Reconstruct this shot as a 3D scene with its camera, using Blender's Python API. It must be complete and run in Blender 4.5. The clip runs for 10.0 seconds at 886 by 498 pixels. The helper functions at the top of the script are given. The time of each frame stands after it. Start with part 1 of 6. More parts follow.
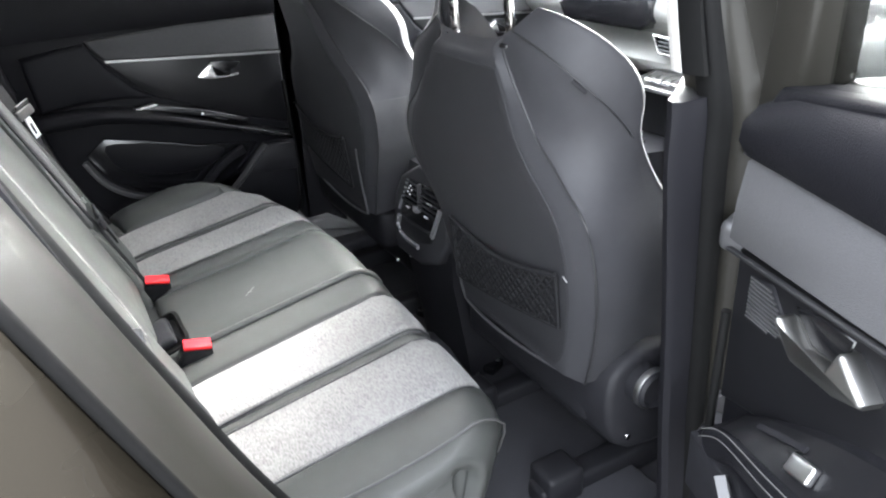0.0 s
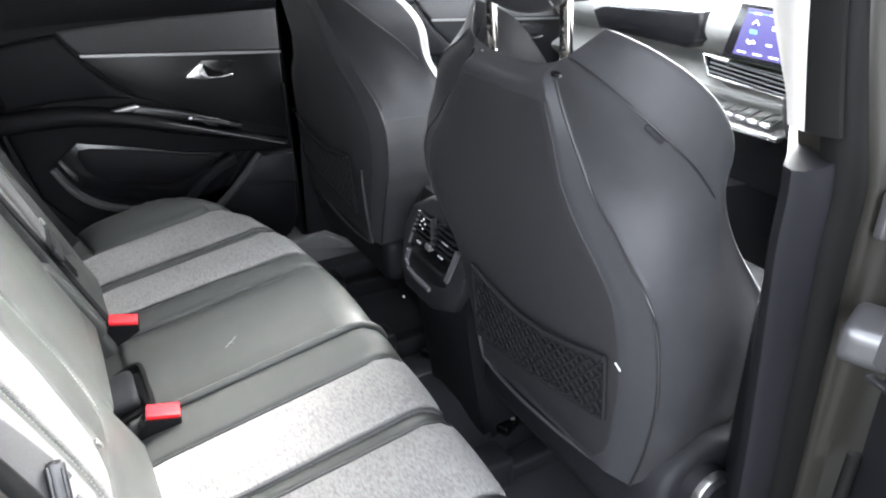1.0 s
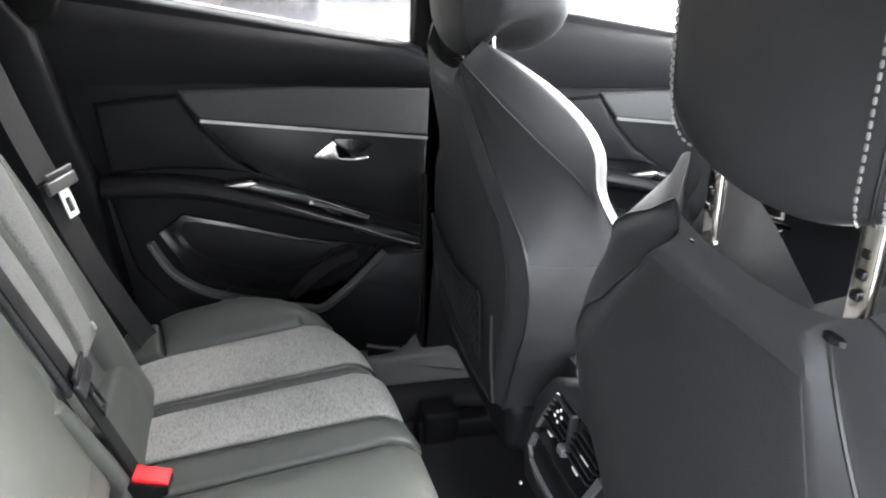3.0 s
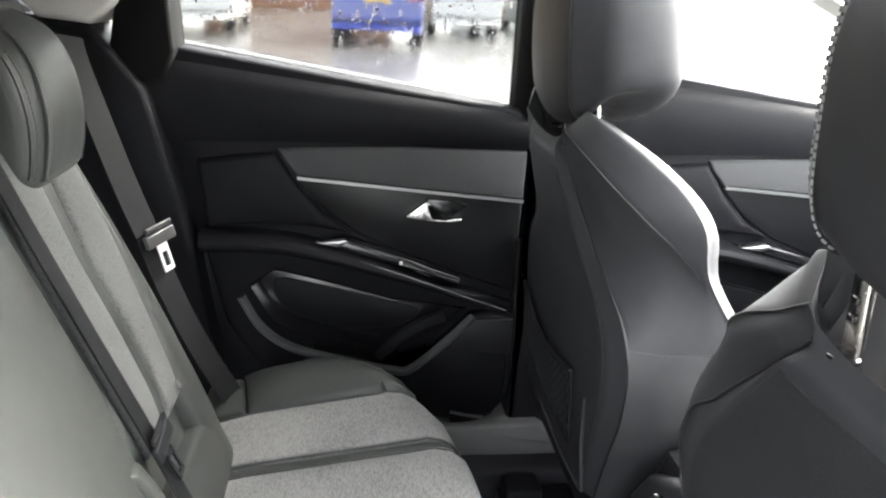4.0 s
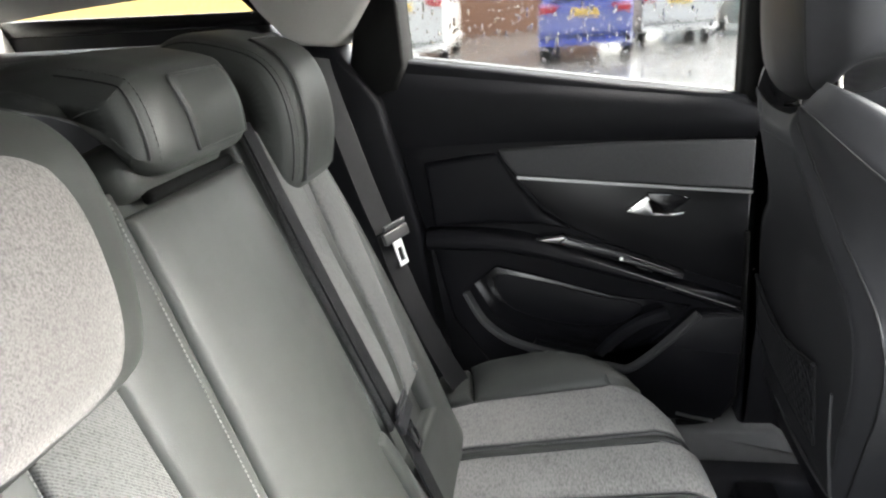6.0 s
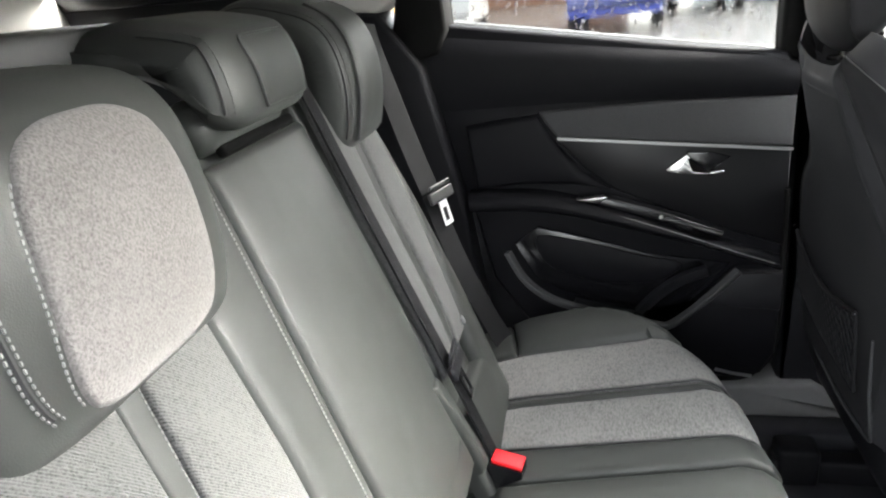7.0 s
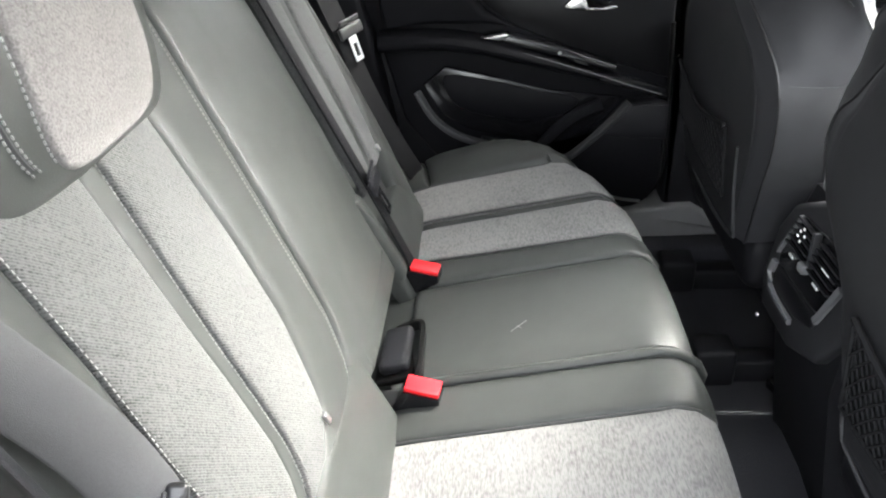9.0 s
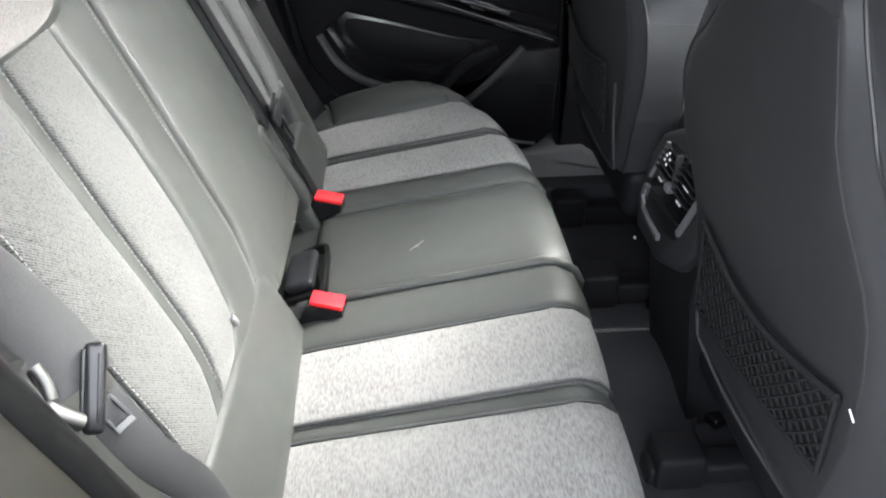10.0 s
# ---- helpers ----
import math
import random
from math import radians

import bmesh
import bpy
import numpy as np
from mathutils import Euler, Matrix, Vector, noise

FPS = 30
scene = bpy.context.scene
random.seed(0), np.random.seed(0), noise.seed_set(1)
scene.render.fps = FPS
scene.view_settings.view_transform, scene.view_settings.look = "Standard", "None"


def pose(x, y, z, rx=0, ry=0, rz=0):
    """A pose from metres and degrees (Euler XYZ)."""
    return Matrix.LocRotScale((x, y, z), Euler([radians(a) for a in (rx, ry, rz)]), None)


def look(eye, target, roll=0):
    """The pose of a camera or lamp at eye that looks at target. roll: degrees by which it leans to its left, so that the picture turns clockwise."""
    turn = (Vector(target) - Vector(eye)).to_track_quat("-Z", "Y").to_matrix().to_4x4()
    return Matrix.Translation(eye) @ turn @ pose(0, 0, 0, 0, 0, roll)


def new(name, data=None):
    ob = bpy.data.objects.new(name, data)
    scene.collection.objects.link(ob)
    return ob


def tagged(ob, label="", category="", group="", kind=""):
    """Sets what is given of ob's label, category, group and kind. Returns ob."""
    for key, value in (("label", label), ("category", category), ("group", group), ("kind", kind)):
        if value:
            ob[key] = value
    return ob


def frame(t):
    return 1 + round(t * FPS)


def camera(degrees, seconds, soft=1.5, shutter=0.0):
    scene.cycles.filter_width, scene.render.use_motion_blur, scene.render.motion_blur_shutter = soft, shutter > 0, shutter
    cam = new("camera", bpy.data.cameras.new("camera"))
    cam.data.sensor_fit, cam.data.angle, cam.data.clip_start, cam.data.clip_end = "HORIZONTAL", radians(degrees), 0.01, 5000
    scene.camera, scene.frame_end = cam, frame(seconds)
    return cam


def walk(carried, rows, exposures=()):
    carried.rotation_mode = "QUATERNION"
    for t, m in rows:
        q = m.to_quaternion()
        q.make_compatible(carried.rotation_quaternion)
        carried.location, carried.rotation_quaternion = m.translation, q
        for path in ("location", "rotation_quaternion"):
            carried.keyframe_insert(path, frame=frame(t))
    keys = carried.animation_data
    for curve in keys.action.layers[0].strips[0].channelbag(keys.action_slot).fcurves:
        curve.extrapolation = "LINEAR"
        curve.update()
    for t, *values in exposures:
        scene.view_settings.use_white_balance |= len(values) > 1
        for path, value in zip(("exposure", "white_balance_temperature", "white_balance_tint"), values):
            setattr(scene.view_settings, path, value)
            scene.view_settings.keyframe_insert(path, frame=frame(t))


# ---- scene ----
cam = camera(62.6, 10.0, soft=2.1)
PATH = [
    (0, (-0.063, -1.322, 1.45), (0.784, 0.265, 0.577), -3.4),
    (0.5, (-0.021, -1.195, 1.449), (0.838, 0.372, 0.55), -2.1),
    (1, (0.018, -1.097, 1.445), (0.871, 0.478, 0.553), -0.7),
    (1.5, (0.081, -0.977, 1.445), (0.887, 0.633, 0.576), 0.7),
    (2, (0.145, -0.873, 1.446), (0.853, 0.79, 0.591), 1.7),
    (2.5, (0.184, -0.792, 1.453), (0.774, 0.929, 0.625), 2.6),
    (4, (0.202, -0.676, 1.478), (0.452, 1.191, 0.806), 3.4),
    (4.5, (0.194, -0.668, 1.472), (0.278, 1.225, 0.832), 2.0),
    (5, (0.194, -0.676, 1.462), (0.116, 1.219, 0.828), -0.1),
    (5.5, (0.192, -0.694, 1.457), (-0.029, 1.192, 0.828), -1.9),
    (7, (0.164, -0.768, 1.441), (-0.237, 1.064, 0.748), -4.8),
    (7.5, (0.155, -0.796, 1.434), (-0.239, 1.012, 0.676), -5.1),
    (8, (0.152, -0.819, 1.425), (-0.19, 0.958, 0.574), -4.9),
    (8.5, (0.151, -0.845, 1.414), (-0.108, 0.902, 0.474), -4.4),
    (9, (0.165, -0.884, 1.402), (0.006, 0.833, 0.388), -4.1),
    (9.5, (0.163, -0.927, 1.399), (0.15, 0.759, 0.323), -2.3),
    (10, (0.185, -0.978, 1.385), (0.26, 0.69, 0.284), -1.0),
]
EXPOSURES = [(0, 4.9, 6350, 10), (1.0, 4.9, 6350, 10), (1.5, 4.95, 6400, 10), (2.5, 5.0, 6450, 9), (4, 4.9, 6650, 8), (5.5, 4.7, 6650, 8), (7.5, 4.68, 6600, 8), (8.5, 4.7, 6550, 8), (9.5, 4.55, 6500, 8), (10, 4.6, 6450, 8)]
walk(cam, [(t, look(eye, target, roll)) for t, eye, target, roll in PATH], EXPOSURES)

# ---- light ----
world = bpy.data.worlds.new("overcast_sky")
scene.world = world
world.use_nodes = True
wn, wl = world.node_tree.nodes, world.node_tree.links
wn.clear()
sky = wn.new("ShaderNodeTexSky")
sky.sky_type = "NISHITA"
sky.sun_disc = False
sky.sun_elevation, sky.sun_rotation = radians(42), radians(58)
sky.air_density, sky.dust_density = 1.0, 4.0
hsv = wn.new("ShaderNodeHueSaturation")
hsv.inputs["Saturation"].default_value = 0.22
bg = wn.new("ShaderNodeBackground")
bg.inputs["Strength"].default_value = 0.15
wout = wn.new("ShaderNodeOutputWorld")
wl.new(sky.outputs[0], hsv.inputs["Color"])
wl.new(hsv.outputs[0], bg.inputs["Color"])
wl.new(bg.outputs[0], wout.inputs["Surface"])
sun = new("overcast_sun", bpy.data.lights.new("overcast_sun", "SUN"))
sun.data.energy, sun.data.angle, sun.data.color = 0.34, radians(55), (1.0, 0.98, 0.95)
sun.matrix_world = look((5.5, 3.4, 5.6), (0.0, 0.0, 0.8))


# ---- materials ----
def material(name, colour, rough=0.5, metal=0.0, var=0.15, scale=30.0, bump=0.0, bump_scale=400.0, kind="noise", spec=0.5, coat=0.0, per_object=0.0, stain=0.12, wrinkle=0.0):
    m = bpy.data.materials.new(name)
    m.use_nodes = True
    n, l = m.node_tree.nodes, m.node_tree.links
    b = n["Principled BSDF"]
    b.inputs["Roughness"].default_value = rough
    b.inputs["Metallic"].default_value = metal
    b.inputs["Specular IOR Level"].default_value = spec
    b.inputs["Coat Weight"].default_value = coat
    tc = n.new("ShaderNodeTexCoord")
    fine = n.new("ShaderNodeTexNoise")
    fine.inputs["Scale"].default_value, fine.inputs["Detail"].default_value = scale, 6.0
    l.new(tc.outputs["Object"], fine.inputs["Vector"])
    broad = n.new("ShaderNodeTexNoise")
    broad.inputs["Scale"].default_value, broad.inputs["Detail"].default_value = 5.0, 3.0
    l.new(tc.outputs["Object"], broad.inputs["Vector"])
    add = n.new("ShaderNodeMath")
    add.operation = "MULTIPLY_ADD"
    add.inputs[1].default_value, add.inputs[2].default_value = stain * 2, -stain
    l.new(broad.outputs["Fac"], add.inputs[0])
    mul = n.new("ShaderNodeMath")
    mul.operation = "MULTIPLY_ADD"
    mul.inputs[1].default_value = var * 2
    l.new(fine.outputs["Fac"], mul.inputs[0])
    l.new(add.outputs[0], mul.inputs[2])
    val = n.new("ShaderNodeMath")
    val.operation = "ADD"
    val.inputs[1].default_value = 1.0 - var
    l.new(mul.outputs[0], val.inputs[0])
    h = n.new("ShaderNodeHueSaturation")
    h.inputs["Color"].default_value = (*colour, 1)
    last = val
    if per_object:
        info = n.new("ShaderNodeObjectInfo")
        po = n.new("ShaderNodeMath")
        po.operation = "MULTIPLY_ADD"
        po.inputs[1].default_value = per_object
        l.new(info.outputs["Random"], po.inputs[0])
        l.new(val.outputs[0], po.inputs[2])
        last = po
    l.new(last.outputs[0], h.inputs["Value"])
    l.new(h.outputs[0], b.inputs["Base Color"])
    rr = n.new("ShaderNodeMath")
    rr.operation = "MULTIPLY_ADD"
    rr.inputs[1].default_value, rr.inputs[2].default_value = 0.2, rough - 0.1
    l.new(broad.outputs["Fac"], rr.inputs[0])
    l.new(rr.outputs[0], b.inputs["Roughness"])
    if bump:
        if kind == "leather":
            t = n.new("ShaderNodeTexVoronoi")
            t.inputs["Scale"].default_value = bump_scale
            out = t.outputs["Distance"]
        else:
            t = n.new("ShaderNodeTexNoise")
            t.inputs["Scale"].default_value, t.inputs["Detail"].default_value = bump_scale, 4.0
            out = t.outputs["Fac"]
        l.new(tc.outputs["Object"], t.inputs["Vector"])
        bp = n.new("ShaderNodeBump")
        bp.inputs["Strength"].default_value, bp.inputs["Distance"].default_value = bump, 0.002
        l.new(out, bp.inputs["Height"])
        if wrinkle:
            wr = n.new("ShaderNodeTexNoise")
            wr.inputs["Scale"].default_value, wr.inputs["Detail"].default_value, wr.inputs["Distortion"].default_value = 11.0, 1.0, 0.3
            l.new(tc.outputs["Object"], wr.inputs["Vector"])
            b2_ = n.new("ShaderNodeBump")
            b2_.inputs["Strength"].default_value, b2_.inputs["Distance"].default_value = wrinkle, 0.008
            l.new(wr.outputs["Fac"], b2_.inputs["Height"])
            l.new(b2_.outputs[0], bp.inputs["Normal"])
        l.new(bp.outputs[0], b.inputs["Normal"])
    return m


def fabric(name, light, dark, axis, ribs=0.30, streak=(1, 1, 1)):
    """Twill tweed: fine diagonal ribs, mixed light and dark yarn, flecks."""
    m = bpy.data.materials.new(name)
    m.use_nodes = True
    n, l = m.node_tree.nodes, m.node_tree.links
    b = n["Principled BSDF"]
    b.inputs["Roughness"].default_value = 0.95
    b.inputs["Specular IOR Level"].default_value = 0.2
    b.inputs["Sheen Weight"].default_value = 0.15
    tc = n.new("ShaderNodeTexCoord")
    dot = n.new("ShaderNodeVectorMath")
    dot.operation = "DOT_PRODUCT"
    dot.inputs[1].default_value = axis
    l.new(tc.outputs["Object"], dot.inputs[0])
    mp = n.new("ShaderNodeCombineXYZ")
    l.new(dot.outputs["Value"], mp.inputs["X"])
    wv = n.new("ShaderNodeTexWave")
    wv.inputs["Scale"].default_value, wv.inputs["Distortion"].default_value = 140.0, 2.6
    wv.inputs["Detail"].default_value, wv.inputs["Detail Scale"].default_value = 3.0, 2.5
    l.new(mp.outputs[0], wv.inputs["Vector"])
    drawn = n.new("ShaderNodeVectorMath")
    drawn.operation = "MULTIPLY"
    drawn.inputs[1].default_value = streak
    l.new(tc.outputs["Object"], drawn.inputs[0])
    yarn = n.new("ShaderNodeTexNoise")
    yarn.inputs["Scale"].default_value, yarn.inputs["Detail"].default_value = 460.0, 3.0
    l.new(drawn.outputs[0], yarn.inputs["Vector"])
    fleck = n.new("ShaderNodeTexNoise")
    fleck.inputs["Scale"].default_value, fleck.inputs["Detail"].default_value = 170.0, 4.0
    l.new(drawn.outputs[0], fleck.inputs["Vector"])
    wear = n.new("ShaderNodeTexNoise")
    wear.inputs["Scale"].default_value = 9.0
    l.new(tc.outputs["Object"], wear.inputs["Vector"])
    a = n.new("ShaderNodeMath")
    a.operation = "MULTIPLY_ADD"
    a.inputs[1].default_value = ribs
    l.new(wv.outputs["Fac"], a.inputs[0])
    a2 = n.new("ShaderNodeMath")
    a2.operation = "MULTIPLY_ADD"
    a2.inputs[1].default_value, a2.inputs[2].default_value = 1.5, -0.45
    l.new(yarn.outputs["Fac"], a2.inputs[0])
    l.new(a2.outputs[0], a.inputs[2])
    a3 = n.new("ShaderNodeMath")
    a3.operation = "MULTIPLY_ADD"
    a3.inputs[1].default_value = 0.32
    l.new(fleck.outputs["Fac"], a3.inputs[0])
    l.new(a.outputs[0], a3.inputs[2])
    a4 = n.new("ShaderNodeMath")
    a4.operation = "MULTIPLY_ADD"
    a4.inputs[1].default_value = 0.48
    l.new(wear.outputs["Fac"], a4.inputs[0])
    l.new(a3.outputs[0], a4.inputs[2])
    r = n.new("ShaderNodeValToRGB")
    r.color_ramp.elements[0].position, r.color_ramp.elements[0].color = 0.35, (*dark, 1)
    r.color_ramp.elements[1].position, r.color_ramp.elements[1].color = 1.15 / 1.2, (*light, 1)
    l.new(a4.outputs[0], r.inputs["Fac"])
    l.new(r.outputs[0], b.inputs["Base Color"])
    bp = n.new("ShaderNodeBump")
    bp.inputs["Strength"].default_value, bp.inputs["Distance"].default_value = 0.5, 0.0010
    l.new(a.outputs[0], bp.inputs["Height"])
    l.new(bp.outputs[0], b.inputs["Normal"])
    return m


def emitter(name, colour, strength):
    m = bpy.data.materials.new(name)
    m.use_nodes = True
    b = m.node_tree.nodes["Principled BSDF"]
    b.inputs["Base Color"].default_value = (*[c * 0.3 for c in colour], 1)
    b.inputs["Emission Color"].default_value = (*colour, 1)
    b.inputs["Emission Strength"].default_value = strength
    return m


def glass(name, tint=(0.95, 0.98, 0.97)):
    m = bpy.data.materials.new(name)
    m.use_nodes = True
    b = m.node_tree.nodes["Principled BSDF"]
    b.inputs["Base Color"].default_value = (*tint, 1)
    b.inputs["Transmission Weight"].default_value = 1.0
    b.inputs["Roughness"].default_value = 0.0
    b.inputs["IOR"].default_value = 1.1
    return m


LEATHER = material("black_seat_leather", (0.033, 0.033, 0.036), 0.50, spec=0.24, var=0.12, scale=60, bump=0.06, bump_scale=900, kind="leather", wrinkle=0.18)
BENCH = material("charcoal_bench_leather", (0.035, 0.037, 0.035), 0.44, spec=0.31, var=0.10, scale=50, bump=0.07, bump_scale=800, kind="leather", wrinkle=0.28)
# the seats' own vinyl, darkened as shade for the rear-facing panel
SHELL = material("shaded_seat_vinyl", (0.021, 0.021, 0.023), 0.52, spec=0.30, var=0.12, scale=60, bump=0.25, bump_scale=800, kind="leather")
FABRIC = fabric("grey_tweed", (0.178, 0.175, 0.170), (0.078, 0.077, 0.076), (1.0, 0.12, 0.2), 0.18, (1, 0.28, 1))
# backrest tweed: stronger twill, and its colour dimmed against the bright light there
FABRIC_BACK = fabric("grey_tweed_back_dimmed", (0.105, 0.105, 0.103), (0.009, 0.010, 0.010), (-0.25, 0.75, 0.6), 0.42)
FABRIC_PAD = fabric("warm_grey_tweed", (0.185, 0.175, 0.170), (0.093, 0.087, 0.084), (-0.2, 0.5, 0.5), 0.06)
PLASTIC = material("black_grained_plastic", (0.012, 0.012, 0.014), 0.5, spec=0.18, var=0.15, scale=80, bump=0.3, bump_scale=900)
SOFT = material("black_soft_door_trim", (0.0065, 0.0065, 0.008), 0.48, spec=0.11, var=0.12, scale=40, bump=0.2, bump_scale=700, kind="leather")
GLOSS = material("gloss_black_plastic", (0.006, 0.006, 0.007), 0.2, var=0.05, scale=30)
INSERT = material("dark_grey_woven_trim", (0.046, 0.046, 0.048), 0.8, var=0.3, scale=500, bump=0.4, bump_scale=700)
CARPET = material("black_carpet", (0.028, 0.028, 0.033), 0.95, var=0.5, scale=600, bump=0.8, bump_scale=500)
# flat black that stands in for shade in the headrest gap
GAPDARK = material("black_gap_shade", (0.006, 0.006, 0.006), 0.95, spec=0.05, var=0.2, scale=400, bump=0.2)
RUBBER = material("black_rubber_seal", (0.005, 0.005, 0.005), 0.6, spec=0.1, var=0.15, scale=60, bump=0.1)
# belt webbing with shade put into its colour; the grey one below is lit
WEB = material("shaded_belt_webbing", (0.010, 0.010, 0.011), 0.7, spec=0.12, var=0.3, scale=300, bump=0.5, bump_scale=900)
BELTGREY = material("grey_belt_webbing", (0.034, 0.034, 0.035), 0.55, var=0.25, scale=500, bump=0.2, bump_scale=1600)
CHROME = material("satin_chrome", (0.75, 0.75, 0.74), 0.22, metal=1.0, var=0.05)
STEEL = material("polished_steel", (0.62, 0.60, 0.57), 0.15, metal=1.0, var=0.06)
SILVER = material("silver_trim", (0.55, 0.55, 0.55), 0.3, metal=1.0, var=0.05)
LATCH = material("bright_latch_steel", (0.70, 0.71, 0.72), 0.42, metal=0.35, var=0.05)
BRUSHED = material("brushed_handle_metal", (0.32, 0.32, 0.31), 0.38, metal=1.0, var=0.08)
SATIN = material("satin_grey_trim", (0.30, 0.30, 0.30), 0.42, metal=1.0, var=0.05)
DARKMETAL = material("dark_metal_edge", (0.12, 0.12, 0.125), 0.35, metal=0.6, var=0.1)
THREAD = material("pale_stitching", (0.22, 0.22, 0.215), 0.8, var=0.2, scale=900)
VENTGREY = material("grey_vent_trim", (0.10, 0.10, 0.105), 0.42, var=0.08)
GREYTHREAD = material("grey_thread", (0.07, 0.07, 0.07), 0.8, var=0.2, scale=900)
PIPING = material("grey_piping", (0.030, 0.030, 0.031), 0.45, var=0.1)
RED = material("red_plastic", (0.75, 0.012, 0.02), 0.35, var=0.05)
LINER = material("pale_grey_headliner", (0.50, 0.49, 0.465), 0.9, var=0.06, scale=200, bump=0.3, bump_scale=800)
PAINT = material("bronze_brown_paint", (0.026, 0.022, 0.016), 0.26, metal=0.75, spec=0.35, var=0.12, scale=900, coat=0.12)
JAMB = material("brown_jamb_paint", (0.016, 0.015, 0.012), 0.45, metal=0.2, var=0.1, scale=400, coat=0.08)
DASH = material("grey_dashboard_vinyl", (0.25, 0.253, 0.245), 0.6, var=0.1, scale=60, bump=0.3, bump_scale=700, kind="leather")
GLASS = glass("window_glass")
TINT = glass("tinted_rear_glass", (0.74, 0.75, 0.72))
WET = glass("wet_tinted_window_glass", (0.27, 0.275, 0.27))
wnz = WET.node_tree.nodes.new("ShaderNodeTexNoise")
wnz.inputs["Scale"].default_value, wnz.inputs["Detail"].default_value = 55.0, 3.0
WET.node_tree.nodes["Principled BSDF"].inputs["Roughness"].default_value = 0.085
wbp = WET.node_tree.nodes.new("ShaderNodeBump")
wbp.inputs["Strength"].default_value, wbp.inputs["Distance"].default_value = 0.05, 0.004
WET.node_tree.links.new(wnz.outputs["Fac"], wbp.inputs["Height"])
WET.node_tree.links.new(wbp.outputs[0], WET.node_tree.nodes["Principled BSDF"].inputs["Normal"])
WATER = glass("rain_water", (1, 1, 1))
WATER.node_tree.nodes["Principled BSDF"].inputs["IOR"].default_value = 1.33
SEAMDARK = material("dark_seam_leather", (0.012, 0.012, 0.013), 0.45, var=0.1)
SIDEVINYL = material("grey_side_vinyl", (0.040, 0.040, 0.042), 0.55, spec=0.2, var=0.1, scale=60, bump=0.15, bump_scale=900, kind="leather")
NETTING = material("black_elastic_net", (0.014, 0.014, 0.015), 0.85, spec=0.08, var=0.2, scale=500)
LABELWHITE = material("white_print", (0.75, 0.75, 0.75), 0.6, var=0.03)


# ---- mesh tools ----
BASE = {}


def thing(name, at, label, category, group="", kind=""):
    ob = new(name)
    ob.empty_display_size = 0.05
    ob.location = at
    BASE[ob] = Vector(at)
    return tagged(ob, label, category, group, kind)


def part(name, bm, mat, parent=None, label="", smooth=True, sub=0, kind=""):
    bmesh.ops.recalc_face_normals(bm, faces=bm.faces)
    base = BASE.get(parent, Vector((0, 0, 0)))
    for v in bm.verts:
        v.co -= base
    for f in bm.faces:
        f.smooth = smooth
    me = bpy.data.meshes.new(name)
    bm.to_mesh(me)
    bm.free()
    me.materials.append(mat)
    ob = new(name, me)
    if parent:
        ob.parent = parent
    BASE[ob] = base
    if smooth:
        me.set_sharp_from_angle(angle=radians(50))
    if sub:
        s = ob.modifiers.new("smooth", "SUBSURF")
        s.levels = s.render_levels = sub
    return tagged(ob, label, kind=kind)


def grid(bm, rows, close=False):
    """Faces between rows of points; close joins each row's ends."""
    vs = [[bm.verts.new(p) for p in r] for r in rows]
    for a, b in zip(vs, vs[1:]):
        n = len(a)
        for i in range(n if close else n - 1):
            j = (i + 1) % n
            bm.faces.new((a[i], a[j], b[j], b[i]))
    return vs


def edge_steps(length, r, n):
    k = [0, 0.08, 0.3, 0.6, 1.0]
    e = min(r / max(length, 1e-6), 0.45)
    inner = [e + (1 - 2 * e) * i / n for i in range(1, n)]
    return [e * a for a in k] + inner + [1 - e * a for a in reversed(k)]


def pillow(f, lu, lv, r=0.008, puff=0.004, depth=0.02, nu=8, nv=8, flip=False, normal=None):
    """A padded panel on the surface f(u, v): rounded edges, a slight belly and a closed back."""
    bm = bmesh.new()
    us, vs = edge_steps(lu, r, nu), edge_steps(lv, r, nv)
    top, bot = [], []
    for u in us:
        ta, ba = [], []
        for v in vs:
            e = 1e-3
            p = f(u, v)
            n = (f(min(u + e, 1), v) - f(max(u - e, 0), v)).cross(f(u, min(v + e, 1)) - f(u, max(v - e, 0))).normalized()
            if flip:
                n = -n
            if normal:
                n = normal
            drop = 0
            for q, le in ((u, lu), (v, lv)):
                d = min(q, 1 - q) * le
                if d < r:
                    drop = max(drop, r - math.sqrt(max(r * r - (r - d) ** 2, 0)))
            h = puff * (4 * u * (1 - u) * 4 * v * (1 - v)) ** 0.5 - drop
            ta.append(p + n * h)
            ba.append(p - n * depth)
        top.append(ta)
        bot.append(ba)
    a = grid(bm, top)
    b = grid(bm, [list(reversed(r_)) for r_ in bot])
    m, k = len(us), len(vs)
    for i in range(m - 1):
        bm.faces.new((a[i][0], a[i + 1][0], b[i + 1][k - 1], b[i][k - 1]))
        bm.faces.new((a[i + 1][k - 1], a[i][k - 1], b[i][0], b[i + 1][0]))
    for j in range(k - 1):
        bm.faces.new((a[0][j + 1], a[0][j], b[0][k - 1 - j], b[0][k - 2 - j]))
        bm.faces.new((a[m - 1][j], a[m - 1][j + 1], b[m - 1][k - 2 - j], b[m - 1][k - 1 - j]))
    return bm


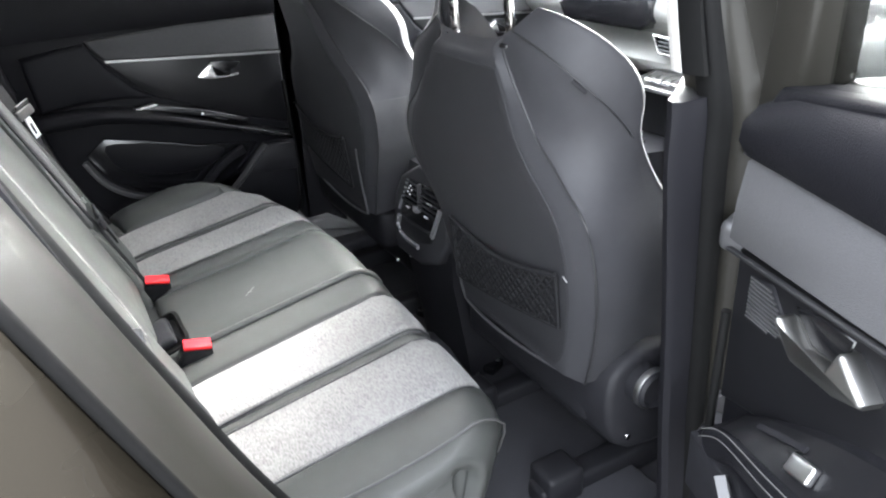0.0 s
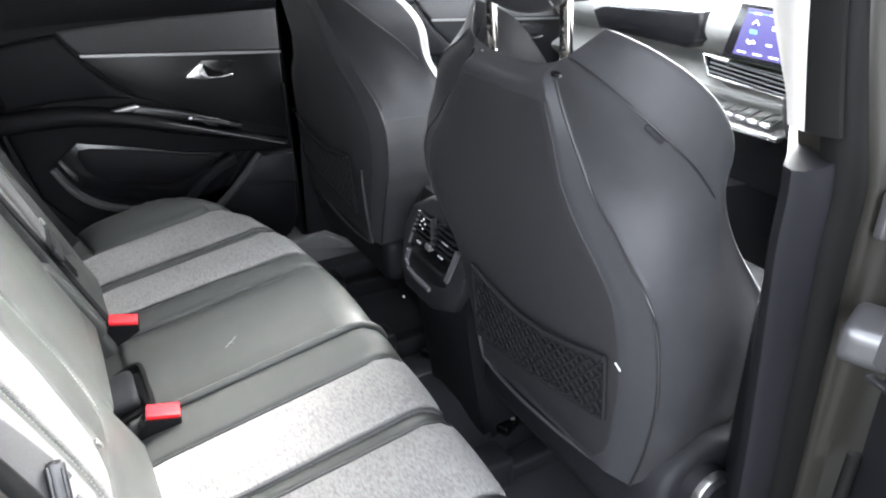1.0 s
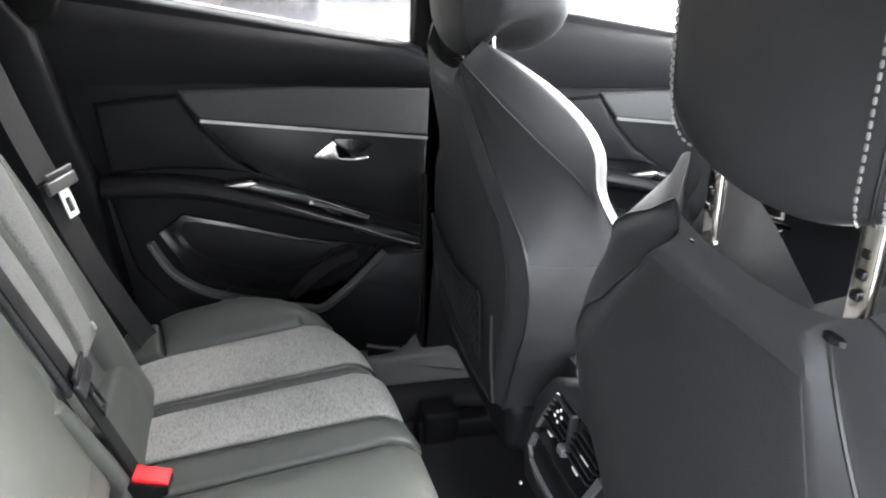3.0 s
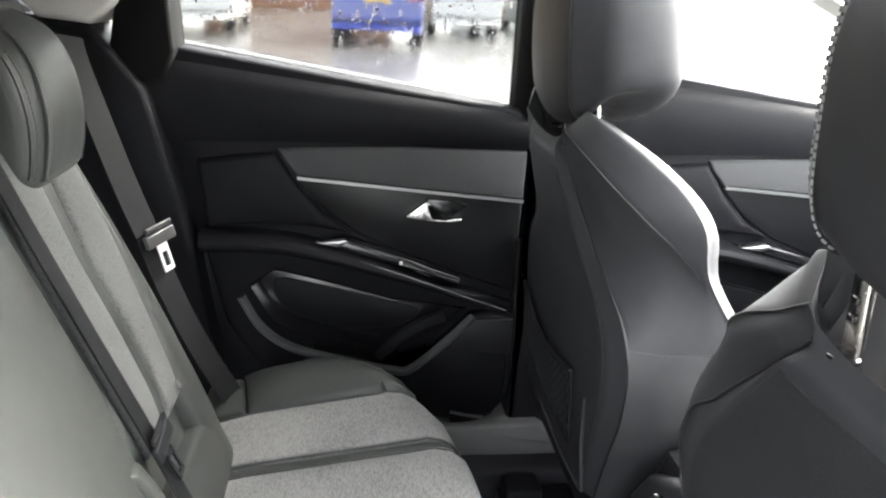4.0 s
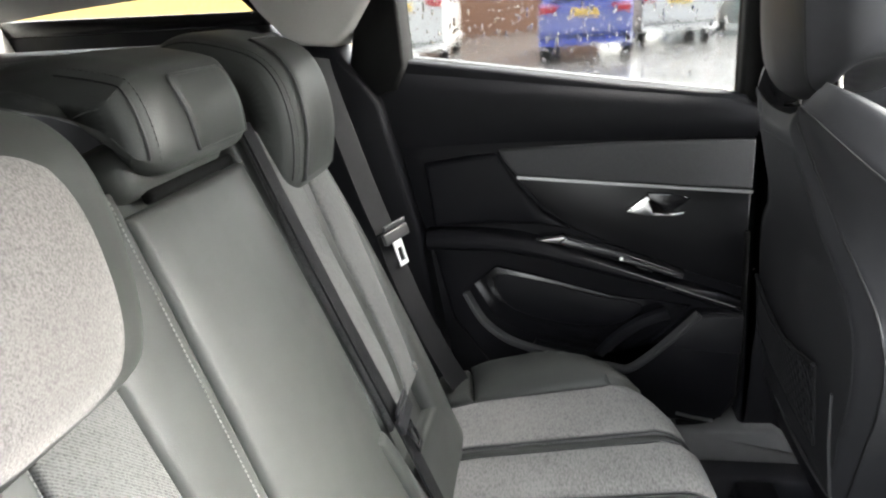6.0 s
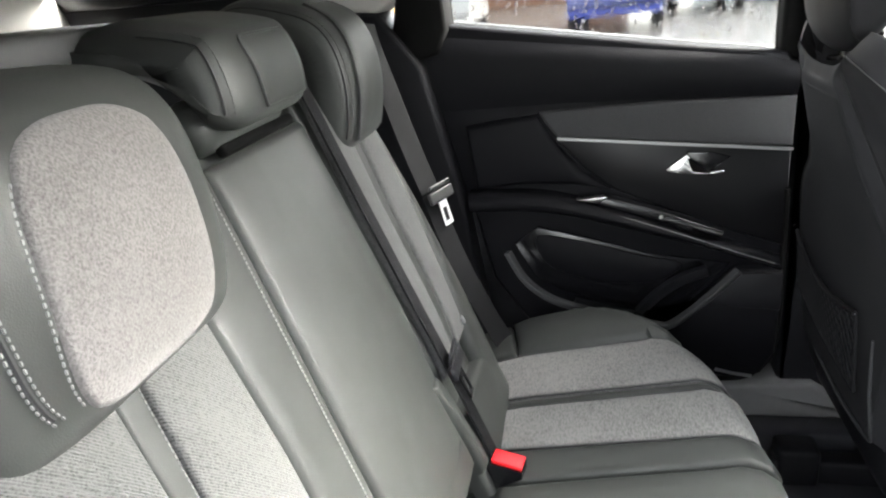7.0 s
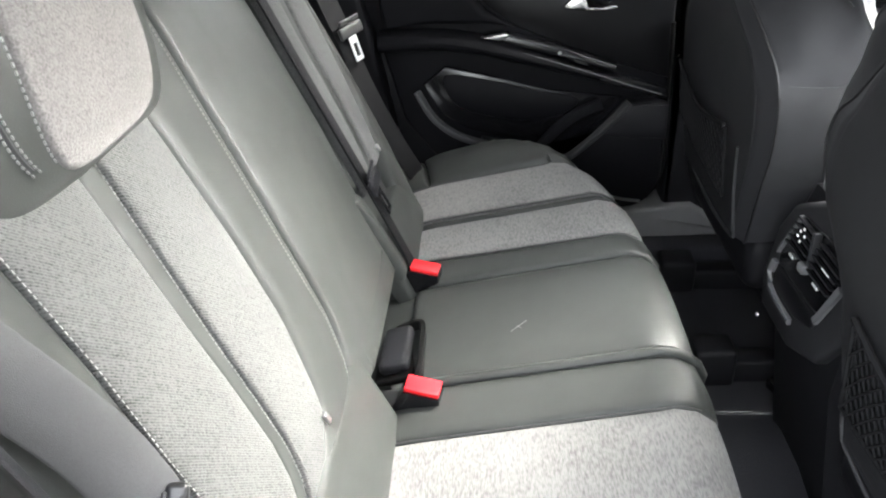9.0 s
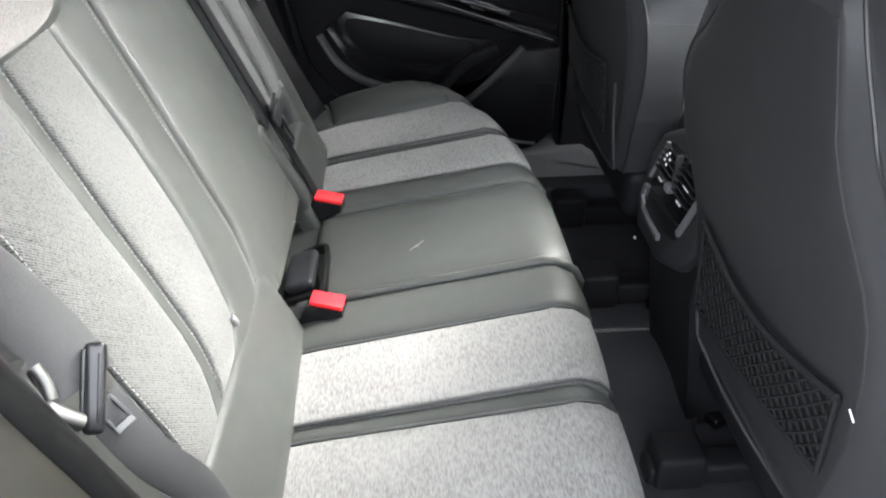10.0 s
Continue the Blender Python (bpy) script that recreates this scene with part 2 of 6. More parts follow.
def tube(bm, pts, r, seg=8, flat=1.0):
    """A round cord along points."""
    pts = [Vector(p) for p in pts]
    rows = []
    up = Vector((0.31, 0.47, 0.83))
    for i, p in enumerate(pts):
        d = (pts[min(i + 1, len(pts) - 1)] - pts[max(i - 1, 0)]).normalized()
        a = d.cross(up).normalized()
        b = d.cross(a)
        rows.append([p + a * (r * math.cos(2 * math.pi * k / seg)) + b * (r * flat * math.sin(2 * math.pi * k / seg)) for k in range(seg)])
    vs = grid(bm, rows, close=True)
    bm.faces.new(list(reversed(vs[0])))
    bm.faces.new(vs[-1])
    return bm


def spline(pts, n=8, closed=False):
    """Catmull-Rom through points of any dimension."""
    pts = [Vector(p) for p in pts]
    out = []
    m = len(pts)
    for i in range(m if closed else m - 1):
        if closed:
            p0, p1, p2, p3 = pts[(i - 1) % m], pts[i], pts[(i + 1) % m], pts[(i + 2) % m]
        else:
            p0, p1, p2, p3 = pts[max(i - 1, 0)], pts[i], pts[i + 1], pts[min(i + 2, m - 1)]
        for k in range(n):
            t = k / n
            out.append(0.5 * ((2 * p1) + (p2 - p0) * t + (2 * p0 - 5 * p1 + 4 * p2 - p3) * t * t + (3 * p1 - p0 - 3 * p2 + p3) * t ** 3))
    if not closed:
        out.append(pts[-1])
    return out


def ribbon(bm, pts, across, width, thick):
    """A flat strap along points; across: its width's direction at each point, or one for all."""
    rows = []
    pts = [Vector(p) for p in pts]
    for i, p in enumerate(pts):
        d = (pts[min(i + 1, len(pts) - 1)] - pts[max(i - 1, 0)]).normalized()
        a = Vector(across[i] if isinstance(across, list) else across)
        a = (a - d * a.dot(d)).normalized() * width / 2
        n = d.cross(a).normalized() * thick / 2
        rows.append([p - a + n, p - a * 0.6 + n * 1.3, p + a * 0.6 + n * 1.3, p + a + n, p + a - n, p - a - n])
    vs = grid(bm, rows, close=True)
    bm.faces.new(list(reversed(vs[0])))
    bm.faces.new(vs[-1])
    return bm


def rbox(bm, size, r, m=Matrix(), n=4, bend=None):
    """A box with rounded edges, at the pose m; bend moves its points first."""
    hx, hy, hz = [s / 2 for s in size]
    r = min(r, hx, hy, hz)

    def steps(h):
        a = [-h + r * (1 - math.cos(math.pi / 2 * i / 3)) for i in range(4)]
        inner = [-h + r + (2 * h - 2 * r) * i / n for i in range(1, n)]
        return a + inner + [-x for x in reversed(a)]
    xs, ys, zs = steps(hx), steps(hy), steps(hz)
    seen = {}

    def vert(x, y, z):
        key = (round(x, 6), round(y, 6), round(z, 6))
        if key not in seen:
            q = Vector((max(-hx + r, min(hx - r, x)), max(-hy + r, min(hy - r, y)), max(-hz + r, min(hz - r, z))))
            d = Vector((x, y, z)) - q
            p = q + d.normalized() * r if d.length > 1e-9 else q
            if bend:
                p = Vector(bend(p))
            seen[key] = bm.verts.new(m @ p)
        return seen[key]
    for fixed, A, B in ((0, ys, zs), (1, xs, zs), (2, xs, ys)):
        lim = (xs, ys, zs)[fixed]
        for end in (lim[0], lim[-1]):
            for i in range(len(A) - 1):
                for j in range(len(B) - 1):
                    c = []
                    for a, b in ((A[i], B[j]), (A[i + 1], B[j]), (A[i + 1], B[j + 1]), (A[i], B[j + 1])):
                        p = [a, b]
                        p.insert(fixed, end)
                        c.append(vert(*p))
                    if len(set(c)) > 2:
                        bm.faces.new(list(dict.fromkeys(c)))
    return bm


def box(size, r, at, rx=0, ry=0, rz=0, n=2, bend=None):
    return rbox(bmesh.new(), size, r, pose(*at, rx, ry, rz), n, bend)


def plate(pts, T, d0, d1, bevel=0.004, smooth=0, closed=True):
    """A slab whose outline is pts (a, h); T(a, depth, h) sets it in space; its bevelled face lies at depth d1, its back at d0."""
    if smooth:
        pts = [tuple(p)[:2] for p in spline([(a, h, 0) for a, h in pts], smooth, True)]
    n = len(pts)
    area = sum(pts[i][0] * pts[(i + 1) % n][1] - pts[(i + 1) % n][0] * pts[i][1] for i in range(n))
    if area < 0:
        pts = pts[::-1]

    def inset(k):
        out = []
        for i in range(n):
            p, a, b = Vector(pts[i]), Vector(pts[i - 1]), Vector(pts[(i + 1) % n])
            e1, e2 = (p - a), (b - p)
            e1 = e1.normalized() if e1.length > 1e-9 else Vector((1, 0))
            e2 = e2.normalized() if e2.length > 1e-9 else e1
            m_ = Vector((-(e1.y + e2.y), e1.x + e2.x))
            q = m_.normalized() / max(0.5, (m_.length / 2)) if m_.length > 1e-6 else Vector((-e1.y, e1.x))
            out.append(p + q * k)
        return out
    s = 1 if d1 > d0 else -1
    rings = [(d0, 0), (d1 - s * bevel, 0), (d1 - s * bevel * 0.3, bevel * 0.35), (d1, bevel)]
    bm = bmesh.new()
    vs = [[bm.verts.new(T(p.x, d, p.y)) for p in inset(k)] for d, k in rings]
    for a, b in zip(vs, vs[1:]):
        for i in range(n):
            j = (i + 1) % n
            bm.faces.new((a[i], a[j], b[j], b[i]))
    bm.faces.new(vs[0][::-1])
    bm.faces.new(vs[-1])
    bmesh.ops.triangulate(bm, faces=[f for f in bm.faces if len(f.verts) > 4])
    return bm


def lerp(a, b, t):
    return a + (b - a) * t


def interp(table, x):
    for (x0, y0), (x1, y1) in zip(table, table[1:]):
        if x <= x1:
            return lerp(y0, y1, max(0, (x - x0) / (x1 - x0)))
    return table[-1][1]


def stitches(bm, pts, step=0.0052, length=0.0032, r=0.00055):
    """Short threads along a line."""
    pts = [Vector(p) for p in pts]
    run, at = 0.0, 0.0
    for a, b in zip(pts, pts[1:]):
        le = (b - a).length
        d = (b - a).normalized()
        side = d.cross(Vector((0.2, 0.3, 0.9))).normalized() * r
        top = d.cross(side).normalized() * r
        while at <= run + le:
            p = a + d * (at - run)
            q = p + d * length
            rows = [[p + side, p + top, p - side, p - top], [(p + q) / 2 + side * 1.3, (p + q) / 2 + top * 1.3, (p + q) / 2 - side * 1.3, (p + q) / 2 - top * 1.3], [q + side, q + top, q - side, q - top]]
            vs = grid(bm, rows, close=True)
            bm.faces.new(vs[0][::-1])
            bm.faces.new(vs[-1])
            at += step
        run += le
    return bm


def disc(bm, c, axis, rings, seg=24):
    """A turned part: rings of (distance along axis, radius)."""
    c, axis = Vector(c), Vector(axis).normalized()
    a = axis.cross(Vector((0.13, 0.22, 0.97))).normalized()
    b = axis.cross(a)
    rows = [[c + axis * d + (a * math.cos(2 * math.pi * k / seg) + b * math.sin(2 * math.pi * k / seg)) * r for k in range(seg)] for d, r in rings]
    vs = grid(bm, rows, close=True)
    bm.faces.new(vs[0][::-1])
    bm.faces.new(vs[-1])
    return bm


# ---- ground and car park ----
def plain(verts, faces):
    bm = bmesh.new()
    vs = [bm.verts.new(v) for v in verts]
    for f in faces:
        bm.faces.new([vs[i] for i in f])
    return bm


ASPHALT = material("wet_tarmac", (0.085, 0.082, 0.078), 0.22, var=0.35, scale=90, bump=0.25, bump_scale=60, stain=0.35)
GROUND_Z, FAR_Z = 0.08, 0.31  # the car park rises a little towards the far row
bm = bmesh.new()
grid(bm, [[(x, y, lerp(GROUND_Z, FAR_Z, max(0, min(1, (y - 4) / 10)))) for x in (-900, -60, -20, 0, 20, 60, 900)] for y in (-900, -60, -20, 0, 4, 14, 20, 60, 900)])
tagged(part("ground", bm, ASPHALT, smooth=False), "wet grey tarmac of an open car park", "ground", kind="structure")


# ---- shell of the car ----
def cut_slab(name, T, outline, d0, d1, mat, parent, label="", bevel=0.004, smooth=0):
    return part(name, plate(outline, T, d0, d1, bevel, smooth), mat, parent, label)


def side(y, s=1):
    """Outlines in (x, z), depth across the car."""
    return lambda a, d, h: Vector((a, y + s * d, h))


shell = thing("car_body", (0.4, 0, 0.3), "bronze brown car bodyshell with pale grey roof lining", "car", kind="structure")
# floor: pan, tunnel and rear bulkhead in carpet
bm = bmesh.new()
prof = [(-0.74, 0.50), (-0.70, 0.43), (-0.30, 0.42), (-0.12, 0.43), (-0.02, 0.47), (0.06, 0.47), (0.16, 0.43), (0.35, 0.42), (0.70, 0.43), (0.74, 0.50)]
grid(bm, [[Vector((x, y, z - (0.02 if x > 0.75 else 0.0) + 0.012 * math.sin(x * 9 + y * 5) * 0.3)) for y, z in prof] for x in [-0.1 + 0.14 * i for i in range(14)]])
part("footwell_carpet", bm, CARPET, shell, "black footwell carpet")
bm = box((1.2, 0.07, 0.09), 0.018, (0.75, 0.664, 0.452))
part("footwell_edge", bm, CARPET, shell, "black carpet turned up at the far sill")
bm = box((0.06, 1.36, 0.34), 0.02, (0.20, 0, 0.57))
part("bench_riser", bm, CARPET, shell, "black carpeted riser under the bench")
bm = box((0.5, 1.36, 0.1), 0.02, (-0.05, 0, 0.44))
part("seat_pan", bm, CARPET, shell)
# headliner and roof skin, both cut open for an added, unseen glass panel
bm = bmesh.new()
rows = []
for i in range(11):
    x = -1.0 + 0.205 * i
    rows.append([Vector((x, y, 1.60 - 0.10 * (abs(y) / 0.68) ** 3 - 0.05 * max(0, (x - 0.7)) ** 2 - 0.08 * max(0, -x - 0.2) ** 2)) for y in [-0.66 + 0.11 * k for k in range(13)]])
grid(bm, rows)
grid(bm, [[p + Vector((0, 0, 0.035)) for p in r] for r in rows])
bmesh.ops.delete(bm, geom=[f for f in bm.faces if 0.4 < f.calc_center_median().x < 1.0 and abs(f.calc_center_median().y) < 0.32], context="FACES")
part("headliner", bm, LINER, shell, "pale grey woven headliner")
bm = bmesh.new()
grid(bm, [[p + Vector((0, p.y * 0.06, 0.05)) for p in r] for r in rows])
grid(bm, [[p + Vector((0, p.y * 0.06, 0.054)) for p in r] for r in rows])
bmesh.ops.delete(bm, geom=[f for f in bm.faces if 0.4 < f.calc_center_median().x < 1.0 and abs(f.calc_center_median().y) < 0.32], context="FACES")
part("roof_skin", bm, PAINT, shell, "bronze brown roof skin")
# unseen roof pane, added so that more sky light reaches the bench
w = part("unseen_roof_glass", box((0.66, 0.70, 0.006), 0.002, (0.70, 0, 1.652), 0, 1, 0), TINT, shell, "unseen glass roof panel, added to let in light")
w.visible_shadow = False

# far side: pillars, sill, quarter
T = side(0.70)
cut_slab("b_pillar_trim", T, [(0.555, 0.40), (0.70, 0.40), (0.665, 1.25), (0.62, 1.56), (0.535, 1.56), (0.575, 1.25)], 0.12, 0.03, PLASTIC, shell, "black b-pillar trim", 0.012)
cut_slab("sill_trim", T, [(0.10, 0.36), (1.40, 0.36), (1.40, 0.45), (0.72, 0.505), (0.625, 0.566), (0.47, 0.562), (0.10, 0.55)], 0.12, 0.0, material("grey_sill_plastic", (0.16, 0.16, 0.16), 0.6, bump=0.3), shell, "grey plastic door sill", 0.01)
cut_slab("c_pillar_lower_trim", T, [(-0.30, 0.70), (-0.055, 0.66), (-0.10, 1.0), (-0.165, 1.28), (-0.25, 1.39), (-0.36, 1.40), (-0.42, 1.1)], 0.10, -0.02, SOFT, shell, "black lower c-pillar trim", 0.012)
cut_slab("wheel_arch_trim", T, [(-0.32, 0.45), (0.22, 0.45), (0.15, 0.75), (0.04, 0.95), (-0.06, 1.12), (-0.32, 1.12)], 0.10, 0.05, PLASTIC, shell, "black wheel arch trim", 0.008)
cut_slab("c_pillar_upper_trim", T, [(-0.245, 1.388), (-0.33, 1.395), (-0.39, 1.46), (-0.46, 1.56), (-0.14, 1.56), (-0.165, 1.478), (-0.205, 1.42)], 0.10, -0.025, LINER, shell, "pale grey upper c-pillar trim", 0.012)
cut_slab("door_frame_seal", T, [(-0.24, 1.27), (-0.135, 1.30), (-0.115, 1.345), (-0.125, 1.56), (-0.17, 1.56), (-0.215, 1.40)], 0.10, 0.0, RUBBER, shell, "black rubber door frame seal", 0.008)
cut_slab("rear_quarter_trim", T, [(-1.0, 0.5), (-0.40, 0.5), (-0.36, 1.40), (-0.42, 1.445), (-0.70, 1.452), (-1.0, 1.44)], 0.10, 0.0, PLASTIC, shell, "black luggage side trim", 0.01)
cut_slab("quarter_window_frame", T, [(-0.39, 1.462), (-1.0, 1.470), (-1.0, 1.435), (-0.38, 1.435)], 0.08, -0.005, GLOSS, shell, "", 0.004)
bm = bmesh.new()
tube(bm, spline([(-0.39, 0.705, 1.455), (-0.44, 0.70, 1.51), (-0.47, 0.69, 1.56)], 6), 0.008)
part("quarter_window_seal", bm, RUBBER, shell)
w = part("quarter_window", plate([(-0.38, 1.44), (-0.46, 1.57), (-0.98, 1.57), (-0.98, 1.42)], T, 0.055, 0.050, 0.001), TINT, shell, "tinted quarter window")
w.visible_shadow = False
# parcel shelf and the luggage area's closing walls
bm = box((0.60, 1.24, 0.03), 0.012, (-0.64, 0.02, 1.395))
part("parcel_shelf", bm, PLASTIC, shell, "black parcel shelf")
bm = box((0.03, 1.24, 0.035), 0.012, (-0.345, 0.02, 1.405))
part("shelf_edge", bm, material("grey_shelf_edge", (0.09, 0.09, 0.092), 0.5), shell, "grey moulded shelf edge")
bm = box((0.04, 1.34, 0.9), 0.02, (-1.02, 0, 0.93))
part("tailgate_trim", bm, PLASTIC, shell, "black tailgate trim")
bm = box((0.05, 1.42, 0.20), 0.02, (-0.98, 0, 1.455), 0, -20, 0)
part("tailgate_upper_trim", bm, LINER, shell, "pale grey tailgate trim")
bm = plain([(-1.05, -0.6, 1.36), (-1.05, 0.6, 1.36), (-0.90, 0.55, 1.56), (-0.90, -0.55, 1.56), (-1.055, -0.6, 1.36), (-1.055, 0.6, 1.36), (-0.905, 0.55, 1.56), (-0.905, -0.55, 1.56)], [(0, 1, 2, 3), (7, 6, 5, 4), (0, 4, 5, 1), (1, 5, 6, 2), (2, 6, 7, 3), (3, 7, 4, 0)])
w = part("rear_screen", bm, TINT, shell, smooth=False)
w.visible_shadow = False
# outer far skin, in one sheet behind the doors
bm = bmesh.new()
grid(bm, [[Vector((x, 0.86 + 0.05 * math.sin(math.pi * (z - 0.25) / 1.1), z)) for z in (0.28, 0.45, 0.65, 0.85, 1.05, 1.20)] for x in (-1.0, -0.4, 0.2, 0.8, 1.4, 1.9)])
grid(bm, [[Vector((x, 0.85 + 0.05 * math.sin(math.pi * (z - 0.25) / 1.1), z)) for z in (0.28, 0.45, 0.65, 0.85, 1.05, 1.20)] for x in (-1.0, -0.4, 0.2, 0.8, 1.4, 1.9)])
part("outer_side_skin", bm, PAINT, shell, "bronze brown outer door skin")

# near side: rear quarter, jamb and c-pillar round the open door
ap = [(1.50, -0.20), (1.42, -0.17), (1.30, -0.128), (1.21, -0.092), (1.06, -0.034), (0.90, 0.03), (0.78, 0.09), (0.66, 0.17), (0.56, 0.26), (0.47, 0.33), (0.40, 0.36)]
bm = bmesh.new()
lay = [(-0.01, -0.66), (-0.002, -0.685), (0.0, -0.70), (-0.006, -0.722), (-0.014, -0.745), (-0.03, -0.765), (-0.038, -0.785)]
grid(bm, [[Vector((q.y + dx, y + 0.10 * max(0, q.x - 1.2), q.x)) for dx, y in lay] for q in spline([(z, x, 0) for z, x in ap], 4)])
grid(bm, [[Vector((q.y + dx - 0.02, y + 0.004 + 0.10 * max(0, q.x - 1.2), q.x)) for dx, y in lay] for q in spline([(z, x, 0) for z, x in ap], 4)])
part("rear_door_jamb", bm, JAMB, shell, "brown painted door jamb")
bm = bmesh.new()
tube(bm, [Vector((q.y - 0.036, -0.79 + 0.10 * max(0, q.x - 1.2), q.x)) for q in spline([(z, x, 0) for z, x in ap], 4)], 0.007)
part("jamb_seal", bm, RUBBER, shell, "black rubber seal round the door opening")
bm = bmesh.new()
tube(bm, [Vector((q.y - 0.012, -0.664 + 0.10 * max(0, q.x - 1.2), q.x)) for q in spline([(z, x, 0) for z, x in ap], 4)], 0.015)
part("inner_seal", bm, RUBBER, shell, "black rubber inner door seal")
bm = bmesh.new()
rows = []
for q in spline([(z, x, 0) for z, x in ap], 4):
    z, x = q.x, q.y
    bulge = 0.055 * math.sin(math.pi * max(0, min(1, (z - 0.35) / 0.95)))
    rows.append([Vector((x - 0.044 - k, -0.792 - bulge * min(1, k / 0.12) - 0.004 * min(1, k / 0.02) + 0.20 * max(0, z - 1.18), z)) for k in (0, 0.004, 0.02, 0.06, 0.12, 0.25, 0.45, 0.70, 0.9)])
grid(bm, rows)
grid(bm, [[p + Vector((0, 0.012, 0)) for p in r] for r in rows])
part("rear_quarter_panel", bm, PAINT, shell, "wet bronze brown rear quarter panel")
cut_slab("near_c_pillar_trim", side(-0.66, -1), [(-0.30, 0.70), (0.0, 0.70), (-0.03, 1.03), (-0.10, 1.23), (-0.18, 1.47), (-0.23, 1.56), (-0.46, 1.56), (-0.60, 1.3), (-0.60, 0.7)], 0.02, -0.02, PLASTIC, shell, "black c-pillar trim", 0.01)
cut_slab("near_luggage_trim", side(-0.66, -1), [(-1.0, 0.5), (-0.58, 0.5), (-0.58, 1.56), (-1.0, 1.5)], 0.03, 0.0, PLASTIC, shell, "", 0.01)

# near b-pillar: inner trim, seal and painted outer post
pillar = thing("b_pillar", (0.65, -0.72, 0.4), "grey plastic b-pillar with black seal and brown painted edge", "car pillar", kind="structure")
bpz = [(0.36, 0.645, 0.735), (0.57, 0.633, 0.729), (0.72, 0.620, 0.716), (0.88, 0.610, 0.713), (1.04, 0.595, 0.713), (1.13, 0.586, 0.712), (1.19, 0.586, 0.710), (1.33, 0.589, 0.672), (1.45, 0.598, 0.655), (1.58, 0.61, 0.645)]


def post(lo, hi, us, ys, n=5):
    rows = []
    for q in spline([(z, a, b) for z, a, b in bpz], 5):
        if lo <= q.x <= hi:
            lean = 0.16 * max(0, q.x - 1.2)
            rows.append([Vector((lerp(q.y, q.z, u), y + lean, q.x)) for u, y in zip(us, ys)])
    bm = bmesh.new()
    grid(bm, rows, close=True)
    for r in (rows[0], rows[-1]):
        bm.faces.new([bm.verts.new(p) for p in r])
    bmesh.ops.remove_doubles(bm, verts=bm.verts, dist=1e-5)
    return bm


TRIMGREY = material("grey_pillar_plastic", (0.009, 0.009, 0.011), 0.55, spec=0.12, var=0.1, scale=60, bump=0.25, bump_scale=700)
part("pillar_lower_trim", post(0.3, 1.225, (0.30, 0.04, 0.0, 0.06, 0.40, 0.55, 1.15), (-0.675, -0.695, -0.708, -0.716, -0.718, -0.68, -0.60)), TRIMGREY, pillar, "grey plastic lower trim")
part("pillar_upper_trim", post(1.228, 1.6, (0.30, 0.26, 0.245, 0.25, 0.27, 0.55, 1.15), (-0.675, -0.688, -0.696, -0.700, -0.702, -0.68, -0.60)), LINER, pillar, "pale grey upper trim")
part("pillar_upper_seal", post(1.228, 1.6, (0.245, 0.25, 0.30, 0.36, 0.40, 0.395, 0.25), (-0.698, -0.714, -0.728, -0.728, -0.718, -0.70, -0.70)), RUBBER, pillar, "black rubber seal")
part("pillar_seal", post(0.3, 1.6, (0.40, 0.44, 0.52, 0.60, 0.64, 0.60, 0.42), (-0.712, -0.727, -0.735, -0.735, -0.722, -0.70, -0.70)), RUBBER, pillar, "black rubber seal")
part("pillar_post", post(0.3, 1.6, (0.60, 0.66, 0.80, 1.0, 1.12, 1.16, 1.16, 0.60), (-0.715, -0.728, -0.735, -0.74, -0.765, -0.80, -0.66, -0.66)), JAMB, pillar, "brown painted post")
bm = bmesh.new()
for z in (0.74, 1.16):
    rbox(bm, (0.03, 0.012, 0.05), 0.004, pose(0.70, -0.742, z))
part("striker", bm, DARKMETAL, pillar, "steel latch striker")
bm = box((1.1, 0.10, 0.12), 0.03, (0.40, -0.735, 0.385))
part("near_sill", bm, JAMB, shell, "brown painted door sill")
bm = box((0.95, 0.10, 0.03), 0.012, (0.42, -0.69, 0.455))
part("near_sill_trim", bm, PLASTIC, shell, "black sill trim")
# front end: bulkhead, a-pillars, windscreen, near front door
bm = box((0.05, 1.44, 0.75), 0.02, (1.72, 0, 0.80))
part("bulkhead", bm, CARPET, shell)
for s in (-1, 1):
    bm = bmesh.new()
    ribbon(bm, spline([(1.75, s * 0.72, 1.16), (1.40, s * 0.69, 1.38), (1.05, s * 0.64, 1.53)], 5), (0.4, 0.2, 1), 0.07, 0.05)
    part("a_pillar_trim", bm, LINER, shell, "pale grey a-pillar trim")
    bm = bmesh.new()
    rbox(bm, (2.2, 0.07, 0.07), 0.03, pose(0.1, s * 0.68, 1.545, 0, 0, 0))
    part("roof_rail_trim", bm, LINER, shell)
bm = plain([(1.80, -0.70, 1.15), (1.80, 0.70, 1.15), (1.10, 0.60, 1.56), (1.10, -0.60, 1.56), (1.805, -0.70, 1.155), (1.805, 0.70, 1.155), (1.105, 0.60, 1.565), (1.105, -0.60, 1.565)], [(0, 1, 2, 3), (7, 6, 5, 4), (0, 4, 5, 1), (1, 5, 6, 2), (2, 6, 7, 3), (3, 7, 4, 0)])
w = part("windscreen", bm, GLASS, shell, smooth=False)
w.visible_shadow = False
cut_slab("front_door_near_trim", side(-0.76, -1), [(0.74, 0.42), (1.72, 0.42), (1.72, 1.12), (0.74, 1.20)], 0.06, 0.0, SOFT, shell, "black front door trim", 0.01)
cut_slab("front_door_near_skin", side(-0.83, -1), [(0.735, 0.30), (1.9, 0.30), (1.9, 1.10), (0.735, 1.18)], 0.05, 0.0, PAINT, shell, "", 0.01)
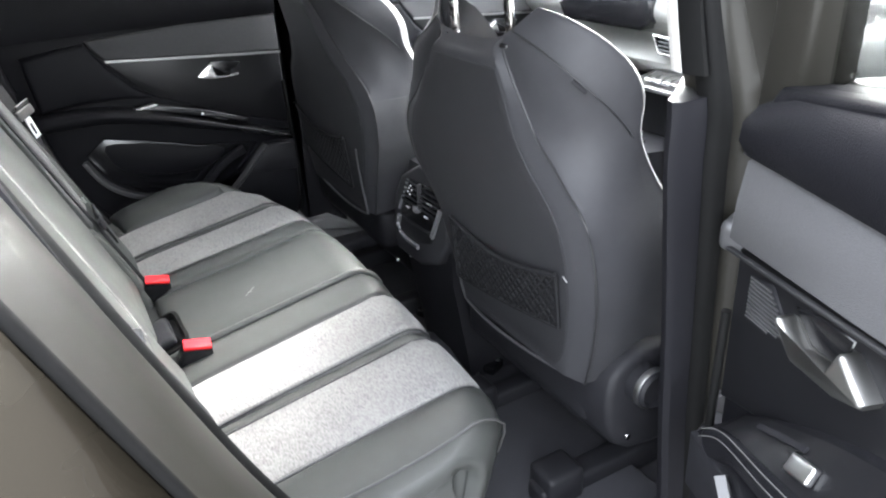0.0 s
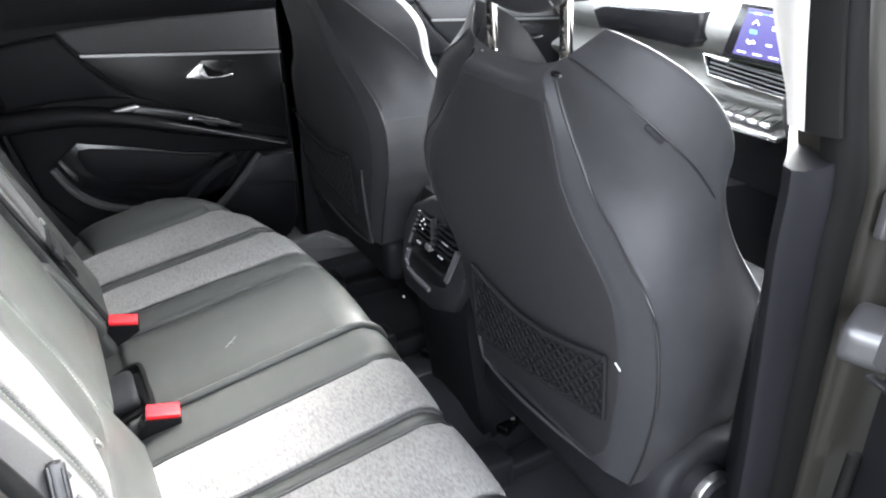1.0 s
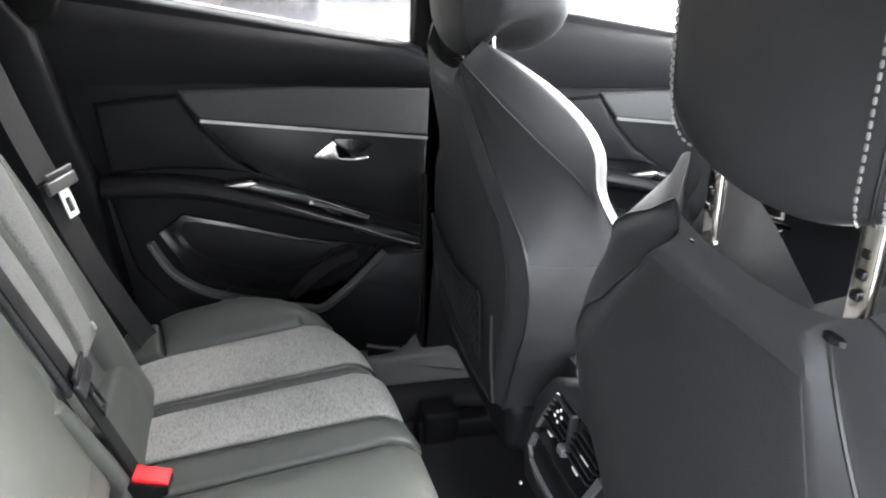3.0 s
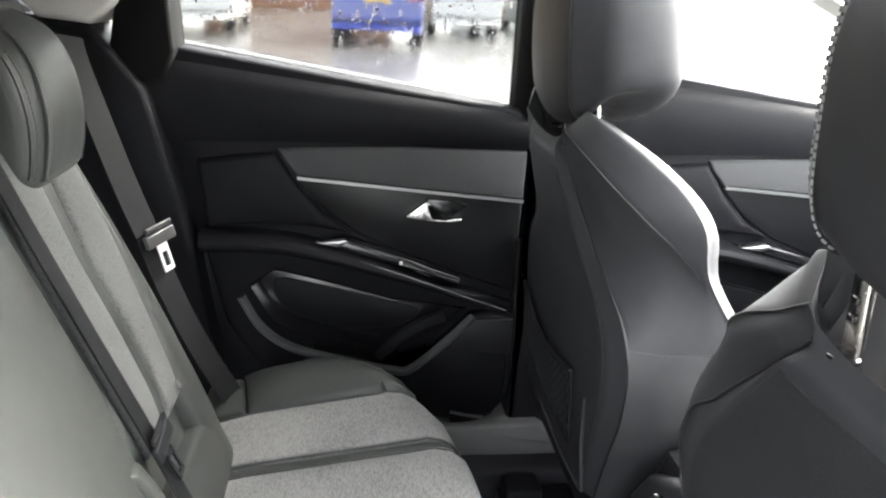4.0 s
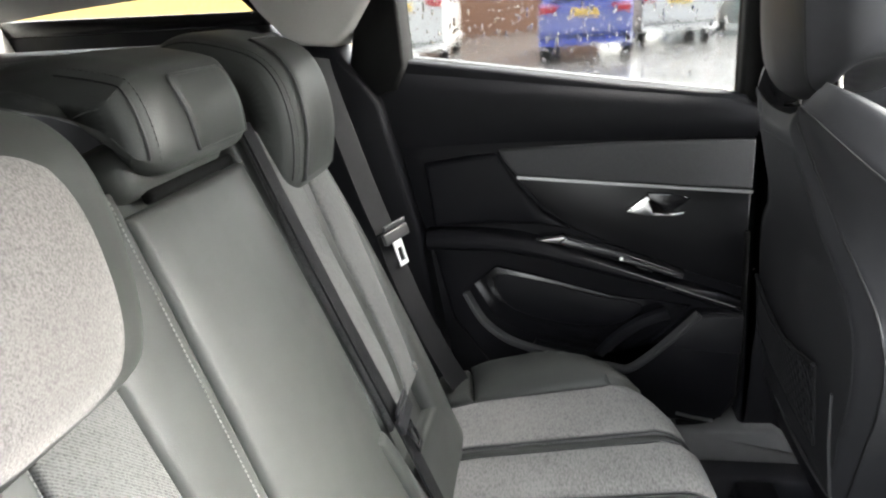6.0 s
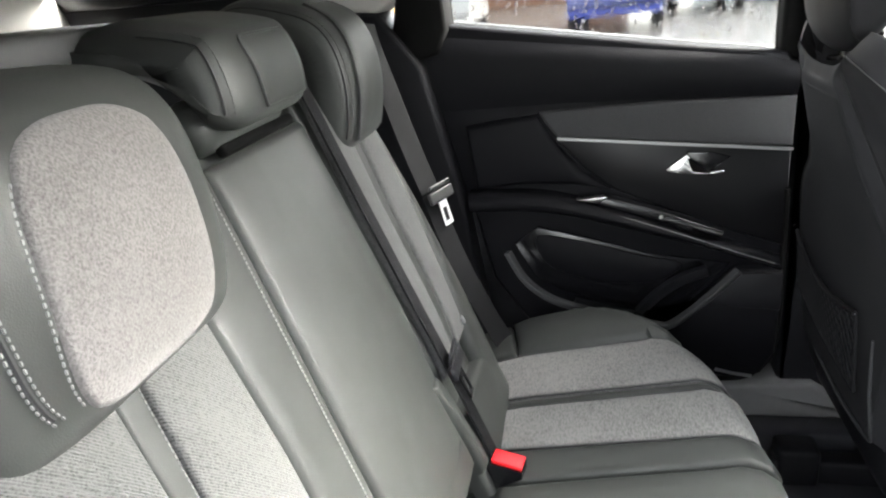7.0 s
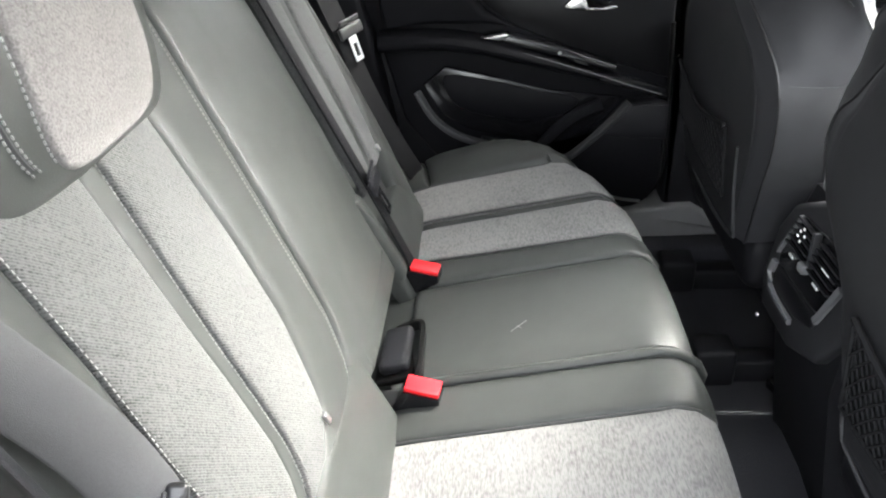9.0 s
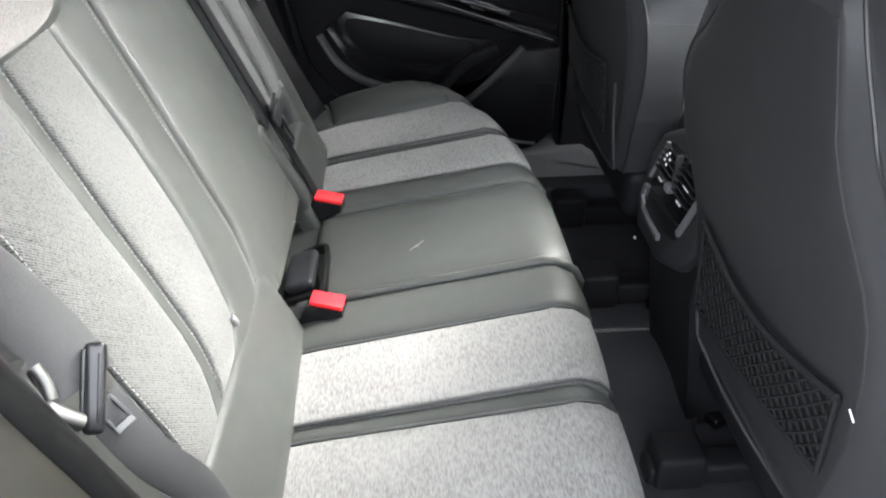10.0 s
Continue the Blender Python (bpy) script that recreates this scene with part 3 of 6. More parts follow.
w = part("front_side_window", plate([(0.75, 1.19), (1.55, 1.13), (1.1, 1.54), (0.72, 1.56)], side(-0.77, -1), 0.004, 0.0, 0.001), GLASS, shell)
w.visible_shadow = False


# ---- doors ----
def drops(bm, outline_a, outline_h, T, d, count, seed, big=0.0030):
    """Rain on a pane: flattened beads and short runs."""
    rng = random.Random(seed)
    for _ in range(count):
        a, h = rng.uniform(*outline_a), rng.uniform(*outline_h)
        r = 0.0005 + big * rng.random() ** 3
        run = 1 + (rng.random() ** 4) * 2.5
        rows = []
        for k, (rr, dd) in enumerate(((1.0, 0.0), (0.8, 0.12), (0.45, 0.18))):
            rows.append([T(a + r * rr * math.cos(t), d + r * dd, h + r * rr * run * math.sin(t)) for t in [2 * math.pi * i / 7 for i in range(7)]])
        vs = grid(bm, rows, close=True)
        bm.faces.new(vs[-1])
        bm.faces.new(vs[0][::-1])
    return bm


HANDLEPANEL = material("satin_black_plastic", (0.007, 0.007, 0.008), 0.34, var=0.06, scale=60, spec=0.25)


def make_door(T, at, label, front=False, seed=1, rain=500, wide_arm=False):
    """A door's inside: T(a, d, h) takes a rearward from its hinge edge, d into the car, h up."""
    door = thing("rear_door" if not front else "front_door", at, label, "car door")
    E_ = 0.66
    out = [(0.0, 0.60), (0.0, 1.235), (0.02, 1.262), (0.25, 1.292), (0.45, 1.322), (0.66, 1.352), (0.72, 1.36), (0.745, 1.28), (0.70, 1.13), (0.64, 0.98), (0.60, 0.80), (0.50, 0.66), (0.40, 0.60), (0.30, 0.575), (0.09, 0.57), (0.03, 0.58)]
    part("door_panel", plate(out, T, -0.06, 0.0, 0.008), SOFT, door, "black moulded door panel")
    part("door_skin", plate([(a - 0.01, h) for a, h in out], T, -0.13, -0.065, 0.01), PAINT, door, "bronze brown outer skin")
    # padded sill under the window
    bm = bmesh.new()
    rows = []
    for a in [0.0 + 0.74 * i / 14 for i in range(15)]:
        h = 1.262 + 0.135 * a if a > 0.02 else 1.25
        lowh = 1.185 - 0.03 * max(0, a - 0.45)
        rows.append([T(a, d, lerp(lowh, h, k)) for k, d in ((0.0, -0.01), (0.02, 0.010), (0.3, 0.022), (0.6, 0.020), (0.85, 0.004), (0.97, -0.03), (1.0, -0.06))])
    grid(bm, rows)
    part("window_sill", bm, SOFT, door, "black padded window sill")
    # woven insert with its silver strip
    if wide_arm:
        bm = bmesh.new()
        grid(bm, [[T(a, d, lerp(lo, hi, k)) for k, d in ((0.0, -0.01), (0.0, 0.012), (0.06, 0.018), (0.5, 0.015), (0.94, 0.008), (1.0, 0.0))] for a, lo, hi in ((0.0, 1.087, 1.186), (0.02, 1.089, 1.186), (0.20, 1.099, 1.184), (0.45, 1.118, 1.176), (0.49, 1.140, 1.172))])
        part("leather_insert", bm, INSERT, door, "grey leather door insert, leaning outwards at its top")
    else:
        part("woven_insert", plate([(0.0, 1.182), (0.0, 1.085), (0.20, 1.098), (0.452, 1.118), (0.478, 1.15), (0.488, 1.172), (0.25, 1.182)], T, -0.01, 0.012, 0.006), INSERT, door, "dark grey woven door insert")
    bm = bmesh.new()
    ribbon(bm, [T(a, 0.017 if wide_arm else 0.014, h) for a, h in ((0.0, 1.080), (0.10, 1.088), (0.20, 1.096), (0.33, 1.107), (0.452, 1.117))], T(0, 0, 1) - T(0, 0, 0), 0.004 if wide_arm else 0.006, 0.006)
    part("silver_strip", bm, SEAMDARK if wide_arm else SATIN, door, "black sewn edge" if wide_arm else "thin silver trim strip")
    # gloss panel round the handle
    part("handle_panel", plate([(0.0, 1.078), (0.452, 1.112), (0.40, 1.05), (0.34, 1.005), (0.25, 0.965), (0.12, 0.915), (0.0, 0.875)], T, -0.01, 0.004, 0.004), HANDLEPANEL, door, "satin black handle surround")
    part("corner_panel", plate([(0.640, 1.148), (0.56, 1.160), (0.492, 1.166), (0.45, 1.10), (0.40, 1.045), (0.345, 1.008), (0.42, 1.018), (0.52, 1.022), (0.625, 1.012)], T, -0.01, 0.020, 0.010), SOFT, door, "black corner panel")
    # release handle in its cup
    part("handle_cup", plate([(0.110, 1.067), (0.150, 1.078), (0.198, 1.080), (0.190, 1.042), (0.145, 1.040)], T, -0.012, 0.0065, 0.004), GLOSS, door, "black handle cup")
    lever = [(0.108, 1.056), (0.114, 1.056), (0.140, 1.036), (0.188, 1.043), (0.200, 1.071), (0.206, 1.072), (0.241, 1.046), (0.239, 1.039), (0.205, 1.028), (0.142, 1.024), (0.135, 1.028)]
    if not wide_arm:
        lever = [(0.124, 1.041), (0.130, 1.043), (0.150, 1.040), (0.184, 1.043), (0.193, 1.072), (0.199, 1.076), (0.238, 1.048), (0.236, 1.041), (0.20, 1.034), (0.146, 1.033), (0.128, 1.036)]
    part("door_handle", plate(lever, T, 0.004, 0.026 if wide_arm else 0.020, 0.005 if wide_arm else 0.003), BRUSHED if wide_arm else CHROME, door, "satin chrome release handle")
    if wide_arm:
        tw = part("tweeter_grille", plate([(0.031, 1.060), (0.072, 1.069), (0.111, 1.031), (0.106, 1.020), (0.033, 1.009)], T, -0.01, 0.0065, 0.004), PLASTIC, door, "black tweeter grille")
        bm = bmesh.new()
        for k in range(11):
            hh = 1.014 + 0.0048 * k
            a1 = interp([(1.009, 0.060), (1.022, 0.104), (1.031, 0.106), (1.058, 0.078), (1.069, 0.066)], hh)
            ribbon(bm, [T(0.035, 0.0075, hh - 0.002), T(a1, 0.0075, hh)], T(0, 0, 1) - T(0, 0, 0), 0.0022, 0.0016)
        part("grille_ribs", bm, DARKMETAL, tw, "fine grille ribs", kind="stuff")
    # armrest: a swept shelf, or the broad one of the open door
    if wide_arm:
        inner = spline([(0.040, 0.872, 0), (0.075, 0.905, 0), (0.193, 0.976, 0), (0.285, 1.014, 0), (0.42, 1.045, 0), (0.60, 1.06, 0)], 6)
        outer = spline([(0.046, 0.868, 0), (0.091, 0.898, 0), (0.180, 0.909, 0), (0.30, 0.930, 0), (0.44, 0.965, 0), (0.62, 0.99, 0)], 6)

        def A(k, v, up=0.0):
            q, r = inner[k], outer[k]
            return T(lerp(q.x, r.x, v), 0.052 * v + up, lerp(q.y, r.y, v) + up * 1.2)
        bm = bmesh.new()
        rows = []
        for k in range(len(inner)):
            r = outer[k]
            rows.append([A(k, v) for v in (-0.05, 0.12, 0.5, 0.88, 0.97)] + [T(r.x, d, r.y - z) for d, z in ((0.052, 0.008), (0.050, 0.02), (0.042, 0.045), (0.02, 0.065), (-0.01, 0.07))])
        vs = grid(bm, rows)
        bm.faces.new([v for v in vs[0]])
        arm = part("armrest", bm, SOFT, door, "broad black armrest", sub=1)
        part("switch_plate", pillow(lambda u, v: A(int(5 + 17 * u), lerp(0.18, 0.86, v), 0.001), 0.25, 0.05, 0.004, 0.001, 0.004, 12, 4), HANDLEPANEL, arm, "satin black switch plate")
        bm = bmesh.new()
        ribbon(bm, [A(k, 0.40, 0.003) for k in range(8, 13)], A(10, 1) - A(10, 0), 0.007, 0.003)
        part("pull_slot_edge", bm, PLASTIC, arm, "grey pull slot edge")
        ax, dd = (A(14, 0.6) - A(13, 0.6)).normalized(), (A(13, 1) - A(13, 0)).normalized()
        dd = (dd - ax * dd.dot(ax)).normalized()
        nn, q = ax.cross(dd), A(13, 0.62, 0.004)
        part("window_switch", rbox(bmesh.new(), (0.036, 0.020, 0.010), 0.003, Matrix(((ax.x, dd.x, nn.x, q.x), (ax.y, dd.y, nn.y, q.y), (ax.z, dd.z, nn.z, q.z), (0, 0, 0, 1)))), SILVER, arm, "silver window switch")
        bm = bmesh.new()
        tube(bm, [A(k, 0.965, 0.0006) for k in range(len(outer))], 0.0008, 6)
        tube(bm, [T(outer[k].x, 0.0525, outer[k].y - 0.010) for k in range(len(outer))], 0.0007, 6)
        part("stitching", bm, GREYTHREAD, arm, "grey sewn edge")
    else:
        line = [(0.640, 1.005), (0.56, 1.005), (0.48, 1.000), (0.40, 0.983), (0.30, 0.952), (0.20, 0.918), (0.10, 0.882), (0.0, 0.848)]
        bm = bmesh.new()
        rows = []
        pts = spline([(a, hh, 0) for a, hh in line], 4)
        for i, q in enumerate(pts):
            k = i / (len(pts) - 1)
            w_ = 0.062 * math.sin(math.pi * min(1, 0.12 + k * 0.95)) ** 0.6 + 0.012
            t_ = lerp(0.040, 0.016, k)
            rows.append([T(q.x, d, q.y + z) for d, z in ((-0.01, 0.006), (w_ * 0.5, 0.006), (w_ * 0.9, 0.002), (w_, -t_ * 0.3), (w_ * 0.92, -t_ * 0.7), (w_ * 0.6, -t_), (-0.01, -t_ * 1.1))])
        grid(bm, rows)
        arm = part("armrest", bm, SOFT, door, "black leather swept armrest", sub=1)
        bm = bmesh.new()
        ribbon(bm, [T(a, 0.050, hh) for a, hh in ((0.16, 0.897), (0.11, 0.879), (0.06, 0.861), (0.012, 0.845))], T(0, 0, 1) - T(0, 0, 0), 0.008, 0.006)
        part("armrest_tip", bm, GLOSS, arm, "gloss black armrest tip")
        part("pull_recess", plate([(0.41, 0.995), (0.36, 1.0), (0.25, 0.966), (0.12, 0.918), (0.13, 0.905), (0.28, 0.950)], T, 0.0, 0.040, 0.006), GLOSS, arm, "gloss black pull recess")
        bm = plate([(0.415, 0.994), (0.362, 1.001), (0.352, 0.996), (0.372, 0.986)], T, 0.03, 0.046, 0.003)
        part("recess_trim", bm, SILVER, arm, "silver trim chip")
        bm = bmesh.new()
        disc(bm, T(0.246, 0.041, 0.953), T(0, 1, 0) - T(0, 0, 0), ((0, 0.004), (0.003, 0.0035)), 12)
        part("window_switch_mark", bm, LABELWHITE, arm)
        sw = part("switch_plate", plate([(0.13, 0.908), (0.25, 0.950), (0.235, 0.955), (0.125, 0.915)], T, 0.0, 0.046, 0.004), GLOSS, arm, "black switch plate")
        ax = (T(1, 0, 0.35) - T(0, 0, 0)).normalized()
        dd = (T(0, 1, 0) - T(0, 0, 0)).normalized()
        zz = ax.cross(dd)
        q = T(0.20, 0.036, 0.931)
        part("window_switch", rbox(bmesh.new(), (0.034, 0.018, 0.010), 0.003, Matrix(((ax.x, dd.x, zz.x, q.x), (ax.y, dd.y, zz.y, q.y), (ax.z, dd.z, zz.z, q.z), (0, 0, 0, 1)))), GLOSS, arm, "gloss black window switch")
        bm = bmesh.new()
        stitches(bm, [T(q.x, 0.058, q.y + 0.001) for q in spline([(a, hh, 0) for a, hh in ((0.40, 0.983), (0.30, 0.952), (0.20, 0.918), (0.10, 0.882), (0.03, 0.858))], 6)], 0.005, 0.0042, 0.0008)
        part("stitching", bm, THREAD, arm, "pale thread stitching", kind="stuff")
    # bottle pocket with its raised rim and speaker
    pocket = [(0.552, 0.885), (0.50, 0.925), (0.40, 0.900), (0.27, 0.862), (0.10, 0.838), (0.16, 0.775), (0.228, 0.718), (0.34, 0.742), (0.45, 0.772), (0.51, 0.81)]
    part("pocket_recess", plate(pocket, T, -0.01, 0.006, 0.004), GLOSS, door, "black door pocket")
    sp = part("speaker_grille", plate([(0.50, 0.905), (0.40, 0.890), (0.28, 0.857), (0.20, 0.838), (0.24, 0.80), (0.33, 0.792), (0.44, 0.815), (0.49, 0.85)], T, 0.0, 0.0095, 0.003, 3), SOFT, door, "black speaker grille")
    rim = [(0.560, 0.885), (0.53, 0.828), (0.49, 0.79), (0.44, 0.766), (0.34, 0.738), (0.26, 0.720), (0.228, 0.716), (0.19, 0.742), (0.14, 0.788), (0.092, 0.838)]
    bm = bmesh.new()
    ribbon(bm, [T(q.x, 0.040 + 0.02 * math.sin(q.x * 4), q.y) for q in spline([(a, hh, 0) for a, hh in rim], 4)], [T(0, 0.35, 1) - T(0, 0, 0)] * 37, 0.014, 0.012)
    part("pocket_rim", bm, material("dark_grey_trim_edge", (0.05, 0.05, 0.052), 0.4), door, "dark grey pocket rim")
    bm = bmesh.new()
    ribbon(bm, [T(q.x, 0.03, q.y) for q in spline([(a, hh, 0) for a, hh in ((0.285, 0.735), (0.25, 0.775), (0.20, 0.812), (0.15, 0.832))], 4)], T(0, 0.3, 1) - T(0, 0, 0), 0.024, 0.012)
    part("bottle_holder", bm, PLASTIC, door, "black bottle holder wall")
    part("lower_panel", plate([(0.002, 0.832), (0.09, 0.832), (0.14, 0.785), (0.19, 0.738), (0.228, 0.710), (0.34, 0.735), (0.42, 0.755), (0.45, 0.70), (0.36, 0.60), (0.09, 0.578), (0.03, 0.59), (0.004, 0.64)], T, -0.01, 0.035, 0.012), SOFT, door, "black lower door panel")
    part("lower_insert", plate([(0.004, 0.828), (0.085, 0.828), (0.13, 0.785), (0.15, 0.765), (0.10, 0.752), (0.004, 0.745)], T, 0.03, 0.040, 0.003), PLASTIC, door)
    bm = bmesh.new()
    ribbon(bm, [T(0.05, 0.037, 0.588), T(0.09, 0.037, 0.594), T(0.125, 0.037, 0.603)], T(0, 0, 1) - T(0, 0, 0), 0.006, 0.004)
    part("scuff_mark", bm, SILVER, door)
    bm = bmesh.new()
    tube(bm, [T(q.x, 0.012, q.y) for q in spline([(a, hh, 0) for a, hh in ((0.004, 1.0), (0.0, 0.85), (-0.002, 0.70), (0.012, 0.62), (0.055, 0.575), (0.12, 0.565))], 5)], 0.006)
    part("door_edge_seal", bm, RUBBER, door)
    # window: frame, seal and wet glass
    part("window_frame", plate([(0.675, 1.345), (0.760, 1.36), (0.74, 1.57), (0.68, 1.57)], T, -0.07, -0.02, 0.01), RUBBER, door, "black window frame")
    part("window_frame", plate([(-0.05, 1.20), (0.028, 1.255), (0.03, 1.57), (-0.02, 1.57)], T, -0.08, -0.02, 0.01), JAMB if rain == 0 else RUBBER, door, "window frame post")
    part("window_frame", plate([(-0.03, 1.53), (0.74, 1.53), (0.74, 1.57), (-0.03, 1.57)], T, -0.08, -0.02, 0.008), RUBBER, door)
    w = part("window_pane", plate([(0.02, 1.24), (0.70, 1.33), (0.70, 1.54), (0.02, 1.54)], T, -0.055, -0.050, 0.001), GLASS if front else WET, door, "rain-spotted window glass")
    w.visible_shadow = False
    bm = bmesh.new()
    drops(bm, (0.03, 0.68), (1.26, 1.52), lambda a, d, h_: T(a, -0.0556 - d, h_), 0.0, rain or 260, seed)
    part("raindrops", bm, WATER, w, "rain drops on the glass", kind="stuff").visible_shadow = False
    return door


far = make_door(lambda a, d, h: Vector((0.548 - a, 0.735 - d, h)), (0.25, 0.80, 0.57), "closed black rear car door with wet window", seed=3, rain=2300)
make_door(lambda a, d, h: Vector((1.50 - a * 1.15, 0.745 - d, h + 0.0)), (1.1, 0.80, 0.57), "closed black front car door with wet window", True, 5, 500)
OD = Vector((-0.35, -0.937, 0))
near_door = make_door(lambda a, d, h: Vector((0.60, -0.77, 0)) + OD * (a + 0.075) + Vector((-0.937, 0.35, 0)) * d + Vector((0, 0, h)), (0.50, -1.05, 0.55), "wide open black rear car door with chrome handle", seed=7, rain=0, wide_arm=True)
bm = bmesh.new()
for z in (0.72, 1.05):
    rbox(bm, (0.07, 0.05, 0.04), 0.01, pose(0.665, -0.775, z, 0, 0, 20))
part("door_hinge", bm, DARKMETAL, near_door, "dark steel door hinges")


# ---- rear bench ----
def seat_z(x, y):
    return 0.747 + 0.20 * (x - 0.05) + 0.04 * (y + 0.141)


NOSE = [(-0.70, 0.30), (-0.655, 0.345), (-0.61, 0.392), (-0.55, 0.412), (-0.2, 0.418), (0.10, 0.410), (0.25, 0.390), (0.36, 0.362), (0.43, 0.33), (0.50, 0.27), (0.56, 0.20), (0.60, 0.14)]


def cushion(s, y, low=0.0):
    """A point of the bench cushion: s runs from the crease over the top and down the front."""
    xf, r = interp(NOSE, y), 0.055
    x0 = -0.06
    top = xf - r - x0
    total = top + 1.37 * r + 0.14
    d = s * total
    if d < top:
        x = x0 + d
        p, n = Vector((x, y, seat_z(x, y) - 0.012 * max(0, (0.04 - x)) / 0.1)), Vector((-0.2, 0, 1)).normalized()
    else:
        xc = xf - r
        zc = seat_z(xc, y) - r * 0.98
        a = min((d - top) / r, 1.37 + 0)
        ang = math.radians(101) - a
        p = Vector((xc + r * math.cos(ang), y, zc + r * math.sin(ang)))
        n = Vector((math.cos(ang), 0, math.sin(ang)))
        rest = d - top - 1.37 * r
        if rest > 0:
            p += Vector((-0.22, 0, -1)).normalized() * rest
    return p - n * low


def band(y0b, y0f, y1b, y1f, s0=0.0, s1=1.0, low=0.0):
    def f(u, v):
        s = lerp(s0, s1, u)
        k = min(1, max(0, (s * 0.66 - 0.06) / 0.40))
        return cushion(s, lerp(lerp(y0b, y0f, k), lerp(y1b, y1f, k), v), low)
    return f


bench = thing("rear_bench", (0.15, 0, 0.45), "rear car bench in charcoal leather with grey tweed panels", "car seat")
part("bench_base", pillow(band(-0.665, -0.665, 0.58, 0.57, 0, 1, 0.010), 0.6, 1.24, 0.03, 0.0, 0.10, 18, 30), BENCH, bench, "charcoal leather cushion base")
S_ = 0.085
for name, a, b, c, d, mat, pf, lab, s0 in (
        ("side_bolster", 0.449, 0.432, 0.585, 0.575, BENCH, 0.026, "raised charcoal leather side bolster", 0.16),
        ("bolster_end", 0.452, 0.450, 0.575, 0.575, BENCH, 0.012, "small charcoal leather pad behind the bolster", 0.0),
        ("tweed_panel", 0.309, 0.285, 0.446, 0.429, FABRIC, 0.004, "grey tweed seat panel", 0.03),
        ("leather_stripe", 0.282, 0.258, 0.307, 0.283, BENCH, -0.003, "charcoal leather stripe", 0.03),
        ("tweed_panel", 0.172, 0.140, 0.280, 0.256, FABRIC, 0.004, "grey tweed seat panel", 0.04),
        ("leather_band", 0.098, 0.080, 0.170, 0.138, BENCH, 0.004, "charcoal leather band", 0.06),
        ("centre_panel", -0.136, -0.151, 0.096, 0.078, BENCH, 0.008, "charcoal leather centre seat panel", 0.13),
        ("leather_band", -0.232, -0.243, -0.138, -0.153, BENCH, 0.005, "charcoal leather band", 0.10),
        ("tweed_panel", -0.359, -0.372, -0.234, -0.245, FABRIC, 0.004, "grey tweed seat panel", S_),
        ("leather_stripe", -0.385, -0.404, -0.361, -0.374, BENCH, -0.003, "charcoal leather stripe", S_),
        ("tweed_panel", -0.523, -0.548, -0.387, -0.406, FABRIC, 0.004, "grey tweed seat panel", S_),
        ("side_bolster", -0.668, -0.668, -0.525, -0.550, BENCH, 0.012, "charcoal leather side bolster", 0.06)):
    part(name, pillow(band(a, b, c, d, s0, 0.155 if name == "bolster_end" else 0.93 if mat is FABRIC else 0.97), 0.10 if name == "bolster_end" else 0.55, abs(c - a), 0.006 if mat is FABRIC else (0.016 if name == "centre_panel" else 0.010), pf, 0.02, 20, 8), mat, bench, lab)
for yb, yf in ((0.447, 0.430), (0.308, 0.284), (0.281, 0.257), (0.171, 0.139), (-0.233, -0.244), (-0.360, -0.373), (-0.386, -0.405), (-0.524, -0.549)):
    bm = bmesh.new()
    f = band(yb, yf, yb, yf, 0.06, 0.9, 0.001)
    tube(bm, [f(i / 24, 0) for i in range(25)], 0.0022, 6)
    part("piping", bm, PIPING, bench)
f = band(-0.137, -0.152, -0.137, -0.152, 0.12, 0.95, -0.003)
part("seam_ridge", tube(bmesh.new(), [f(i / 30, 0) for i in range(31)], 0.0075, 10), BENCH, bench, "glossy leather seam ridge")
bm = bmesh.new()
f = band(-0.600, -0.612, -0.600, -0.612, 0.1, 0.85, -0.010)
tube(bm, [f(i / 24, 0) + Vector((0, -0.03 * math.sin(i / 24 * 3), 0)) for i in range(25)], 0.002, 6)
part("bolster_seam", bm, PIPING, bench)


bm = bmesh.new()
for a, b in (((0.176, -0.066), (0.198, -0.048)), ((0.184, -0.056), (0.190, -0.062))):
    ribbon(bm, [Vector((lerp(a[0], b[0], k), lerp(a[1], b[1], k), seat_z(lerp(a[0], b[0], k), lerp(a[1], b[1], k)) + 0.0079)) for k in (0, 0.3, 0.6, 1)], (1, -1, 0), 0.0011, 0.0004)
part("scuff_mark", bm, THREAD, bench, "small white scuff")


# ---- rear backrests ----
def back(z, y, out=0.0):
    n = Vector((0.922, 0, 0.387))
    wrap = 0.05 * max(0, abs(y) - 0.50) + 12.0 * max(0, y - 0.33) ** 2
    return Vector((-0.045 - 0.42 * (z - 0.90), y, z)) + n * (out - wrap * 0.4)


def between(left, right, z0, z1, out=0.0):
    """A panel of the backrest between two edges, each a table of (z, y)."""
    def f(u, v):
        z = lerp(z0, z1, u)
        return back(z, lerp(interp(left, z), interp(right, z), v), out)
    return f


def backrest(spec, name, label, y0, y1, zf):
    bm = rbox(bmesh.new(), (0.09, y1 - y0, 0.58), 0.03, pose(-0.172, (y0 + y1) / 2, 1.040, 0, -22.8, 0), 6)
    b = part(name, bm, BENCH, bench, label)
    for nm, left, right, mat, pf, lab in spec:
        wide = abs(interp(left, 1.05) - interp(right, 1.05))
        tweed = mat is FABRIC_BACK
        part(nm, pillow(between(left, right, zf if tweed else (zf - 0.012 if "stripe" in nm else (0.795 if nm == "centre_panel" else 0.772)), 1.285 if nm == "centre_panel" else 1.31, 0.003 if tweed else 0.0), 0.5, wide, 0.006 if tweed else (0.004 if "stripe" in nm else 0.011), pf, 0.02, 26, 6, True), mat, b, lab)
    return b


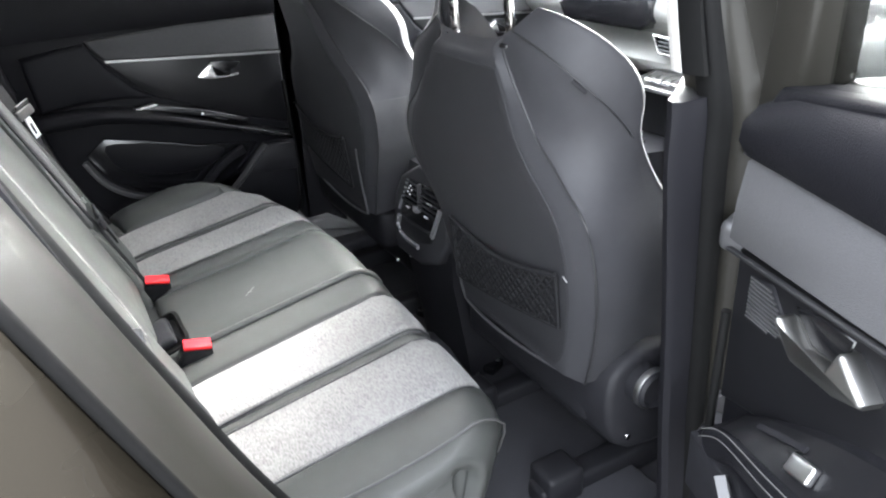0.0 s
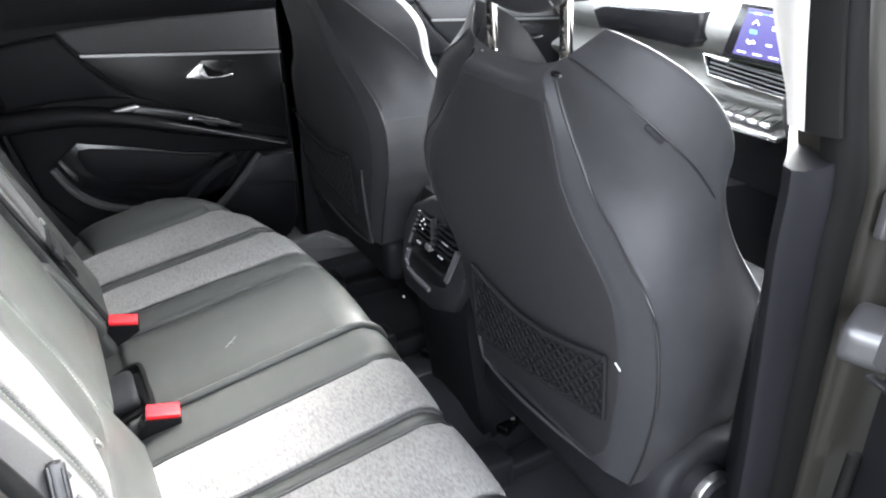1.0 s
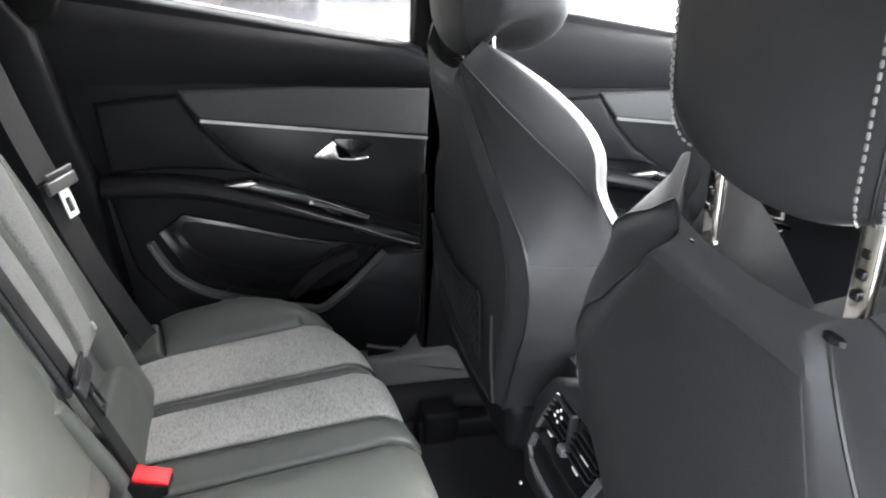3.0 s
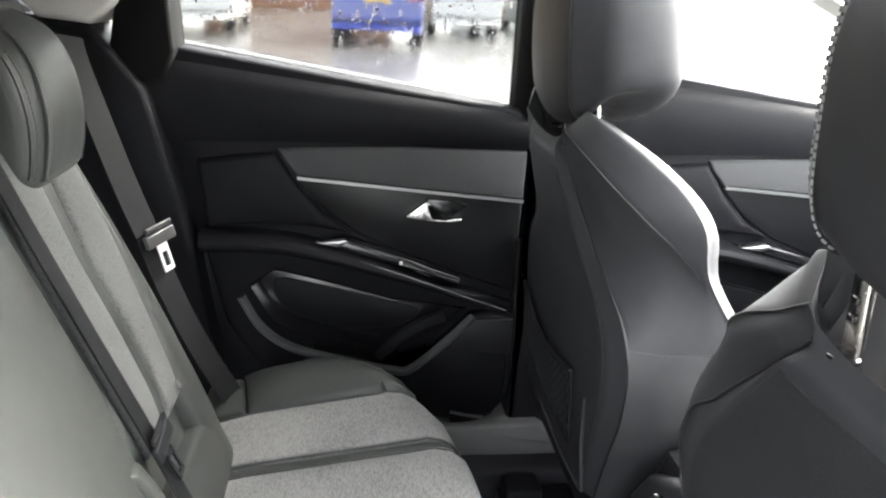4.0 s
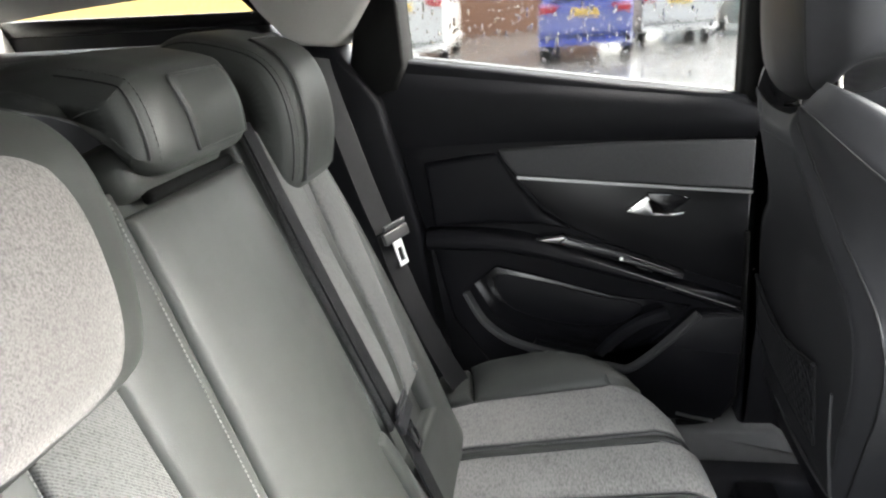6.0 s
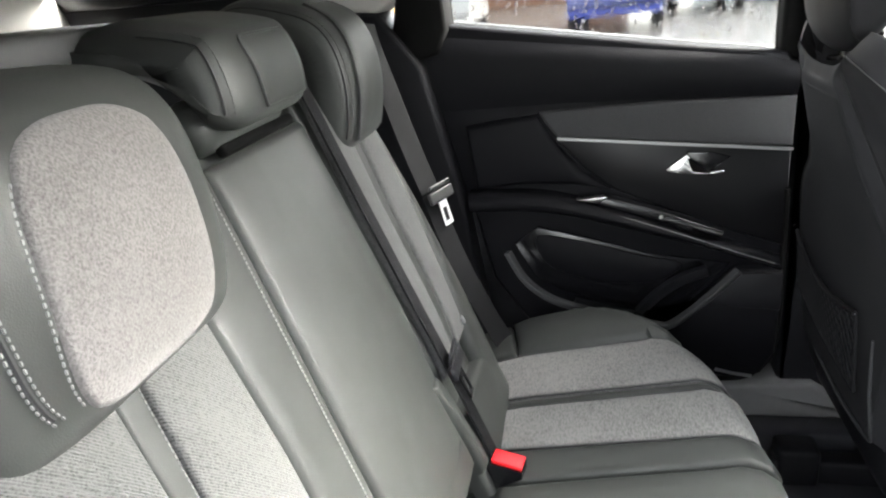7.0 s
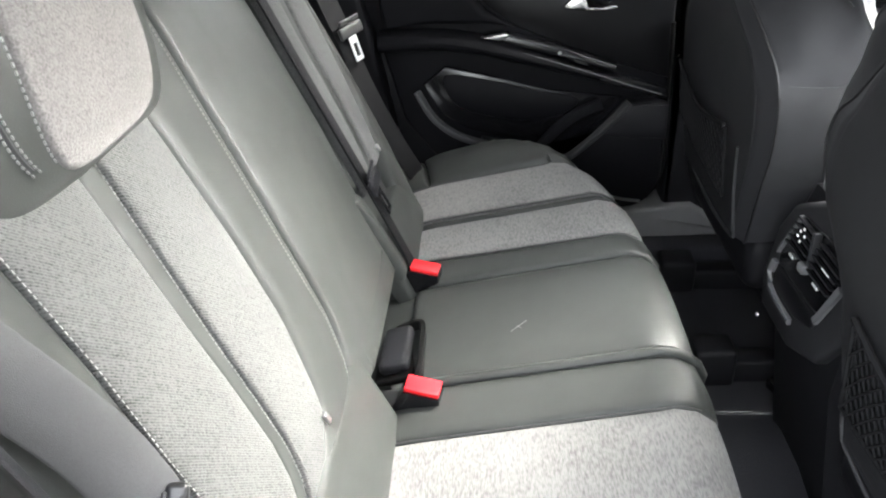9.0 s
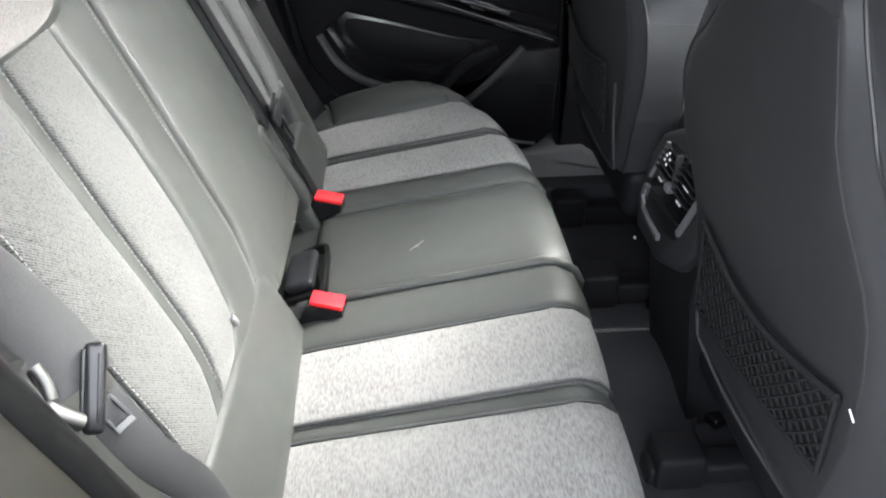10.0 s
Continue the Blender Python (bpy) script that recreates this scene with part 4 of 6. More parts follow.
N_OUT = [(0.77, -0.655), (1.31, -0.635)]
N_BOL = [(0.77, -0.545), (0.837, -0.530), (0.90, -0.516), (1.00, -0.512), (1.09, -0.503), (1.31, -0.497)]
N_SL = [(0.83, -0.462), (0.852, -0.441), (0.877, -0.418), (0.918, -0.405), (0.98, -0.399), (1.042, -0.396), (1.18, -0.385), (1.31, -0.375)]
N_SR = [(0.83, -0.440), (0.851, -0.414), (0.863, -0.402), (0.897, -0.388), (0.953, -0.381), (1.026, -0.374), (1.18, -0.354), (1.31, -0.338)]
N_FR = [(0.77, -0.42), (0.838, -0.385), (0.852, -0.338), (0.864, -0.312), (0.888, -0.298), (0.923, -0.284), (0.962, -0.269), (1.05, -0.258), (1.31, -0.250)]
N_BR = [(0.77, -0.255), (0.843, -0.214), (0.863, -0.196), (0.905, -0.176), (1.18, -0.140), (1.31, -0.123)]
C_R = [(0.77, 0.085), (0.946, 0.108), (1.02, 0.122), (1.31, 0.130)]
F_FL = [(0.77, 0.118), (0.92, 0.134), (1.153, 0.136), (1.233, 0.157), (1.31, 0.17)]
F_SL = [(0.895, 0.198), (0.93, 0.212), (0.962, 0.220), (1.035, 0.227), (1.13, 0.230), (1.22, 0.245), (1.31, 0.26)]
F_SR = [(0.895, 0.222), (0.919, 0.236), (0.947, 0.247), (1.02, 0.255), (1.121, 0.257), (1.212, 0.276), (1.31, 0.29)]
F_FR = [(0.77, 0.28), (0.898, 0.294), (0.912, 0.299), (0.941, 0.308), (1.039, 0.332), (1.136, 0.356), (1.216, 0.372), (1.31, 0.39)]
F_OUT = [(0.77, 0.40), (0.96, 0.426), (1.06, 0.420), (1.31, 0.425)]


def off(table, d):
    return [(z, y + d) for z, y in table]


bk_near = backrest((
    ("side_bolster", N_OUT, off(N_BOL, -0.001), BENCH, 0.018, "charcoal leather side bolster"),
    ("tweed_panel", off(N_BOL, 0.001), off(N_SL, -0.001), FABRIC_BACK, 0.005, "grey tweed back panel, toned down for the light on it"),
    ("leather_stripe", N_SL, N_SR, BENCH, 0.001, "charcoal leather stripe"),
    ("tweed_panel", off(N_SR, 0.001), off(N_FR, -0.001), FABRIC_BACK, 0.005, "grey tweed back panel, toned down for the light on it"),
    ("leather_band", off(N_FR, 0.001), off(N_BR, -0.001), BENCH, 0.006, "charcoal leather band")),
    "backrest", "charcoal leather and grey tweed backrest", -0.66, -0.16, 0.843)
bk_mid = backrest((
    ("centre_panel", off(N_BR, 0.001), off(C_R, -0.002), BENCH, 0.012, "charcoal leather centre back panel"),),
    "centre_backrest", "charcoal leather centre backrest with folded armrest", -0.16, 0.12, 0.80)
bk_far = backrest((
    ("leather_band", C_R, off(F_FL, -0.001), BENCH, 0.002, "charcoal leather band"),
    ("tweed_panel", F_FL, off(F_SL, -0.001), FABRIC_BACK, 0.005, "grey tweed back panel, toned down for the light on it"),
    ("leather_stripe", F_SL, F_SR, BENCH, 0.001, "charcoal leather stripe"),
    ("tweed_panel", off(F_SR, 0.001), off(F_FR, -0.001), FABRIC_BACK, 0.005, "grey tweed back panel, toned down for the light on it"),
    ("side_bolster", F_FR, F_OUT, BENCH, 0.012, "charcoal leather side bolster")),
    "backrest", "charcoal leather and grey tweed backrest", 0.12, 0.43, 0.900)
for ya, yb in ((-0.665, -0.178), (-0.174, 0.078), (0.082, 0.375)):
    part("crease_panel", pillow(lambda u, v: back(lerp(0.798 if ya == -0.174 else 0.720, 0.846, u), lerp(ya, yb, v), 0.003), 0.13, yb - ya, 0.012, 0.004, 0.03, 6, 20, True), BENCH, bench, "charcoal leather panel in the seat crease")
bm = bmesh.new()
for table, o, lo in ((off(N_BR, -0.026), 0.0075, 0.85), (off(N_SR, -0.004), 0.001, 0.86), (off(N_BOL, -0.007), 0.012, 0.84)):
    g = between(table, table, lo, 1.30, o)
    stitches(bm, [g(i / 40, 0) for i in range(41)])
part("stitching", bm, THREAD, bk_near, "pale thread stitching", kind="stuff")
bm = pillow(lambda u, v: back(lerp(0.775, 0.925, u), lerp(0.082, 0.112, v) - 0.02 * u, 0.010), 0.15, 0.04, 0.01, 0.004, 0.02, flip=True)
part("armrest_pull", bm, BENCH, bk_mid, "leather armrest pull loop")
for y, z, b in ((-0.322, 0.864, bk_near), (0.288, 0.915, bk_far), (-0.522, 0.842, bk_near)):
    p = back(z, y, 0.008)
    part("anchor_tag", rbox(bmesh.new(), (0.005, 0.009, 0.013), 0.002, Matrix.Translation(p) @ pose(0, 0, 0, 0, -22.8, 8)), SILVER, b, "small bright child seat anchor tag")


def headrest(x, y, z, w, h, length, pad, label, lean=-6, sewn=(), wide=0.64, taper=0.0):
    """A comma headrest: a front face that hangs over the backrest and a top that runs back; x is its face."""
    hr = thing("rear_headrest", (x - 0.06, y, z - h / 2), label, "headrest", "rear headrests")
    m = pose(x, y, z, 0, lean, 0)
    front = [(-0.012, -0.50), (0.002, -0.40), (0.010, -0.20), (0.010, 0.05), (0.002, 0.27), (-0.016, 0.42)]
    rest = [(-0.048, 0.50), (-length * 0.55, 0.52), (-length * 0.85, 0.47), (-length, 0.36), (-length * 0.98, 0.20), (-length * 0.78, 0.12), (-0.088, 0.0), (-0.068, -0.22), (-0.052, -0.42), (-0.032, -0.53)]
    prof = [(p, q * h) for p, q in front + rest]
    cx, cz = -0.04, 0.0
    rows = []
    for k, s in ((-1.0, 0.70), (-0.985, 0.82), (-0.94, 0.92), (-0.86, 0.98), (-0.72, 1.0), (-0.3, 1.0), (0.3, 1.0), (0.72, 1.0), (0.86, 0.98), (0.94, 0.92), (0.985, 0.82), (1.0, 0.70)):
        bow = 0.022 * (abs(k) ** 2.5)
        rows.append([m @ Vector((lerp(cx, p, s) - bow, k * w / 2, lerp(cz, q, s) - 0.012 * k * k)) for p, q in [tuple(v)[:2] for v in spline([(p, q, 0) for p, q in prof], 3, True)]])
    bm = bmesh.new()
    vs = grid(bm, rows, close=True)
    bm.faces.new(vs[0][::-1])
    bm.faces.new(vs[-1])
    part("leather_cover", bm, BENCH, hr, "charcoal leather cover", sub=1)
    pw, ph = w * wide, h * 0.86
    face = spline([(p, q * h, 0) for p, q in front], 8)

    def on_face(a, b, out=0.002):
        """a across, b up, both -1 to 1, with round corners."""
        ca, cb = max(-1, min(1, a)), max(-1, min(1, b))
        pp = 3.4
        ry = a * pw / 2 * (1 - abs(cb) ** pp / 2) ** (1 / pp) * (1 - taper * (cb + 1) / 2)
        rz = b * ph / 2 * (1 - abs(ca) ** pp / 2) ** (1 / pp) - 0.012 * h / 0.2
        px = interp([(v.y, v.x) for v in face], rz)
        k = 2 * ry / w
        return m @ Vector((px + out - 0.022 * abs(k) ** 2.5, ry, rz - 0.012 * k * k))
    part("headrest_pad", pillow(lambda u, v: on_face(2 * v - 1, 2 * u - 1), ph, pw, 0.008, 0.006, 0.014, 14, 14, True, (m.to_3x3() @ Vector((1, 0, 0.1))).normalized()), pad, hr, "padded front face")
    for s in (-1, 1):
        if s in sewn:
            bm = bmesh.new()
            for off in (1.07, 1.30, 1.38):
                bs = [-0.88 + 1.76 * i / 39 for i in range(40)]
                stitches(bm, [on_face(s * (off if off < 1.1 else off + 0.14 * (b + 0.3)), b, 0.003 if off < 1.1 else 0.0) for b in bs], 0.0054, 0.0032, 0.0008)
            part("stitching", bm, THREAD, hr, "pale thread stitching", kind="stuff")
        edge = 1.34 if s in sewn else 1.03
        bm = tube(bmesh.new(), [on_face(s * (edge + (0.14 * (b + 0.3) if s in sewn else 0)), b, -0.0005) for b in [-0.82 + 1.64 * i / 30 for i in range(31)]], 0.0018 if s in sewn else 0.0012, 6)
        if s in sewn or not sewn:
            part("cover_seam", bm, PIPING, hr)
        else:
            bm.free()
        bm = tube(bmesh.new(), [m @ Vector((-0.06, s * w * 0.25, -h * 0.3)), m @ Vector((-0.09, s * w * 0.25, -h / 2 - 0.06))], 0.006)
        part("headrest_post", bm, STEEL, hr, "steel headrest post")
    return hr


headrest(-0.152, -0.345, 1.300, 0.300, 0.225, 0.19, FABRIC_PAD, "leather rear headrest with warm grey tweed face", sewn=(-1,), wide=0.62, taper=0.10)
def comma_headrest(y0, y1, profile, face, e0, e1, sewn, label):
    """A headrest whose side profile (x, z) sweeps back from a hanging front face; face: the profile's stretch with the sewn panel; e0, e1: its rounding at both ends; sewn: the panel's sides (low, high) across."""
    prof = [tuple(q)[:2] for q in spline([(x, z, 0) for x, z in profile], 4, True)]
    n = len(prof)
    cx, cz = sum(p[0] for p in prof) / n, sum(p[1] for p in prof) / n
    hr = thing("rear_headrest", (cx, (y0 + y1) / 2, min(p[1] for p in prof)), label, "headrest", "rear headrests")

    def ring(y, inset):
        out = []
        for i, (x, z) in enumerate(prof):
            (xa, za), (xb, zb) = prof[i - 1], prof[(i + 1) % n]
            d = Vector((xb - xa, zb - za)).normalized()
            inward = Vector((-d.y, d.x))
            if inward.dot(Vector((cx - x, cz - z))) < 0:
                inward = -inward
            out.append(Vector((x + inward.x * inset, y, z + inward.y * inset)))
        return out
    arc = [math.pi / 2 * k / 6 for k in range(7)]
    rows = [ring(y0 + e0 * (1 - math.cos(a)), e0 * 0.6 * (1 - math.sin(a))) for a in arc]
    rows += [ring(lerp(y0 + e0, y1 - e1, k / 4), 0) for k in range(1, 4)]
    rows += [ring(y1 - e1 * (1 - math.cos(a)), e1 * 0.6 * (1 - math.sin(a))) for a in reversed(arc)]
    bm = bmesh.new()
    vs = grid(bm, rows, close=True)
    bm.faces.new(vs[0][::-1])
    bm.faces.new(vs[-1])
    part("leather_cover", bm, BENCH, hr, "charcoal leather cover", sub=1)
    line = spline([(x, z, 0) for x, z in profile[face[0]:face[1]]], 6)

    def on(u, v, out=0.003):
        """u up the face, v across, with round upper corners."""
        k = u * (len(line) - 1)
        i = max(0, min(len(line) - 2, int(k)))
        q = line[i].lerp(line[i + 1], k - i)
        d = (line[i + 1] - line[i]).normalized()
        (a0, a1), (b0, b1) = sewn
        w = math.sqrt(max(0.0, 1 - max(0.0, (u - 0.75) / 0.38) ** 2.6))
        mid = lerp(lerp(a0, b0, u), lerp(a1, b1, u), 0.42)
        y = lerp(lerp(a0, b0, u), lerp(a1, b1, u), v)
        return Vector((q.x + d.y * out, lerp(mid, y, lerp(w, 1.0, 0.35 if v < 0.42 else 0.0)), q.y - d.x * out))
    part("front_panel", pillow(on, 0.09, 0.12, 0.004, 0.004, 0.010, 16, 12, True, Vector((0.96, 0, 0.28))), BENCH, hr, "sewn leather front panel")
    rim = [on(k / 14, 0.0, 0.002) for k in range(15)] + [on(1, k / 8, 0.002) for k in range(1, 8)] + [on(1 - k / 14, 1.0, 0.002) for k in range(15)]
    part("panel_piping", tube(bmesh.new(), rim, 0.0019, 6), PIPING, hr, "dark piped edge of the panel")
    lo, hi = 4 * face[0], 4 * (face[1] + 1)
    end = [ring(y0 + e0 * 0.20, e0 * 0.6 * (1 - math.sin(math.acos(0.80))))[i % n] for i in range(lo, hi)]
    part("cover_seam", tube(bmesh.new(), end, 0.0014, 6), SEAMDARK, hr, "dark sewn seam")
    bm = bmesh.new()
    stitches(bm, [ring(y0 + e0 * 0.34, e0 * 0.6 * (1 - math.sin(math.acos(0.66))) - 0.0006)[i % n] for i in range(lo, hi)], 0.006, 0.0034, 0.0005)
    part("stitching", bm, GREYTHREAD, hr, "fine grey stitching", kind="stuff")
    return hr


comma_headrest(-0.122, 0.082, [(-0.186, 1.314), (-0.171, 1.330), (-0.174, 1.368), (-0.187, 1.403), (-0.208, 1.417), (-0.280, 1.428), (-0.340, 1.420), (-0.356, 1.400), (-0.350, 1.376), (-0.300, 1.370), (-0.250, 1.352), (-0.224, 1.325), (-0.208, 1.311)], (1, 4), 0.060, 0.022, ((-0.044, 0.067), (-0.060, 0.062)), "low charcoal leather centre rear headrest")
comma_headrest(0.192, 0.385, [(-0.186, 1.218), (-0.163, 1.236), (-0.154, 1.300), (-0.163, 1.360), (-0.186, 1.400), (-0.225, 1.422), (-0.300, 1.437), (-0.345, 1.424), (-0.354, 1.400), (-0.340, 1.384), (-0.285, 1.372), (-0.240, 1.330), (-0.218, 1.275), (-0.206, 1.232)], (1, 6), 0.046, 0.046, ((0.218, 0.338), (0.236, 0.345)), "tall charcoal leather outer rear headrest")
# black strip paints the shade in the slot below the headrest
bm = rbox(bmesh.new(), (0.014, 0.185, 0.013), 0.005, Matrix.Translation(back(1.292, 0.004, 0.0)) @ pose(0, 0, 0, 0, -22.8, 0), 2)
part("slot_shade", bm, GAPDARK, bk_mid, "black strip for the shade in the slot under the headrest")
bm = rbox(bmesh.new(), (0.085, 0.215, 0.060), 0.027, pose(-0.247, -0.014, 1.312, 0, -22, 0), 5)
part("headrest_base", bm, BENCH, bk_mid, "leather neck under the headrest")


# ---- belts and buckles ----
def buckle(at, turn, label):
    b = thing("seat_belt_buckle", at, label, "belt buckle", "bench buckles")
    m = Matrix.Translation(at) @ pose(0, 0, 0, 0, 10, turn)
    part("housing", plate([(-0.024, -0.003), (0.024, -0.003), (0.026, -0.014), (0.0, -0.036), (-0.030, -0.060), (-0.042, -0.050)], lambda a, d, h: m @ Vector((a, d, h)), -0.0165, 0.0165, 0.003), GLOSS, b, "black plastic housing")
    part("release_button", rbox(bmesh.new(), (0.046, 0.029, 0.007), 0.002, m, 2), RED, b, "bright red release button")
    bm = bmesh.new()
    ribbon(bm, [m @ Vector((-0.03, 0, -0.03)), m @ Vector((-0.07, 0, -0.045)), m @ Vector((-0.11, 0, -0.06))], (0, 1, 0), 0.03, 0.004)
    part("strap", bm, WEB, b)
    return b


buckle((0.060, -0.165, 0.771), -8, "red-topped belt buckle on the bench")
buckle((0.043, 0.106, 0.784), -8, "red-topped belt buckle on the bench")
slot = thing("centre_belt_slot", (0.02, -0.035, 0.735), "black plastic centre belt buckle tucked in the bench", "belt buckle")
part("buckle_face", rbox(bmesh.new(), (0.044, 0.092, 0.020), 0.009, pose(0.013, -0.064, 0.752, 0, -14, 0), 3), PLASTIC, slot, "black plastic buckle face")
bm = bmesh.new()
ribbon(bm, spline([(0.010, -0.012, 0.744), (0.040, -0.014, 0.758), (0.049, -0.030, 0.760), (0.050, -0.075, 0.759), (0.050, -0.128, 0.757), (0.030, -0.135, 0.735)], 4), (0, 0, 1), 0.018, 0.007)
part("belt_loop", bm, RUBBER, slot, "dark-toned webbing loop")
part("slot_bezel", rbox(bmesh.new(), (0.060, 0.108, 0.010), 0.004, pose(0.014, -0.064, 0.738, 0, -14, 0), 2), RUBBER, slot, "black slot surround")




GUIDEGREY = material("grey_guide_plastic", (0.035, 0.035, 0.036), 0.35)


def tongue(m, parent, plate_mat=None):
    bm = rbox(bmesh.new(), (0.022, 0.068, 0.009), 0.004, m @ pose(-0.002, 0, 0.004), 3)
    rbox(bm, (0.010, 0.060, 0.006), 0.003, m @ pose(-0.020, 0, 0.007, 0, 20, 0), 2)
    part("guide_loop", bm, PLASTIC if plate_mat else GUIDEGREY, parent, "black plastic guide loop" if plate_mat else "grey plastic guide loop")
    plate2 = bmesh.new()
    for a in ((-0.013, 0.010), (0.005, 0.010)):
        rbox(plate2, (0.042, 0.006, 0.003), 0.001, m @ pose(0.032, a[0] + 0.004, 0.002, 0, 0, 0))
    rbox(plate2, (0.008, 0.024, 0.003), 0.001, m @ pose(0.052, 0, 0.002))
    rbox(plate2, (0.014, 0.024, 0.003), 0.001, m @ pose(0.016, 0, 0.002))
    part("latch_plate", plate2, plate_mat or LATCH, parent, "bright latch plate" if not plate_mat else "black coated latch plate")


def axes(p, x, y):
    x, y = Vector(x).normalized(), Vector(y)
    y = (y - x * y.dot(x)).normalized()
    z = x.cross(y)
    return Matrix(((x.x, y.x, z.x, p[0]), (x.y, y.y, z.y, p[1]), (x.z, y.z, z.z, p[2]), (0, 0, 0, 1)))


# far belt: same webbing as by the open door, coloured dark for shade
belt = thing("seat_belt", (-0.1, 0.5, 0.8), "rear seat belt, darkened for shade, with grey guide and chrome tongue", "seat belt", "rear belts")
bm = bmesh.new()
ribbon(bm, spline([(-0.232, 0.538, 1.378), (-0.222, 0.526, 1.345), (-0.196, 0.506, 1.280), (-0.156, 0.490, 1.165), (-0.126, 0.486, 1.080)], 6), (0.5, 1, 0), 0.052, 0.002)
part("shoulder_webbing", bm, WEB, belt, "dark-toned webbing")
bm = bmesh.new()
ribbon(bm, spline([(-0.124, 0.484, 1.076), (-0.104, 0.480, 1.01), (-0.070, 0.482, 0.915), (-0.032, 0.496, 0.82), (0.0, 0.512, 0.745), (0.015, 0.52, 0.69)], 6), (0.5, 1, 0), 0.050, 0.002)
part("lap_webbing", bm, WEB, belt, "dark-toned webbing")
tongue(axes((-0.108, 0.484, 1.072), (0.25, -0.02, -1), (0.5, 1, 0)), belt)
belt = thing("seat_belt", (-0.05, 0.13, 0.8), "black centre seat belt lying along the backrest", "seat belt", "rear belts")
bm = bmesh.new()
ribbon(bm, [back(z, y, 0.014) for z, y in ((1.32, 0.150), (1.2, 0.142), (1.05, 0.136), (0.95, 0.134), (0.90, 0.132), (0.80, 0.125), (0.74, 0.12))], (0, 1, 0), 0.030, 0.003)
part("webbing", bm, WEB, belt, "dark-toned webbing")
tongue(axes(back(0.915, 0.133, 0.022), (0.4, 0.1, -1), (0, 1, 0)), belt, GLOSS)
belt = thing("seat_belt", (-0.05, -0.6, 0.8), "grey seat belt with black guide beside the open door", "seat belt", "rear belts")

def webbing(line, cross, width, thick=0.002):
    """A strap along a line, its cross direction turning on the way."""
    pts, dirs = spline(line, 6), spline(cross, 6)
    rows = []
    for i, (p, c) in enumerate(zip(pts, dirs)):
        along = (pts[min(i + 1, len(pts) - 1)] - pts[max(i - 1, 0)]).normalized()
        c = (c - along * c.dot(along)).normalized()
        n = along.cross(c) * thick / 2
        e = c * (width / 2 - 0.002)
        k = c * 0.002
        rows.append([p - e - n, p - e * 0.4 - n * 1.2, p + e * 0.4 - n * 1.2, p + e - n, p + e + k, p + e + n, p - e + n, p - e - k])
    bm = bmesh.new()
    grid(bm, rows, close=True)
    return bm


GUIDE = material("black_guide_plastic", (0.014, 0.014, 0.015), 0.30, var=0.05)
part("shoulder_webbing", webbing([(-0.215, -0.645, 1.42), (-0.15, -0.612, 1.25), (-0.083, -0.582, 1.098), (-0.047, -0.594, 1.032)], [(0.35, 1, 0.2), (0.4, 0.9, 0.22), (0.4, 0.8, 0.45), (0.05, 0.70, 0.72)], 0.046), BELTGREY, belt, "grey webbing")
part("lap_webbing", webbing([(-0.040, -0.600, 1.021), (-0.015, -0.603, 0.965), (0.010, -0.586, 0.89), (0.03, -0.60, 0.78), (0.04, -0.64, 0.68)], [(0.15, 0.70, 0.66), (0.45, 0.78, 0.42), (0.5, 0.9, 0.3), (0.4, 1, 0.2), (0.4, 1, 0.2)], 0.033), BELTGREY, belt, "grey webbing")
m = axes((-0.042, -0.595, 1.029), (0, 0.67, 0.74), (-0.62, 0.30, 0.72))
bm = rbox(bmesh.new(), (0.064, 0.015, 0.010), 0.0048, m, 4)
rbox(bm, (0.054, 0.0035, 0.005), 0.0016, m @ pose(0, 0.0075, 0.004), 2)
rbox(bm, (0.048, 0.0025, 0.002), 0.0009, m @ pose(0, -0.003, 0.0052), 2)
loop = part("guide_loop", bm, GUIDE, belt, "black plastic guide loop")
WORN = material("worn_belt_steel", (0.16, 0.16, 0.155), 0.52, metal=1.0, var=0.1)
m = axes((-0.040, -0.5995, 1.024), (0.62, -0.30, -0.72), (0, 0.67, 0.74))
bm = bmesh.new()
for d in (-0.0065, 0.0065):
    rbox(bm, (0.026, 0.0030, 0.003), 0.001, m @ pose(0.014, d, -0.005))
part("latch_plate", bm, GUIDE, loop, "black coated latch plate with its slot")
part("latch_end", rbox(bmesh.new(), (0.006, 0.0155, 0.0032), 0.001, m @ pose(0.027, 0, -0.005)), WORN, belt, "bright worn latch end")
bm = bmesh.new()
tube(bm, spline([(-0.078, -0.610, 1.066), (-0.076, -0.612, 1.052), (-0.063, -0.619, 1.036), (-0.052, -0.621, 1.027), (-0.046, -0.618, 1.019)], 5), 0.0062, 10)
tube(bm, spline([(-0.070, -0.606, 1.060), (-0.064, -0.610, 1.050), (-0.060, -0.617, 1.040)], 4), 0.0050, 8)
part("belt_stop", bm, WORN, belt, "bright steel belt stop")


belt = thing("seat_belt", (0.71, -0.63, 0.6), "black front seat belt with bright tongue beside the pillar", "seat belt", "front belts")
part("shoulder_webbing", webbing([(0.735, -0.618, 1.42), (0.722, -0.622, 1.25), (0.708, -0.630, 1.06)], [(1, 0.3, 0)] * 3, 0.046), WEB, belt, "dark-toned webbing")
part("lap_webbing", webbing([(0.708, -0.631, 1.05), (0.722, -0.638, 0.85), (0.745, -0.645, 0.58)], [(1, 0.3, 0)] * 3, 0.046), WEB, belt, "dark-toned webbing")
tongue(axes((0.703, -0.640, 1.045), (-0.25, 0.05, -1), (1, 0.3, 0)), belt)


